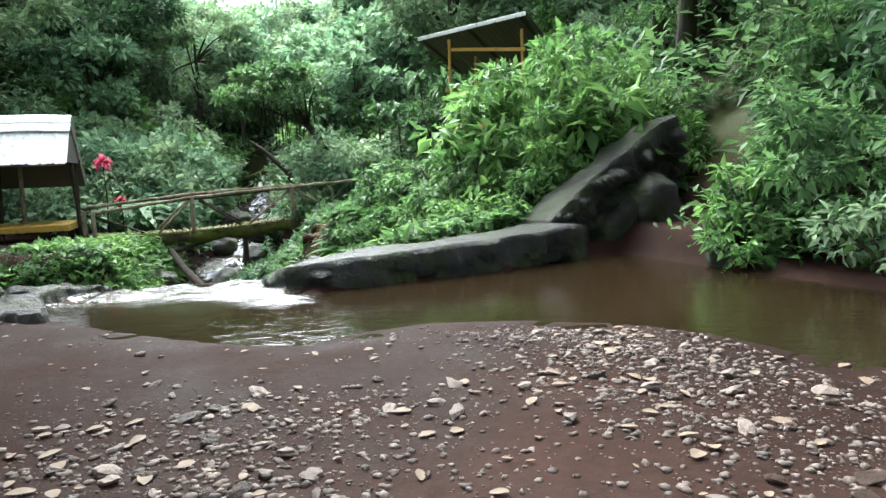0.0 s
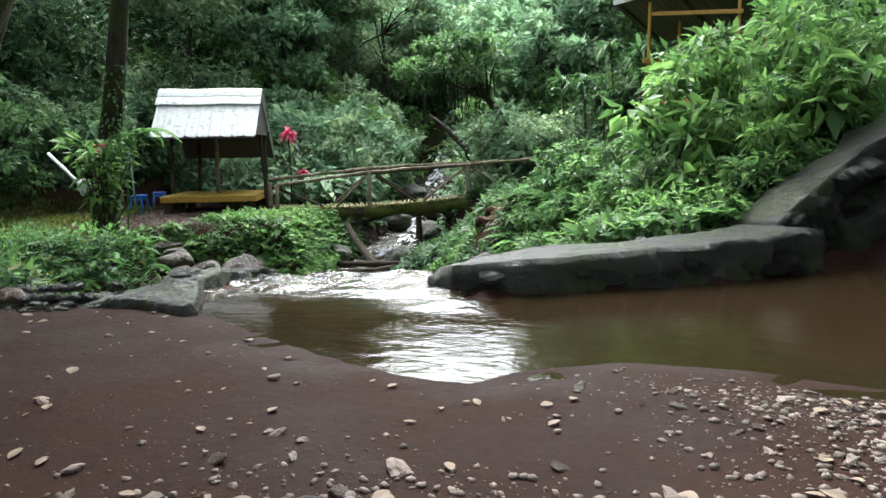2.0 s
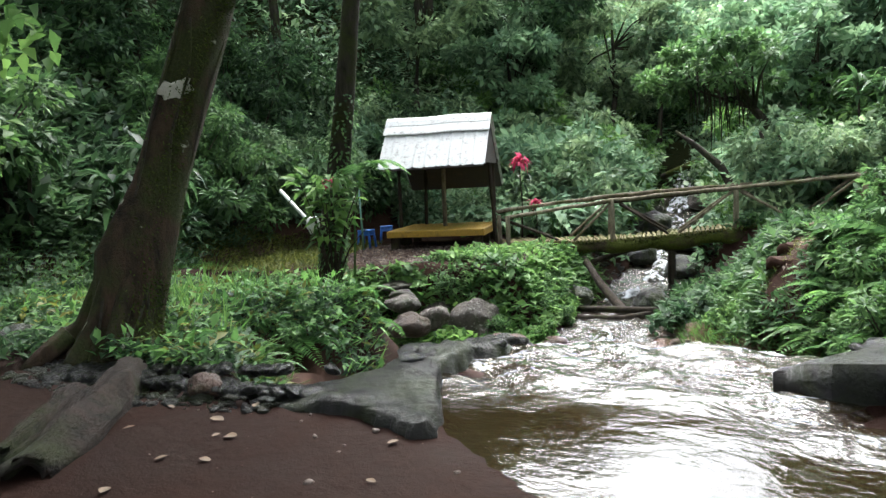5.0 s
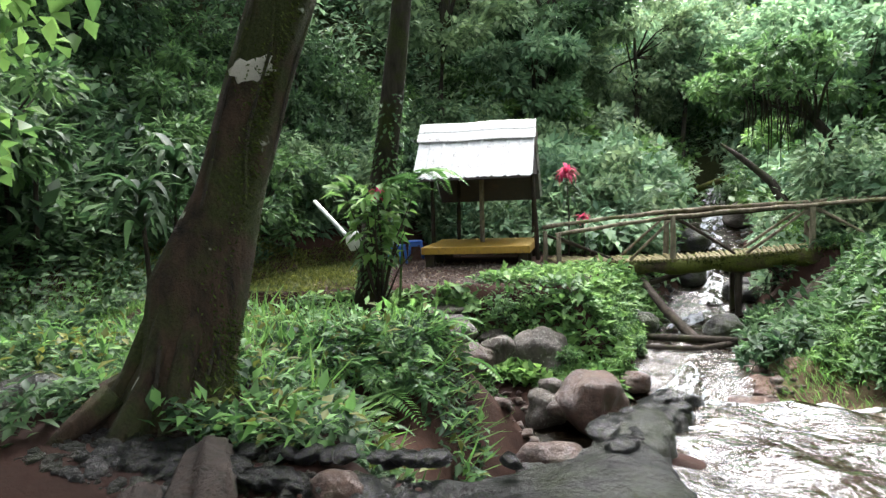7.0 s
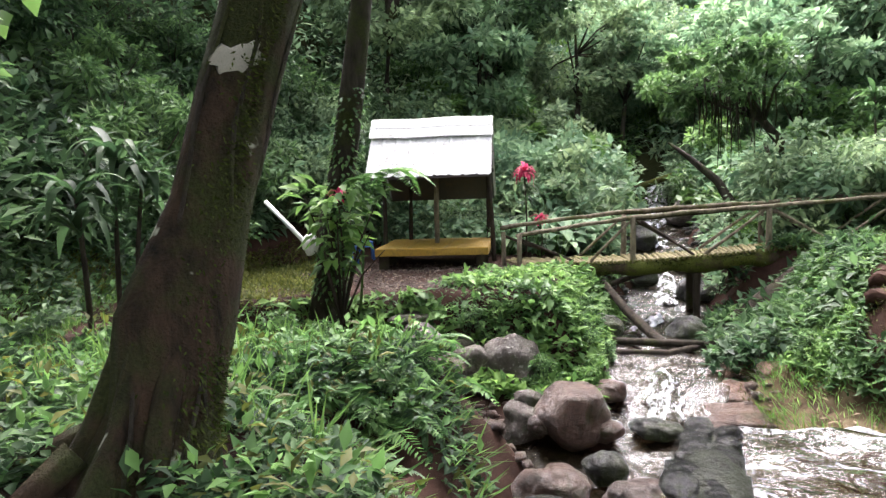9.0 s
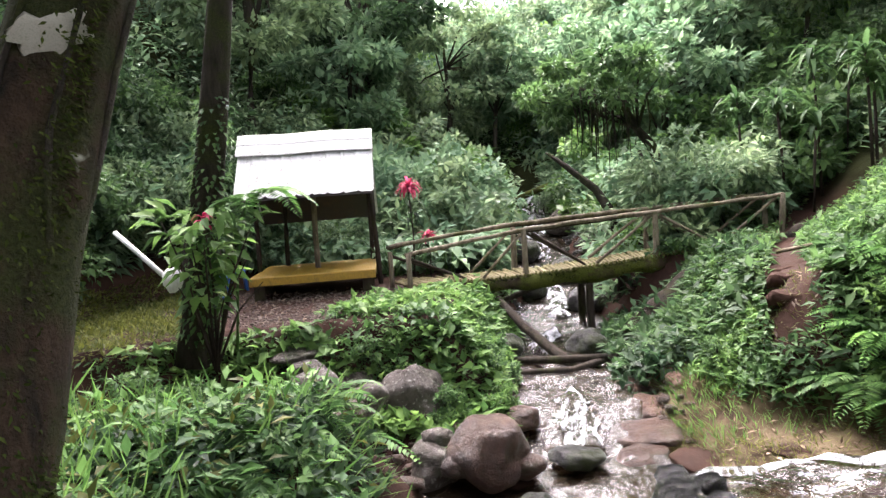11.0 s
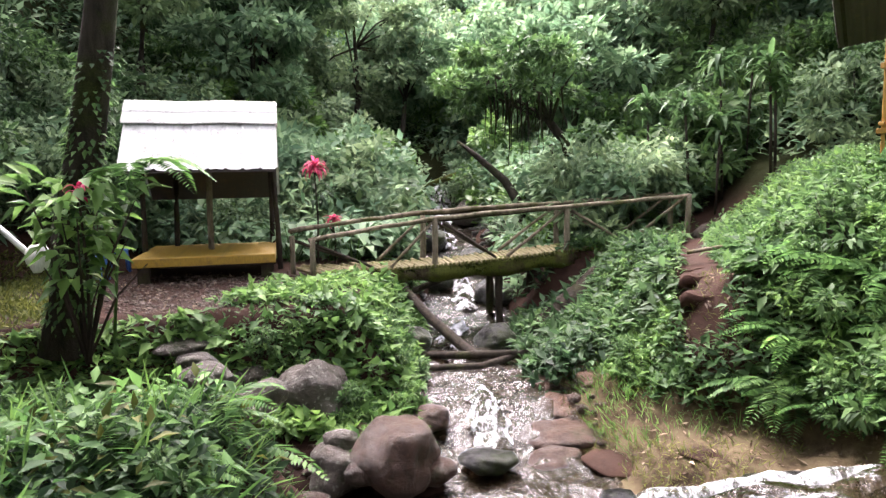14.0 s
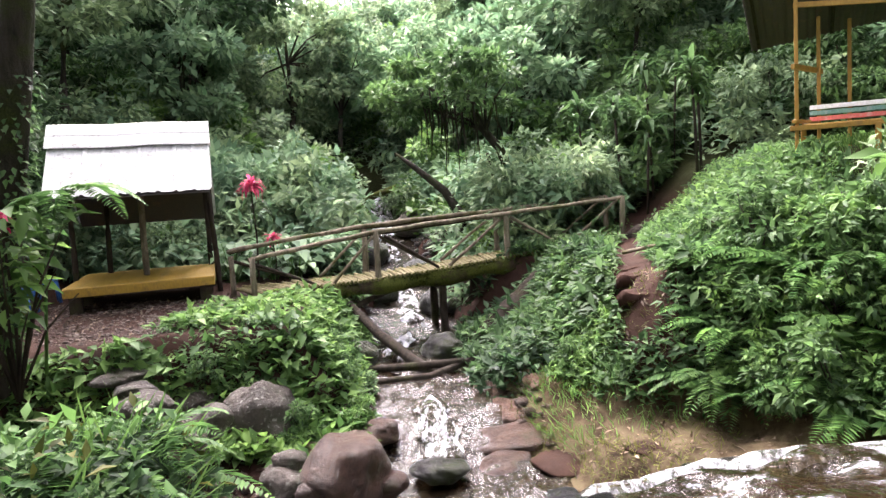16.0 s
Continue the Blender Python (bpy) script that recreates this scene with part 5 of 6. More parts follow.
log_thing("bent_trunk", [(-5.2, 23.0, -0.5), (-5.0, 23.0, 0.5), (-5.5, 23.2, 1.3), (-6.3, 23.4, 2.0), (-6.8, 23.4, 2.4)], [0.16, 0.14, 0.11, 0.07, 0.03], BARK_FAR, "bent mossy trunk above the brook")
log_thing("bent_trunk", [(-3.4, 22.0, 0.0), (-3.6, 22.0, 0.9), (-4.1, 22.2, 1.5), (-4.3, 22.3, 2.2)], [0.15, 0.13, 0.09, 0.04], BARK_FAR, "dark leaning mossy trunk beyond the bridge")
log_thing("fallen_log", [(-9.0, 29, 1.0), (-8.2, 28.5, 1.25), (-7.4, 28, 1.5)], [0.13, 0.12, 0.09], LOG, "fallen trunk across the upper brook")
# earth steps, let into the slope
for k, (x, y) in enumerate(((-2.3, 13.9), (-2.24, 14.45), (-2.18, 15.0), (-2.1, 15.6), (-2.0, 16.2))):
    z = float(height(np.array([x]), np.array([y]))[0])
    bm = bmesh.new()
    bmesh.ops.create_grid(bm, x_segments=10, y_segments=5, size=0.5)
    bmesh.ops.extrude_face_region(bm, geom=list(bm.faces))
    bm.verts.ensure_lookup_table()
    for i, v in enumerate(bm.verts):
        lower = i < len(bm.verts) // 2
        q = Vector((v.co.x * 0.62, v.co.y * 0.34, -0.14 if lower else 0.0))
        v.co = q + 0.05 * noise.noise_vector(q * 6.0 + Vector((k * 3.1, 0, 0))) - Vector((0, 0, 0.05 * (abs(v.co.x) > 0.42)))
    bmesh.ops.recalc_face_normals(bm, faces=bm.faces)
    tagged(part("earth_step", bm, SOIL), "trodden brown earth step of the path", "step", "steps of the path").matrix_basis = pose(x, y, z - 0.02, 0, 0, -14 + 5 * k)


# ---- small made things ----
def stool(at, rz, label):
    root = new("plastic_stool")
    root.matrix_basis = pose(*at, 0, 0, rz)
    part("seat", box(bmesh.new(), (0.34, 0.34, 0.04), Matrix.Translation((0, 0, 0.43)), 0.015), BLUE, root, soft=False)
    for sx in (-1, 1):
        for sy in (-1, 1):
            pole("leg", (sx * 0.17, sy * 0.17, 0), (sx * 0.13, sy * 0.13, 0.42), 0.03, BLUE, root, sides=6, lump=0)
    for a in (0, 90, 180, 270):
        ob = beam("apron", (0.24, 0.012, 0.1), (0, 0, 0), BLUE, root)
        ob.matrix_basis = pose(0, 0, 0, 0, 0, a) @ pose(0, 0.15, 0.36)
    return tagged(root, label, "stool")


stool((-12.15, 15.6, -0.25), 15, "blue plastic stool on the trodden terrace")
stool((-12.5, 16.8, -0.25), 40, "blue plastic stool behind the shelter platform")
pole_thing = limb("white_pipe", [(-11.1, 12.0, 1.3), (-10.6, 12.0, 0.88), (-10.15, 12.0, 0.5)], 0.036, WHITEP, None, 10)
tagged(pole_thing, "white plastic pipe slanting down the bank", "pipe")
bm = stone_mesh(91.0, (0.12, 0.1, 0.16), 0.5, 3)
bag = tagged(part("plastic_bag", bm, WHITEP), "crumpled white plastic bag beside the pipe", "bag")
bag.matrix_basis = pose(-10.1, 11.85, 0.62)
pole_thing = limb("blue_pole", [(-11.9, 15.2, -0.3), (-12.05, 15.3, 1.4)], 0.025, TEAL, None, 7)
tagged(pole_thing, "thin grey-blue pole standing by the shelter", "pole")



# ---- plants ----
def frond(length, pairs, width, curl, seed):
    """One pinnate frond along +x, arching."""
    r = np.random.default_rng(seed)
    t = np.linspace(0.08, 1.0, pairs)
    ax = np.stack([length * t * (1 - 0.15 * t), 0 * t, length * (0.55 * t - curl * t * t)], -1)
    tang = unit(np.gradient(ax, axis=0))
    w = width * np.sin(np.pi * np.clip(t * 0.86 + 0.12, 0, 1)) ** 0.8
    at, along, L = [], [], []
    for s in (-1, 1):
        at.append(ax)
        along.append(unit(np.array([0, s, 0.0]) + tang * 0.35 + np.array([0, 0, -0.18]) + 0.06 * r.normal(size=ax.shape)))
        L.append(w)
    at, along, L = np.concatenate(at), np.concatenate(along), np.concatenate(L)
    up = np.tile(np.array([[0, 0, 1.0]]), (len(at), 1))
    return flat_leaves(at, along, up, L, np.maximum(L * 0.3, length / pairs * 0.9)), ax


def spin(v, a, tip=0.0):
    m = np.array((Matrix.Rotation(a, 3, "Z") @ Matrix.Rotation(tip, 3, "Y")))
    return v @ m.T


def make_fern(seed, length, count, mat, label, curl=0.75, pairs=20, width=0.16):
    root = new("fern")
    vs, fs, o = [], [], 0
    r = random.Random(seed)
    for k in range(count):
        (v, f), ax = frond(length * r.uniform(0.6, 1.1), pairs, width, curl * r.uniform(0.7, 1.2), seed * 50 + k)
        v = spin(v, 2 * math.pi * k / count + r.uniform(-0.3, 0.3), r.uniform(-0.35, 0.25))
        vs.append(v)
        fs.append(f + o)
        o += len(v)
    link_mesh("frond_crown", np.concatenate(vs), np.concatenate(fs), mat, False, root)
    bm = bmesh.new()
    tube(bm, [(0, 0, -0.15), (0, 0, 0.06)], [0.05, 0.03], 6)
    part("rootstock", bm, BARK_FAR, root)
    return tagged(root, label, "fern", "ferns")


def strap_leaf(length, width, droop, seed, seg=5):
    """A long arching blade along +x."""
    t = np.linspace(0, 1, seg + 1)
    x = length * t * (1 - 0.25 * droop * t)
    z = length * (0.75 * t - droop * t * t)
    w = width * np.sin(np.pi * np.clip(0.12 + 0.85 * t, 0, 1))
    v, f = [], []
    for a, b, c in zip(x, z, w):
        v += [(a, -c / 2, b + c * 0.15), (a, 0, b), (a, c / 2, b + c * 0.15)]
    for k in range(seg):
        for j in (0, 1):
            f += [(k * 3 + j, k * 3 + j + 1, (k + 1) * 3 + j + 1), (k * 3 + j, (k + 1) * 3 + j + 1, (k + 1) * 3 + j)]
    return np.array(v), np.array(f)


def rosette(count, length, width, seed, zs=(0.0, 0.4), droop=(0.5, 1.3), tip=(-0.5, 0.3)):
    r = random.Random(seed)
    vs, fs, o = [], [], 0
    for k in range(count):
        v, f = strap_leaf(length * r.uniform(0.6, 1.1), width * r.uniform(0.8, 1.2), r.uniform(*droop), k)
        v = spin(v, k * 2.4 + r.uniform(-0.3, 0.3), r.uniform(*tip)) + np.array([0, 0, r.uniform(*zs)])
        vs.append(v)
        fs.append(f + o)
        o += len(v)
    return np.concatenate(vs), np.concatenate(fs)


def make_cane_plant(name, tall, heads, mat, label, seed, leaf=0.6, width=0.08, bark=None, count=34):
    root = new(name)
    r = random.Random(seed)
    for k in range(heads):
        x, y = r.uniform(-0.35, 0.35) * (heads > 1), r.uniform(-0.35, 0.35) * (heads > 1)
        h = tall * r.uniform(0.6, 1.0) if k else tall
        limb("stem", [(x, y, -0.3), (x * 1.2, y * 1.2, h * 0.5), (x * 1.5, y * 1.5, h)], [0.035, 0.03, 0.025], bark or POLE_DARK, root, 6)
        v, f = rosette(count, leaf, width, seed * 10 + k, (-0.5 * min(1, tall), 0.05))
        link_mesh("leaf_head", v + np.array([x * 1.5, y * 1.5, h]), f, mat, False, root)
    return tagged(root, label, "plant")


def make_red_plant(at, tall, bracts, label, seed, leaf=0.22):
    root = new("red_flowering_plant")
    root.matrix_basis = pose(*at)
    limb("stem", [(0, 0, -0.2), (0.03, 0.02, tall * 0.5), (0, 0, tall)], [0.02, 0.016, 0.012], POLE_DARK, root, 6)
    v, f = rosette(bracts, leaf, 0.06, seed, (-0.08, 0.05), (0.5, 1.4), (-0.9, 0.4))
    link_mesh("bract_head", v + np.array([0, 0, tall]), f, RED, False, root)
    v, f = rosette(16, leaf * 1.3, 0.09, seed + 3, (-tall * 0.75, -0.12), (0.6, 1.5), (-0.4, 0.5))
    link_mesh("foliage", v + np.array([0, 0, tall]), f, DEEP, False, root)
    return tagged(root, label, "plant")


def ground_at(x, y):
    return float(height(np.array([x]), np.array([y]))[0])


make_red_plant((-8.7, 17.35, -0.2), 1.85, 54, "tall plant with a crimson head of bracts beside the shelter", 3, 0.38)
make_red_plant((-8.45, 17.6, -0.2), 0.85, 34, "low plant with coral red bracts by the bridge end", 5, 0.26)
make_red_plant((-9.3, 11.55, -0.3), 1.68, 20, "leafy plant with one pink red flower by the path", 9, 0.2)

# leafy bush round the pink flower, broad bright leaves
r0 = np.random.default_rng(31)
root = new("broad_leaved_bush")
bm = bmesh.new()
for k in range(12):
    a, h, d = r0.uniform(0, 6.28), r0.uniform(0.7, 1.75), r0.uniform(0.2, 0.7)
    e = (-9.3 + d * math.cos(a), 11.5 + d * math.sin(a), -0.3 + h)
    tube(bm, [(-9.3, 11.5, -0.5), ((-9.3 + e[0]) / 2, (11.5 + e[1]) / 2, -0.3 + h * 0.6), e], [0.02, 0.014, 0.006], 5)
part("woody_base", bm, POLE_DARK, root)
n = 190
hh = r0.uniform(0.1, 1.0, n) ** 0.45
aa = r0.uniform(0, 6.28, n)
dd = r0.uniform(0.1, 0.75, n) * (0.15 + 0.85 * hh ** 2)
p = np.stack([-9.3 + dd * np.cos(aa), 11.5 + dd * np.sin(aa), -0.4 + 1.95 * hh], -1)
al = unit(np.stack([np.cos(aa), np.sin(aa), r0.uniform(-0.5, 0.3, n)], -1) + 0.4 * r0.normal(size=(n, 3)))
v, f = leaf_arrays(p, al, np.array([0, 0, 1.0]) + 0.3 * r0.normal(size=(n, 3)), r0.uniform(0.2, 0.38, n), 0.13)
link_mesh("foliage", v, f, BRIGHT, False, root)
tagged(root, "loose bush with long bright green leaves", "shrub")

# palm-like fronds beside the shelter
root = new("young_palm")
root.matrix_basis = pose(-8.95, 12.0, 0.2)
vs, fs, o = [], [], 0
for k, (a, t, L) in enumerate(((-20, -0.1, 1.15), (-60, 0.0, 1.0), (25, -0.2, 1.0), (190, 0.1, 0.8))):
    (v, f), ax = frond(L, 34, 0.24, 0.85, 900 + k)
    v = spin(v, radians(a), t) + np.array([0, 0, 1.4])
    vs.append(v)
    fs.append(f + o)
    o += len(v)
link_mesh("frond_crown", np.concatenate(vs), np.concatenate(fs), FERN, False, root)
limb("stem", [(-0.5, 0.2, -0.6), (-0.3, 0.1, 0.6), (0, 0, 1.42)], [0.022, 0.018, 0.012], FERN, root, 6)
tagged(root, "young palm with arching feathery fronds", "palm")


def scatter(maker_list, n, region, keep, seed, size=(0.7, 1.25), sink=0.05, tilt=10):
    r = np.random.default_rng(seed)
    got = 0
    for _ in range(n * 30):
        if got >= n:
            break
        x, y = r.uniform(region[0], region[1]), r.uniform(region[2], region[3])
        if not bool(keep(np.array([x]), np.array([y]))[0]):
            continue
        got += 1
        src = maker_list[int(r.integers(0, len(maker_list)))]
        s = r.uniform(*size)
        src_scale = src.scale.copy()
        ob = copy_thing(src, pose(x, y, ground_at(x, y) - sink, r.uniform(-tilt, tilt), r.uniform(-tilt, tilt), r.uniform(0, 360)))
        ob.scale = (s * src_scale.x, s * src_scale.y, s * src_scale.z)


def path_d(x, y):
    return near_line(x, y, [(-2.35, 13.6), (-2.2, 15.0), (-1.9, 17.0), (-1.2, 19.2), (-0.5, 20.6)])[0]


def hut_d(x, y):
    return np.hypot((x - 1.25) / 1.75, (y - 15.45) / 1.65)


def sky_gap(x, y):
    """Off the low corridor over the brook, where only far trees stand."""
    a = np.degrees(np.arctan2(x - 0.4, y - 1.4))
    return (a < -23.5) | (a > -7.5)


def east_or_north(x, y):
    return (x + 0.3 * y > 7.0)


def right_bank(x, y):
    return (x > np.interp(y, [12.0, 13.8, 15.2, 17.0, 19.5], [-2.1, -1.95, -1.8, -1.45, -0.7])) & (height(x, y) > -1.05) & (to_brook(x, y) > 1.7) & (path_d(x, y) > 0.4) & (hut_d(x, y) > 1.0) & (near_line(x, y, [(-1.3, 7.7), (0.4, 7.95), (1.9, 9.0), (4.0, 11.0)])[0] > 0.55) & (near_line(x, y, [(1.9, 9.0), (4.0, 11.0)])[2] > 0) & ~((y < 9.9) & (x < -0.7))


def low_zone(x, y):
    """Steps, path and the mound before the hut, where growth stays low."""
    a = np.degrees(np.arctan2(x + 3.9, y - 6.8))
    return (a > -4) & (a < 36) & (y > 11.8) & (hut_d(x, y) > 0.9)


def left_bank(x, y):
    t = (to_brook(x, y) > 0.95) & (height(x, y) < -0.36) & (x < -5.4)
    return t & ~(inside(x, y, [(-12.5, 13.15), (-8.3, 13.15), (-8.6, 15.3), (-8.9, 18), (-13, 18)])) & ~((x > -8.5) & (x < -6.4) & (y > 10.6) & (y < 12.2))


def near_left(x, y):
    brink = np.interp(x, [-6.6, -5.75, -5.0, -4.37, -3.8], [5.55, 5.58, 5.82, 6.25, 6.7])
    rim = np.interp(y, [5.0, 7.0, 8.5, 9.3, 10.4], [-4.4, -4.95, -5.65, -6.5, -7.7])
    return (y > brink) & (x < rim) & (to_brook(x, y) > 0.5) & (height(x, y) > -1.6) & (np.hypot(x + 6.42, y - 5.95) > 0.46) & (x > -9.5) & (np.hypot((x + 5.9) / 0.7, (y - 7.3) / 0.5) > 1)


def grassland(x, y):
    return (height(x, y) < 0.6) & (to_brook(x, y) > 0.5) & (near_line(x, y, [(-6.4, 6.9), (-8.7, 7.0), (-11, 9.5), (-11.5, 12.5), (-10.5, 14)])[0] > 0.5)


def track_d(x, y):
    return near_line(x, y, [(2.6, 9.3), (3.8, 9.4), (4.6, 10.5), (5.1, 12.0)])[0]


def east_bank(x, y):
    return (height(x, y) > 0.03) & (track_d(x, y) > 0.55) & (near_line(x, y, [(1.9, 9.0), (4.0, 11.0)])[2] < 0)


ferns = [make_fern(1, 0.75, 11, FERN, "bright green fern with arching fronds"), make_fern(2, 1.05, 9, FERN, "large bright fern with long arching fronds", 0.7, 26, 0.2), make_fern(3, 0.55, 13, BRIGHT, "small dense bright fern", 0.85, 16, 0.13), make_fern(4, 0.85, 10, MIDGREEN, "dark green fern with drooping fronds", 0.85, 22, 0.17)]
shrubs = [make_shrub("shrub", BRIGHT, (0.55, 0.55, 0.42), 420, 0.15, 11, "low bright green leafy shrub"), make_shrub("shrub", MIDGREEN, (0.7, 0.7, 0.55), 620, 0.17, 12, "mid green leafy shrub"), make_shrub("shrub", BRIGHT, (0.45, 0.45, 0.6), 380, 0.2, 13, "upright bright green shrub with broad leaves", clumps=14), make_shrub("shrub", HAZE_GREY, (0.8, 0.8, 0.6), 620, 0.16, 14, "grey green leafy shrub")]
bushes = [make_shrub("bush", MIDGREEN, (1.3, 1.3, 1.1), 2600, 0.17, 21, "large mid green bush", clumps=30), make_shrub("bush", HAZE_GREY, (1.4, 1.4, 1.3), 2700, 0.18, 22, "tall grey green bush", clumps=32), make_shrub("bush", BRIGHT, (1.1, 1.1, 1.2), 2000, 0.19, 23, "tall bright green bush", clumps=26), make_shrub("bush", DEEP, (1.5, 1.5, 1.3), 1600, 0.22, 24, "large dark green bush", clumps=30)]
trees = [make_tree("forest_tree", HAZE_GREY, 9.0, 2.6, 7500, 0.25, 31, "tall forest tree, its green crown paled for haze", (0.05, 0.02)), make_tree("forest_tree", DEEP, 11.0, 2.8, 7500, 0.26, 32, "tall dark forest tree", (-0.06, 0.03), 0.2), make_tree("forest_tree", HAZE_GREY, 7.5, 2.4, 6500, 0.24, 33, "forest tree, its grey green crown paled for haze", (0.1, 0.0), 0.13), make_tree("forest_tree", HAZE_PALE, 6.5, 2.2, 4200, 0.32, 34, "forest tree with broad green leaves paled for haze", (-0.08, 0.05), 0.12)]
# first ones take their own places
for k, ob in enumerate(ferns):
    ob.matrix_basis = pose(0.6 + k * 0.7, 9.4 + 0.35 * k, ground_at(0.6 + k * 0.7, 9.4 + 0.35 * k))
for k, ob in enumerate(shrubs):
    ob.matrix_basis = pose(-0.4 + k * 0.9, 10.6 + 0.8 * k, ground_at(-0.4 + k * 0.9, 10.6 + 0.8 * k))
for k, ob in enumerate(bushes):
    x, y = (-14.6, -12.4, 7.6, 6.6)[k], (15, 22, 12.5, 7.6)[k]
    ob.matrix_basis = pose(x, y, ground_at(x, y))
for k, ob in enumerate(trees):
    x, y = (-14.5, -13.0, 1.5, -2.5)[k], (21, 27, 27, 30)[k]
    ob.matrix_basis = pose(x, y, ground_at(x, y))

tall_bank = lambda x, y: right_bank(x, y) & ~low_zone(x, y)
low_bank = lambda x, y: right_bank(x, y) & low_zone(x, y) & (path_d(x, y) > 0.7)
scatter(ferns + ferns[1:2], 40, (-1.8, 4.5, 9.6, 17), tall_bank, 41, (0.7, 1.3))
scatter(ferns, 80, (-2.0, 3.5, 11.2, 14.2), lambda x, y: low_bank(x, y) & (height(x, y) < 1.0), 59, (0.6, 1.1), 0.08)
scatter(shrubs[:3], 44, (-2.0, 3.5, 11.4, 14.8), low_bank, 60, (0.25, 0.62), 0.05)
scatter(ferns[1:2], 16, (-1.6, 3.2, 10.8, 14.2), lambda x, y: right_bank(x, y) & (path_d(x, y) > 0.9) & (height(x, y) < 0.55), 67, (0.75, 1.1), 0.02, 20)
scatter(shrubs[1:3], 26, (-1.8, 3.4, 10.8, 14.6), lambda x, y: right_bank(x, y) & (path_d(x, y) > 0.8) & (height(x, y) < 0.6), 68, (0.5, 0.9), 0.02, 16)
scatter(shrubs, 46, (-2.0, 4.5, 9.2, 20), tall_bank, 42, (0.5, 0.95))
scatter(shrubs[1:3] + ferns[3:], 46, (-2.0, 3.4, 10.8, 14.3), lambda x, y: right_bank(x, y) & (path_d(x, y) > 0.6) & (height(x, y) < 0.95), 69, (0.28, 0.6), 0.02, 16)
scatter(shrubs[:3], 12, (1.5, 3.6, 12.0, 14.4), tall_bank, 54, (0.9, 1.3))
scatter(ferns[:2] + shrubs[:2], 12, (-4.5, -2.2, 13.6, 17.5), lambda x, y: (to_brook(x, y) > 1.5) & (path_d(x, y) > 0.5) & (height(x, y) > -1.1), 43, (0.3, 0.5))
scatter(shrubs[:3], 24, (-9.5, -5.5, 12.6, 17.0), left_bank, 44, (0.28, 0.5))
near_core = lambda x, y: near_left(x, y) & (x < -4.75 - 0.42 * (y - 4.9)) & (height(x, y) > -0.9)
scatter(ferns[:3] * 2 + [ferns[3]], 62, (-8.8, -5.0, 6.6, 9.6), near_core, 45, (0.45, 0.95))
scatter(shrubs[1:2], 9, (-8.8, -5.0, 6.6, 9.2), near_core, 57, (0.25, 0.48))
for k, (x, y, s) in enumerate(((0.75, 11.3, 0.8), (1.5, 11.5, 0.95), (2.3, 12.0, 1.05), (1.35, 12.5, 0.95), (2.9, 12.8, 1.1), (2.0, 10.7, 0.7), (3.0, 11.6, 0.95), (0.2, 10.9, 0.5))):
    ob = copy_thing(bushes[2] if k % 3 else shrubs[2], pose(x, y, ground_at(x, y) - 0.1, 0, 0, 50 * k))
    ob.scale = (s, s, s * 1.05) if k % 3 else (2.2 * s, 2.2 * s, 2.0 * s)
scatter(bushes[2:3], 9, (1.7, 4.2, 11.0, 13.6), tall_bank, 58, (0.7, 0.95))
scatter(shrubs + bushes[:1] + ferns[:2], 40, (3.2, 9, 6, 15), lambda x, y: east_bank(x, y) & (track_d(x, y) > 1.2), 46, (0.6, 1.1))
far_keep = lambda x, y: (height(x, y) > -0.7) & (to_brook(x, y) > np.interp(y, [22, 25, 30], [2.5, 1.9, 1.2])) & (y > 18.9 + 0.13 * (x + 8.85)) & (path_d(x, y) > 1.0) & ~((x > -11.5) & (x < -4) & (y < 21.2))
bushes.append(make_shrub("bush", HAZE_PALE, (1.2, 1.2, 1.25), 1100, 0.32, 25, "tall bush with broad pale leaves", clumps=26))
bushes[4].matrix_basis = pose(-4.2, 23.5, ground_at(-4.2, 23.5))
scatter(bushes[:3] + bushes[1:3] + bushes[4:] * 2, 95, (-16, 5, 19, 30), far_keep, 47, (0.75, 1.4), 0.2)
scatter(bushes[1:3] + bushes[4:] * 2, 46, (-13.5, 0, 19.2, 24), far_keep, 61, (0.55, 0.95), 0.2)
scatter(bushes[1:3] + bushes[4:], 40, (-12.5, -3.0, 22.5, 32), far_keep, 63, (0.6, 1.15), 0.2)
scatter(shrubs[3:] + shrubs[:1] + ferns[:2], 30, (-11.5, -3.2, 18.6, 24), lambda x, y: (to_brook(x, y) > 1.3) & (y > 18.7 + 0.13 * (x + 8.85)), 64, (0.6, 1.0))
scatter(bushes[1:2] + bushes[4:], 22, (-15.5, -12.0, 14.5, 22), on_hill, 62, (0.7, 1.1), 0.2)
scatter(bushes[3:4] * 2 + bushes[:1], 46, (-19, -12.5, 3, 20), on_hill, 48, (0.7, 1.2), 0.2)
scatter(bushes, 24, (3.6, 11, 6, 24), lambda x, y: on_hill(x, y) & (hut_d(x, y) > 1.9) & east_or_north(x, y) & (track_d(x, y) > 1.3), 49, (0.7, 1.2), 0.2)
scatter(trees[2:] + trees[:1], 24, (-22, 10, 24, 50), lambda x, y: (height(x, y) > 0.4) & ((to_brook(x, y) > 2.5) | (y > 34)) & sky_gap(x, y), 50, (0.75, 1.25), 0.2, 4)
scatter(trees, 9, (-24, -15, 0, 22), on_hill, 51, (0.8, 1.2), 0.2, 4)
scatter(trees[1:2], 7, (5, 9, 12, 19), lambda x, y: on_hill(x, y) & (hut_d(x, y) > 2.0), 66, (0.8, 1.1), 0.2, 4)
scatter(trees, 8, (6, 14, 4, 24), lambda x, y: on_hill(x, y) & (height(x, y) > 2), 52, (0.7, 1.1), 0.2, 4)
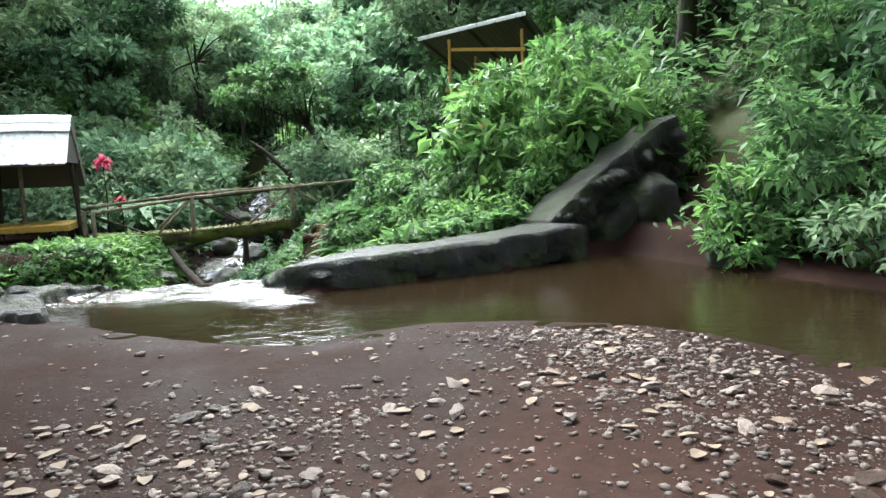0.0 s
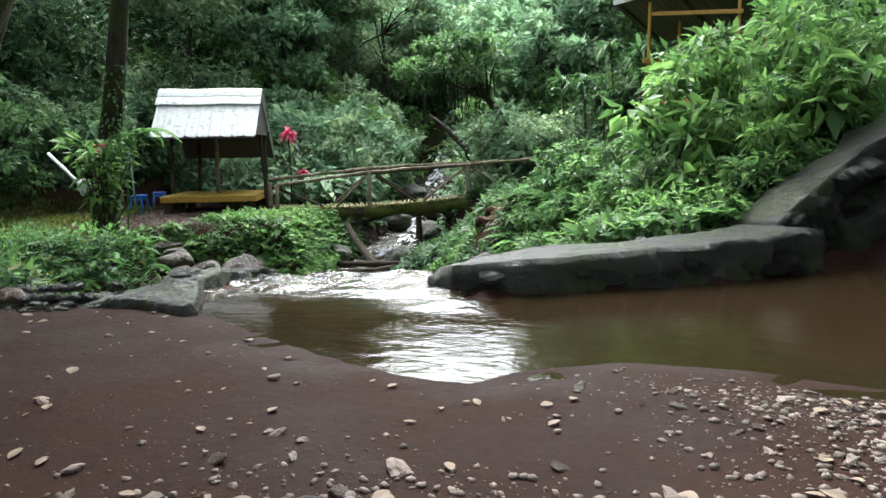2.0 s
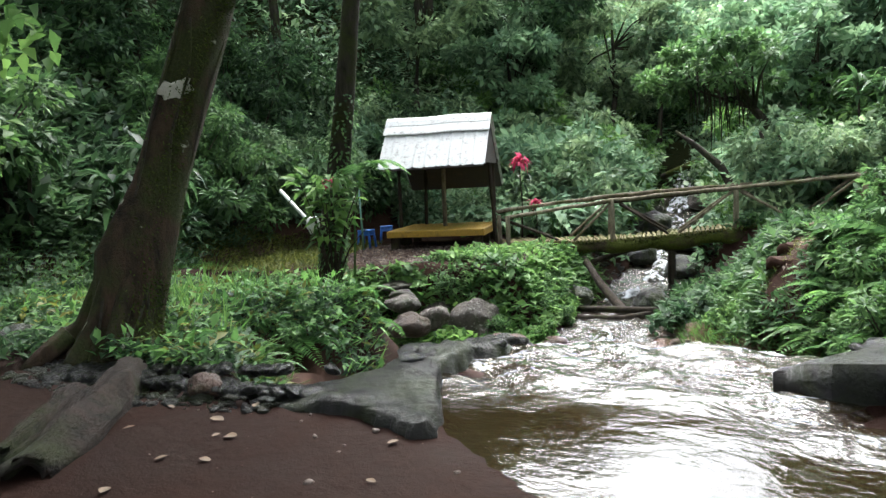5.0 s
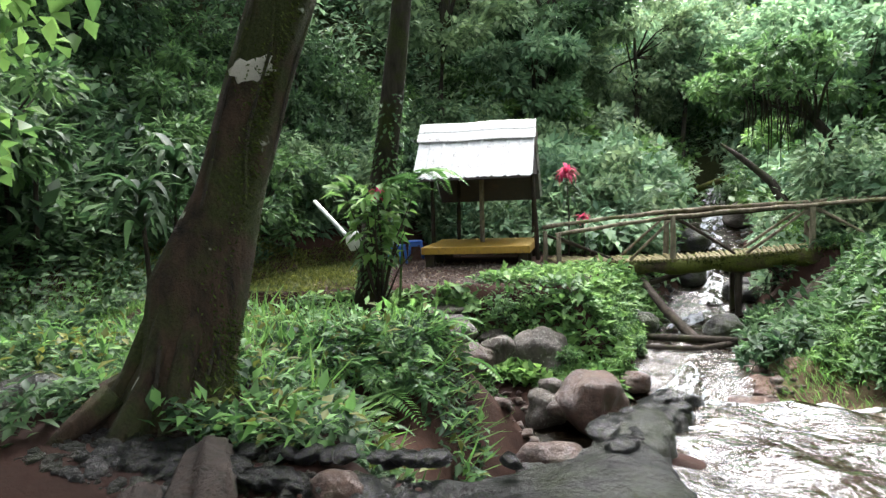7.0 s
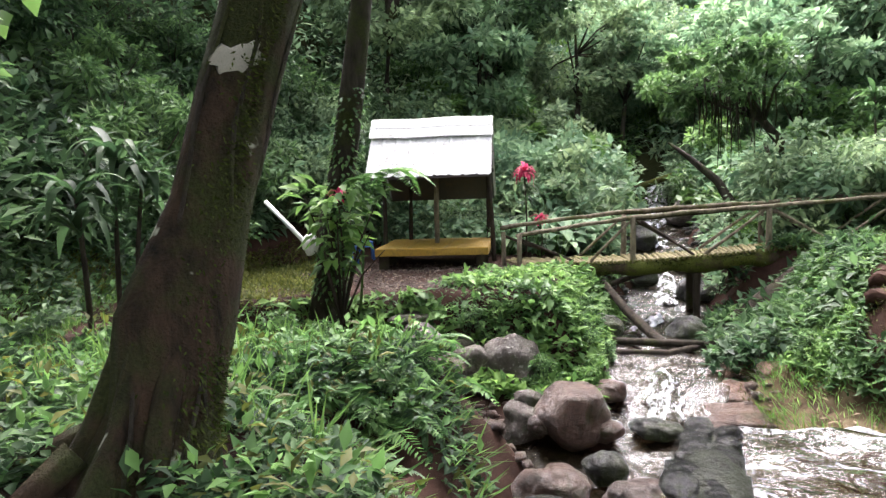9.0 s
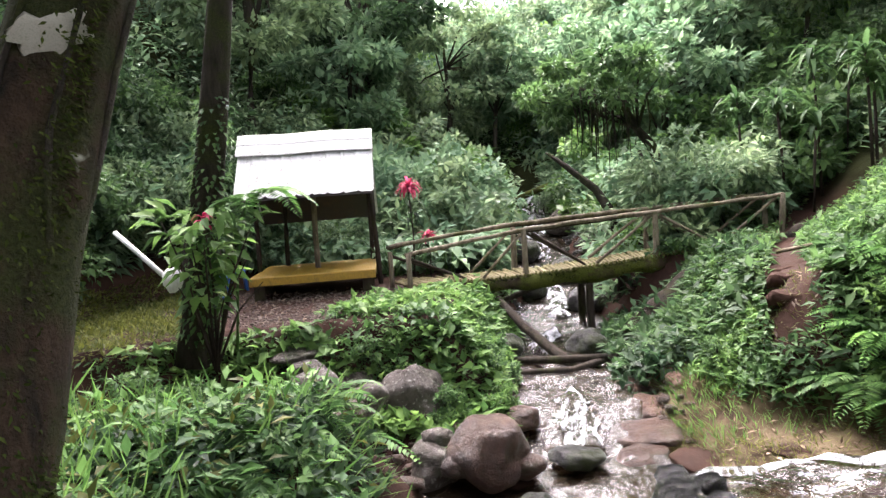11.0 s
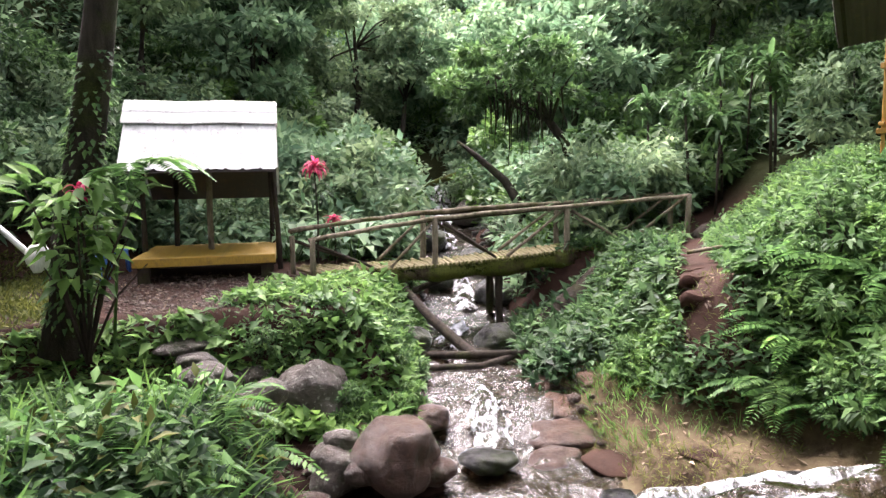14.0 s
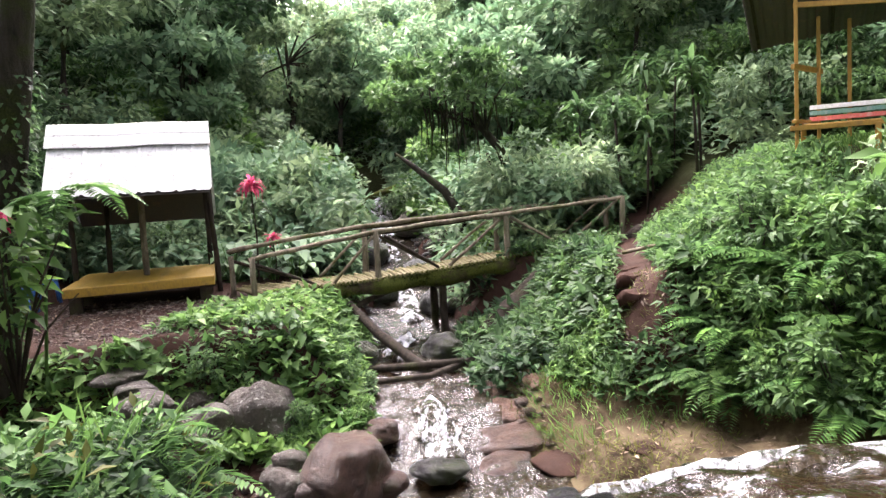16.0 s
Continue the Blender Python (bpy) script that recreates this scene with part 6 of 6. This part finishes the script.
scatter(trees, 14, (-20, 18, -24, -9), lambda x, y: x < 99, 53, (0.9, 1.2), 0.2, 4)
# added trees, mostly out of view, to shade the sand and right bank
for k, (x, y, s) in enumerate(((7.4, 9.0, 1.1), (6.8, 12.4, 1.1), (8.4, 6.6, 1.2), (6.0, 15.5, 1.0), (-7.5, 0.5, 1.1), (-9.5, 2.6, 1.0), (-5.0, -2.6, 1.2), (6.5, -3.5, 1.1), (-8.6, -4.0, 1.2))):
    ob = copy_thing(trees[1 if k < 4 else k % 2], pose(x, y, ground_at(x, y) - 0.2, 0, 0, 70 * k))
    ob.scale = (s * 1.25, s * 1.25, s)

# lower trees filling the valley behind the bridge, under the sky's opening
r6 = np.random.default_rng(56)
for k in range(26):
    y = r6.uniform(21.5, 37)
    a = radians(r6.uniform(-27, -3))
    x = 0.4 + math.tan(a) * (y - 1.4)
    if float(to_brook(np.array([x]), np.array([y]))[0]) < (2.6 if y < 30 else 1.2):
        continue
    room = 1.4 + (0.235 if -22 < math.degrees(a) < -9.5 else 0.3) * math.hypot(x - 0.4, y - 1.4) - ground_at(x, y)
    src = (trees[2], trees[3], bushes[1], bushes[2], trees[3])[k % 5]
    tall = (7.9, 6.9, 2.9, 2.7, 6.9)[k % 5]
    s = min(room / tall, 1.7) * r6.uniform(0.8, 1.0)
    ob = copy_thing(src, pose(x, y, ground_at(x, y) - 0.25, 0, 0, r6.uniform(0, 360)))
    ob.scale = (s, s, s)



def thicket(name, mat, n, region, keep, size, leaves, leaf, steep, label, seed):
    """Crowded shrub crowns on a far slope, none rising above a given angle of view from the path."""
    r = np.random.default_rng(seed)
    vs, fs, o, got = [], [], 0, 0
    for _ in range(n * 30):
        if got >= n:
            break
        x, y = r.uniform(region[0], region[1]), r.uniform(region[2], region[3])
        if not bool(keep(np.array([x]), np.array([y]))[0]):
            continue
        got += 1
        g = ground_at(x, y)
        s = r.uniform(*size)
        tall = min(s * r.uniform(0.8, 1.5), max(0.5, (1.4 + steep * math.hypot(x + 2, y - 3) - g) / 2))
        c, p, q = crown_points(leaves, (s, s, tall), 20, seed * 1000 + got)
        L = leaf * r.uniform(0.6, 1.35, leaves)
        v, f = flat_leaves(p + np.array([x, y, g + tall * 0.85]), unit(unit(q) + 0.7 * r.normal(size=q.shape) + np.array([0, 0, -0.2])), unit(np.array([0, -0.5, 1.0]) + 0.5 * r.normal(size=q.shape)), L, L * 0.5)
        vs.append(v)
        fs.append(f + o)
        o += len(v)
    return tagged(link_mesh(name, np.concatenate(vs), np.concatenate(fs), mat), label, "undergrowth", kind="stuff")


hill = lambda x, y: (to_brook(x, y) > 1.6) & (height(x, y) > -0.6)
# far growth takes the leaf colours with haze mixed in
thicket("thicket", HAZE_PALE, 70, (-22, 0, 30, 50), hill, (1.2, 2.4), 800, 0.36, 0.25, "broad-leaved thicket on the hillside, paled for haze", 91)
thicket("thicket", HAZE_GREY, 60, (-22, 0, 28, 50), hill, (1.2, 2.2), 900, 0.3, 0.265, "green thicket on the hillside, paled for haze", 92)
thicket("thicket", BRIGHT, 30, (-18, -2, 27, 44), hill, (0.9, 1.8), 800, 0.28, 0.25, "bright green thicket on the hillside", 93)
thicket("thicket", HAZE_PALE, 26, (-14.5, -7.6, 20.6, 27), hill, (0.9, 1.6), 900, 0.3, 0.2, "tall green shrubs behind the shelter, paled for haze", 94)
thicket("thicket", HAZE_GREY, 20, (-15, -7.6, 20.6, 28), hill, (1.0, 1.7), 1000, 0.26, 0.22, "tall grey green shrubs behind the shelter, paled for haze", 95)
thicket("thicket", MIDGREEN, 18, (-4.5, 1.5, 21.5, 27), hill, (0.9, 1.6), 1000, 0.24, 0.2, "mid green shrubs beyond the bridge", 96)

# arching tree over the brook beyond the bridge, hung with roots
root = new("arching_tree")
bm = bmesh.new()
tube(bm, [(-3.2, 22.0, -0.2), (-3.5, 21.9, 1.2), (-4.0, 21.7, 2.3), (-4.7, 21.6, 3.2), (-5.6, 21.4, 3.8)], [0.17, 0.14, 0.11, 0.08, 0.03], 9, True, 0.2)
c, p, q = crown_points(4200, (2.0, 1.8, 0.8), 30, 301)
off = np.array([-5.1, 21.5, 3.85])
for k in range(12):
    tube(bm, [(-4.3, 21.65, 2.7), tuple((c[k] + off) * 0.5 + np.array([-2.2, 10.8, 1.5])), tuple(c[k] + off)], [0.05, 0.03, 0.008], 5)
part("trunk", bm, BARK_FAR, root)
v, f = flat_leaves(p + off, unit(unit(q) + 0.8 * rand_dirs(4200) + np.array([0, 0, -0.3])), unit(np.array([0, 0, 1.0]) + 0.5 * rng.normal(size=(4200, 3))), 0.2, 0.1)
link_mesh("crown", v, f, MIDGREEN, False, root)
bm = bmesh.new()
r8 = np.random.default_rng(88)
for k in range(46):
    x, y, z = -5.0 + r8.normal(0, 0.5), 21.3 + r8.normal(0, 0.4), 3.5 + r8.uniform(-0.2, 0.3)
    l = r8.uniform(0.5, 1.7)
    tube(bm, [(x, y, z), (x + 0.05, y, z - l * 0.5), (x + r8.normal(0, 0.08), y, z - l)], [0.022, 0.016, 0.006], 4)
part("hanging_root_curtain", bm, BARK_FAR, root, "dark aerial roots hanging from the branch")
tagged(root, "arching tree hung with dark aerial roots above the brook", "tree")

# strap-leaved canes
for x, y, h, k in ((-1.0, 20.5, 2.6, 1), (-0.2, 21.3, 3.0, 2), (0.4, 20.0, 2.2, 3), (-1.8, 22.0, 2.8, 4), (-10.6, 8.6, 2.0, 5), (-12.0, 7.4, 1.6, 6)):
    ob = make_cane_plant("cane_plant", h, 2 if k < 5 else 3, (MIDGREEN if k < 5 else DEEP), "slender cane with drooping strap leaves", k, 0.75, 0.11)
    ob.matrix_basis = pose(x, y, ground_at(x, y))

# pale broad leaves behind the bridge
r1 = np.random.default_rng(61)
for k in range(46):
    x = -11.2 + 6.4 * r1.uniform()
    y = 18.15 + 0.16 * (x + 8.85) + 2.0 * r1.uniform()
    if float(to_brook(np.array([x]), np.array([y]))[0]) < 1.3:
        continue
    root = new("broad_leaf_plant")
    root.matrix_basis = pose(x, y, ground_at(x, y))
    m = 34
    a = r1.uniform(0, 6.28, m)
    d = r1.uniform(0.1, 0.6, m)
    p = np.stack([d * np.cos(a), d * np.sin(a), r1.uniform(0.25, 0.85, m)], -1)
    v, f = leaf_arrays(p, np.stack([np.cos(a), np.sin(a), r1.uniform(-0.6, 0.1, m)], -1), np.array([0, 0, 1.0]) + 0.25 * r1.normal(size=(m, 3)), r1.uniform(0.25, 0.42, m), 0.2)
    link_mesh("foliage", v, f, HAZE_PALE, False, root)
    bm = bmesh.new()
    for q in p[:14]:
        tube(bm, [(0, 0, -0.1), tuple(q * np.array([0.5, 0.5, 0.6])), tuple(q)], 0.008, 4)
    part("stalk_clump", bm, FERN, root)
    tagged(root, "clump of broad pale green leaves", "plant", "pale leaf clumps")

# overhanging branch with bright leaves beside the big tree
root = new("overhanging_branch")
bm = bmesh.new()
r2 = np.random.default_rng(71)
ends = []
for k in range(9):
    e = Vector((-8.4 + r2.uniform(-0.6, 1.1), 6.1 + r2.uniform(-0.8, 0.6), 2.3 + r2.uniform(-0.3, 1.0)))
    tube(bm, [(-10.4, 5.6, 4.2), ((-10.4 + e.x) / 2, 5.8, 3.6), tuple(e)], [0.05, 0.03, 0.006], 6)
    ends += [e + Vector(r2.normal(size=3)) * 0.25 for _ in range(26)]
tube(bm, [(-11.2, 5.2, 0.2), (-11.0, 5.3, 2.2), (-10.4, 5.6, 4.2)], [0.1, 0.08, 0.05], 8)
part("limb", bm, BARK_FAR, root)
p = np.array([tuple(e) for e in ends])
v, f = leaf_arrays(p, rand_dirs(len(p), 0.5), np.array([0, 0, 1.0]) + 0.3 * r2.normal(size=(len(p), 3)), r2.uniform(0.14, 0.28, len(p)), 0.13)
link_mesh("foliage", v, f, BRIGHT, False, root)
tagged(root, "overhanging branch with broad bright leaves", "tree")

# ---- undergrowth ----
cover("undergrowth", BRIGHT, 11000, (-11.5, -5.3, 11.6, 17.6), left_bank, 0.19, 0.26, "bright leafy undergrowth on the bank below the shelter", 5, 0.5, True)
cover("undergrowth", MIDGREEN, 12000, (-11.5, -5.3, 11.2, 18.4), left_bank, 0.1, 0.2, "fine green undergrowth on the bank below the shelter", 6, 0.4)
cover("undergrowth", MIDGREEN, 16000, (-4.0, 5, 9, 15.2), right_bank, 0.19, 0.36, "mixed green undergrowth on the sunny bank", 7, 0.45, True)
cover("undergrowth", BRIGHT, 14000, (-4.0, 5, 9, 21), tall_bank, 0.13, 0.6, "bright green undergrowth on the sunny bank", 8, 0.4, True)
# darker leaf here puts the shade of the near bank into colour
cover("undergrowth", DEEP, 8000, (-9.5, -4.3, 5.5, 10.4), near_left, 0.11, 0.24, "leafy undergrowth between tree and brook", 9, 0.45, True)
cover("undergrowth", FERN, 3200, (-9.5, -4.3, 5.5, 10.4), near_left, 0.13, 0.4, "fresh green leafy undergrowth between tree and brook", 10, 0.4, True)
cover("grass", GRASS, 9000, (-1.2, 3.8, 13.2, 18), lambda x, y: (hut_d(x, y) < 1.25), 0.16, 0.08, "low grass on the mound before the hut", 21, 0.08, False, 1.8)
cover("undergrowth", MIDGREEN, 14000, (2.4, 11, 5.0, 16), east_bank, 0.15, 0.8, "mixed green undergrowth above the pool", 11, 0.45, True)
# left slope's shade is painted by using the darker leaf
cover("undergrowth", DEEP, 16000, (-16, -9.5, 2, 20), on_hill, 0.2, 0.9, "leafy undergrowth on the slope by the shelter, darkened for shade", 12)
cover("undergrowth", DEEP, 9000, (-13.5, -8.2, 3.5, 11.5), lambda x, y: (height(x, y) > -0.1) & (to_brook(x, y) > 1.0) & (near_line(x, y, [(-6.4, 6.9), (-8.7, 7.0), (-11, 9.5), (-11.5, 12.5), (-10.5, 14)])[0] > 0.6), 0.13, 0.4, "leafy growth along the foot of the slope, darkened for shade", 22, 0.45, True)
cover("undergrowth", DEEP, 14000, (-16, -10, 2, 12), on_hill, 0.2, 0.8, "ferny growth on the slope, darkened for shade", 23, 0.4, True)
cover("undergrowth", MIDGREEN, 5000, (-8.8, -5.6, 10.9, 14.2), lambda x, y: (to_brook(x, y) > 0.95) & (height(x, y) < -0.15) & (wobble(x, y, 2.1, 4.0) > -0.2), 0.07, 0.16, "creeping weeds between the stones of the bank", 24, 0.45, True)
cover("undergrowth", BRIGHT, 5000, (-2.2, 3.5, 11.4, 17.5), low_bank, 0.13, 0.2, "low bright weeds on the mound before the hut", 28, 0.45, True)
cover("undergrowth", DEEP, 6000, (-9.6, -6.8, 3.6, 6.7), lambda x, y: (np.hypot(x + 6.55, y - 6.1) > 0.55) & (near_line(x, y, [(-6.4, 6.9), (-8.7, 7.0), (-11, 9.5)])[0] > 0.3), 0.12, 0.3, "dark weeds at the foot of the tree", 29, 0.42, True)
cover("undergrowth", BRIGHT, 1800, (-8.9, -6.2, 13.6, 17.2), lambda x, y: (to_brook(x, y) > 0.95) & (y < np.interp(x, [-8.9, -8.3, -7.5, -6.4], [14.9, 15.75, 16.5, 17.1])), 0.17, 0.2, "bright leafy growth under the bridge's end", 34, 0.5, True)
cover("undergrowth", MIDGREEN, 5000, (-4.9, -2.3, 14.6, 18.0), lambda x, y: (to_brook(x, y) > 0.75) & (path_d(x, y) > 0.35), 0.15, 0.4, "ferny growth under the bridge's far end", 35, 0.45, True)
cover("undergrowth", DEEP, 3500, (-5.0, -2.3, 14.2, 18.2), lambda x, y: (to_brook(x, y) > 0.7) & (path_d(x, y) > 0.35), 0.22, 0.5, "dark leaves under the bridge's far end", 36, 0.4, True)
cover("litter", DRY, 900, (-12.6, -8.7, 13.0, 16.8), lambda x, y: x < 99, 0.07, 0.015, "dead leaves trodden into the terrace", 30, 0.5, False, 0.0)
cover("grass", OLIVE, 5000, (-4.4, -0.6, 11.2, 14.6), lambda x, y: (to_brook(x, y) > 0.95) & (wobble(x, y, 1.9, 3.0) > -0.3), 0.09, 0.05, "olive moss and thin grass on the muddy bank", 33, 0.12, False, 0.8)
cover("litter", DRY, 700, (-4.3, -0.8, 11.6, 14.2), lambda x, y: to_brook(x, y) > 1.0, 0.1, 0.02, "dead leaves and twigs on the muddy bank", 31, 0.35, False, 0.0)
cover("undergrowth", HAZE_PALE, 2500, (-11.2, -3.2, 18.5, 22.5), lambda x, y: (to_brook(x, y) > 1.0) & (y > 18.5 + 0.13 * (x + 8.85)), 0.22, 0.5, "pale broad leaves along the brook beyond the bridge", 32, 0.6, True)
cover("undergrowth", OLIVE, 1500, (-9.5, -4.3, 5.5, 10.4), near_left, 0.12, 0.38, "yellowing leaves among the undergrowth", 25, 0.4, True)
cover("grass", GRASS, 1100, (-9.0, -4.4, 6.4, 9.6), near_left, 0.3, 0.25, "long grass blades between tree and brook", 26, 0.05, False, 1.6)
cover("undergrowth", MIDGREEN, 10000, (-3.4, 0.8, 12.6, 18.2), lambda x, y: (to_brook(x, y) > 1.6) & (path_d(x, y) > 0.24) & (height(x, y) > -1.25), 0.17, 0.26, "leafy growth crowding the steps", 27, 0.45, True)
cover("undergrowth", DEEP, 9000, (-14, -9, 3, 14), lambda x, y: (height(x, y) > 0.05) & (to_brook(x, y) > 0.8), 0.16, 0.5, "leafy undergrowth at the foot of the slope, darkened for shade", 18, 0.45, True)
cover("grass", OLIVE, 16000, (-13.8, -9, 8.5, 15), lambda x, y: (height(x, y) > 0.1), 0.16, 0.12, "thin olive grass on the bare slope", 13, 0.09, False, 1.5)
cover("grass", OLIVE, 14000, (-14, -9.9, 10.5, 16.5), lambda x, y: (height(x, y) > -0.4) & (x < np.interp(y, [10.5, 12.5, 13.5, 16.5], [-9.9, -10.4, -11.2, -12.4])), 0.1, 0.07, "olive moss on the bare slope by the pipe", 37, 0.3, False, 0.8)
cover("grass", GRASS, 20000, (-13.0, -8.1, 4.8, 11.0), grassland, 0.13, 0.07, "bright grass on the left bank", 14, 0.06, False, 2.2)
cover("undergrowth", BRIGHT, 8000, (-4.4, 0.5, 13.2, 19.5), lambda x, y: (to_brook(x, y) > 1.5) & (path_d(x, y) > 0.4) & (height(x, y) > -1.2), 0.12, 0.22, "bright leafy undergrowth by the path", 20, 0.45, True)
cover("undergrowth", MIDGREEN, 9000, (-4.4, 0.5, 12.6, 19.5), lambda x, y: (to_brook(x, y) > 1.5) & (path_d(x, y) > 0.22) & (height(x, y) > -1.35), 0.09, 0.3, "small leafy undergrowth on the muddy bank", 19, 0.45)
cover("grass", GRASS, 7000, (-4.4, 0.5, 12.4, 17), lambda x, y: (to_brook(x, y) > 1.25) & (path_d(x, y) > 0.35), 0.18, 0.08, "thin grass on the muddy bank", 15, 0.07, False, 1.8)
# haze of the far slopes is put into these leaves' colour
cover("far_undergrowth", HAZE_PALE, 60000, (-26, 14, 18.6, 60), lambda x, y: (height(x, y) > -0.7) & (to_brook(x, y) > 1.3) & (hut_d(x, y) > 1.6) & (path_d(x, y) > 0.8) & (y > 19.0 + 0.13 * (x + 8.85)), 0.32, 1.8, "dense green undergrowth on the far slopes, paled for haze", 3)
cover("far_undergrowth", HAZE_GREY, 40000, (-26, 14, 18.6, 60), lambda x, y: (height(x, y) > -0.7) & (to_brook(x, y) > 1.3) & (hut_d(x, y) > 1.6) & (path_d(x, y) > 0.8) & (y > 19.0 + 0.13 * (x + 8.85)), 0.3, 2.2, "grey green undergrowth on the far slopes, paled for haze", 4)
# darker leaf again stands for the shaded left slope
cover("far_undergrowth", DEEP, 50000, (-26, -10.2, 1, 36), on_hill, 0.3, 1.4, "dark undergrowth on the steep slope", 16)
cover("far_undergrowth", MIDGREEN, 36000, (3.5, 14, 5, 40), lambda x, y: on_hill(x, y) & (hut_d(x, y) > 1.6) & (x + 0.3 * y > 7.5) & (track_d(x, y) > 0.6), 0.3, 1.4, "dark undergrowth on the steep slope", 17)

# ---- pebbles and fallen leaves ----
pm = []
for k in range(10):
    bm = stone_mesh(200.0 + k, (1.0, 0.6 + 0.1 * (k % 4), 0.36), 0.75, 2)
    me = bpy.data.meshes.new("pebble")
    bm.to_mesh(me)
    bm.free()
    me.polygons.foreach_set("use_smooth", np.ones(len(me.polygons), bool))
    me.materials.append(PEBBLE if k % 3 else REDROCK)
    me.polygons.foreach_set("use_smooth", np.zeros(len(me.polygons), bool))
    pm.append(me)


def gravelly(x, y):
    """Where stones lie thick: two tongues on the sand, the brink, the brook's banks."""
    a = np.exp(-((x - 1.7 - 0.35 * (4.6 - y)) / 0.75) ** 2) * smooth(5.3, 4.6, y)
    b = np.exp(-((x + 0.1) / 1.0) ** 2) * smooth(3.9, 2.8, y)
    return np.clip(np.maximum(a, b) * smooth(0.4, 2.0, y), 0, 1)


r3 = np.random.default_rng(81)
made = 0
while made < 290:
    x, y = r3.uniform(-4.3, 4.0), r3.uniform(1.6, 5.8)
    if inside(np.array([x]), np.array([y]), POOL_EDGE)[0] or r3.uniform() > 0.03 + gravelly(np.array([x]), np.array([y]))[0]:
        continue
    s = 0.016 + 0.05 * r3.uniform() ** 3
    ob = new("pebble", pm[int(r3.integers(0, 10))])
    ob.parent = ground
    ob.matrix_basis = pose(x, y, ground_at(x, y) + s * 0.2, r3.uniform(-20, 20), r3.uniform(-20, 20), r3.uniform(0, 360)) @ Matrix.Scale(s, 4)
    made += 1


def pebble_stuff(name, n, region, dens, size, mat, label, seed):
    r = np.random.default_rng(seed)
    bm = bmesh.new()
    bmesh.ops.create_icosphere(bm, subdivisions=1, radius=1.0)
    base = np.array([tuple(v.co) for v in bm.verts])
    tri = np.array([[v.index for v in f.verts] for f in bm.faces])
    bm.free()
    x, y = r.uniform(region[0], region[1], n * 6), r.uniform(region[2], region[3], n * 6)
    ok = r.uniform(0, 1, len(x)) < dens(x, y)
    x, y = x[ok][:n], y[ok][:n]
    s = size[0] + (size[1] - size[0]) * r.uniform(0, 1, len(x)) ** 3
    z = height(x, y) + s * 0.15
    v = base[None] * (1 + 0.33 * r.normal(size=(len(x), len(base), 1)).clip(-1, 1)) * (s[:, None] * np.stack([np.ones(len(x)), r.uniform(0.6, 1, len(x)), r.uniform(0.35, 0.6, len(x))], -1))[:, None]
    a = r.uniform(0, 6.28, len(x))
    c, sn = np.cos(a)[:, None], np.sin(a)[:, None]
    v = np.stack([v[..., 0] * c - v[..., 1] * sn, v[..., 0] * sn + v[..., 1] * c, v[..., 2]], -1) + np.stack([x, y, z], -1)[:, None]
    f = tri[None] + (np.arange(len(x)) * len(base))[:, None, None]
    return tagged(link_mesh(name, v.reshape(-1, 3), f.reshape(-1, 3), mat), label, "gravel", kind="stuff")


pebble_stuff("gravel", 9000, (-4.0, 4.5, 0.5, 5.6), lambda x, y: ~inside(x, y, POOL_EDGE) * (0.015 + gravelly(x, y)), (0.005, 0.027), PEBBLE, "small pale pebbles strewn over the sand", 82)
pebble_stuff("gravel", 900, (-6.6, -3.9, 5.0, 6.1), lambda x, y: 1.0 * (near_line(x, y, [(-6.4, 5.24), (-5.0, 5.4), (-3.9, 5.8)])[0] < 0.32), (0.012, 0.06), DAM, "dark rubble along the weir's end", 83)
pebble_stuff("gravel", 2600, (-8.6, -3.5, 9.0, 16.5), lambda x, y: 1.0 * (to_brook(x, y) < 1.5), (0.02, 0.13), REDROCK, "wet cobbles along the brook", 84)
pebble_stuff("gravel", 2600, (-12.5, -8.6, 13.0, 16.5), lambda x, y: 0.6 + 0 * x, (0.01, 0.045), PEBBLE, "small stones trodden into the terrace", 85)
pebble_stuff("gravel", 1500, (-9.6, -5.6, 17, 31), lambda x, y: 1.0 * (to_brook(x, y) < 1.6), (0.04, 0.22), DAM, "dark stones in the upper brook", 86)

lm = []
for k in range(5):
    v, f = strap_leaf(1.0, 0.42 + 0.08 * (k % 3), 0.72 + 0.12 * k, k)
    v[:, 2] *= 0.12
    v[:, 2] += 0.07 * np.abs(v[:, 1])
    me = bpy.data.meshes.new("fallen_leaf")
    me.from_pydata([tuple(q) for q in v - np.array([0.4, 0, v[:, 2].mean() - 0.02])], [], [tuple(int(i) for i in q) for q in f])
    me.materials.append(DRY)
    lm.append(me)
made = 0
while made < 290:
    x, y = r3.uniform(-4.6, 4.2), r3.uniform(1.4, 6.0)
    if inside(np.array([x]), np.array([y]), POOL_EDGE)[0] or r3.uniform() > 0.3 + gravelly(np.array([x]), np.array([y]))[0]:
        continue
    s = r3.uniform(0.04, 0.13)
    ob = tagged(new("fallen_leaf", lm[int(r3.integers(0, 5))]), "dry curled leaf lying on the wet sand", "leaf", "fallen leaves")
    ob.matrix_basis = pose(x, y, ground_at(x, y) + 0.012, r3.uniform(-12, 12), r3.uniform(-10, 10), r3.uniform(0, 360)) @ Matrix.Scale(s, 4)
    made += 1
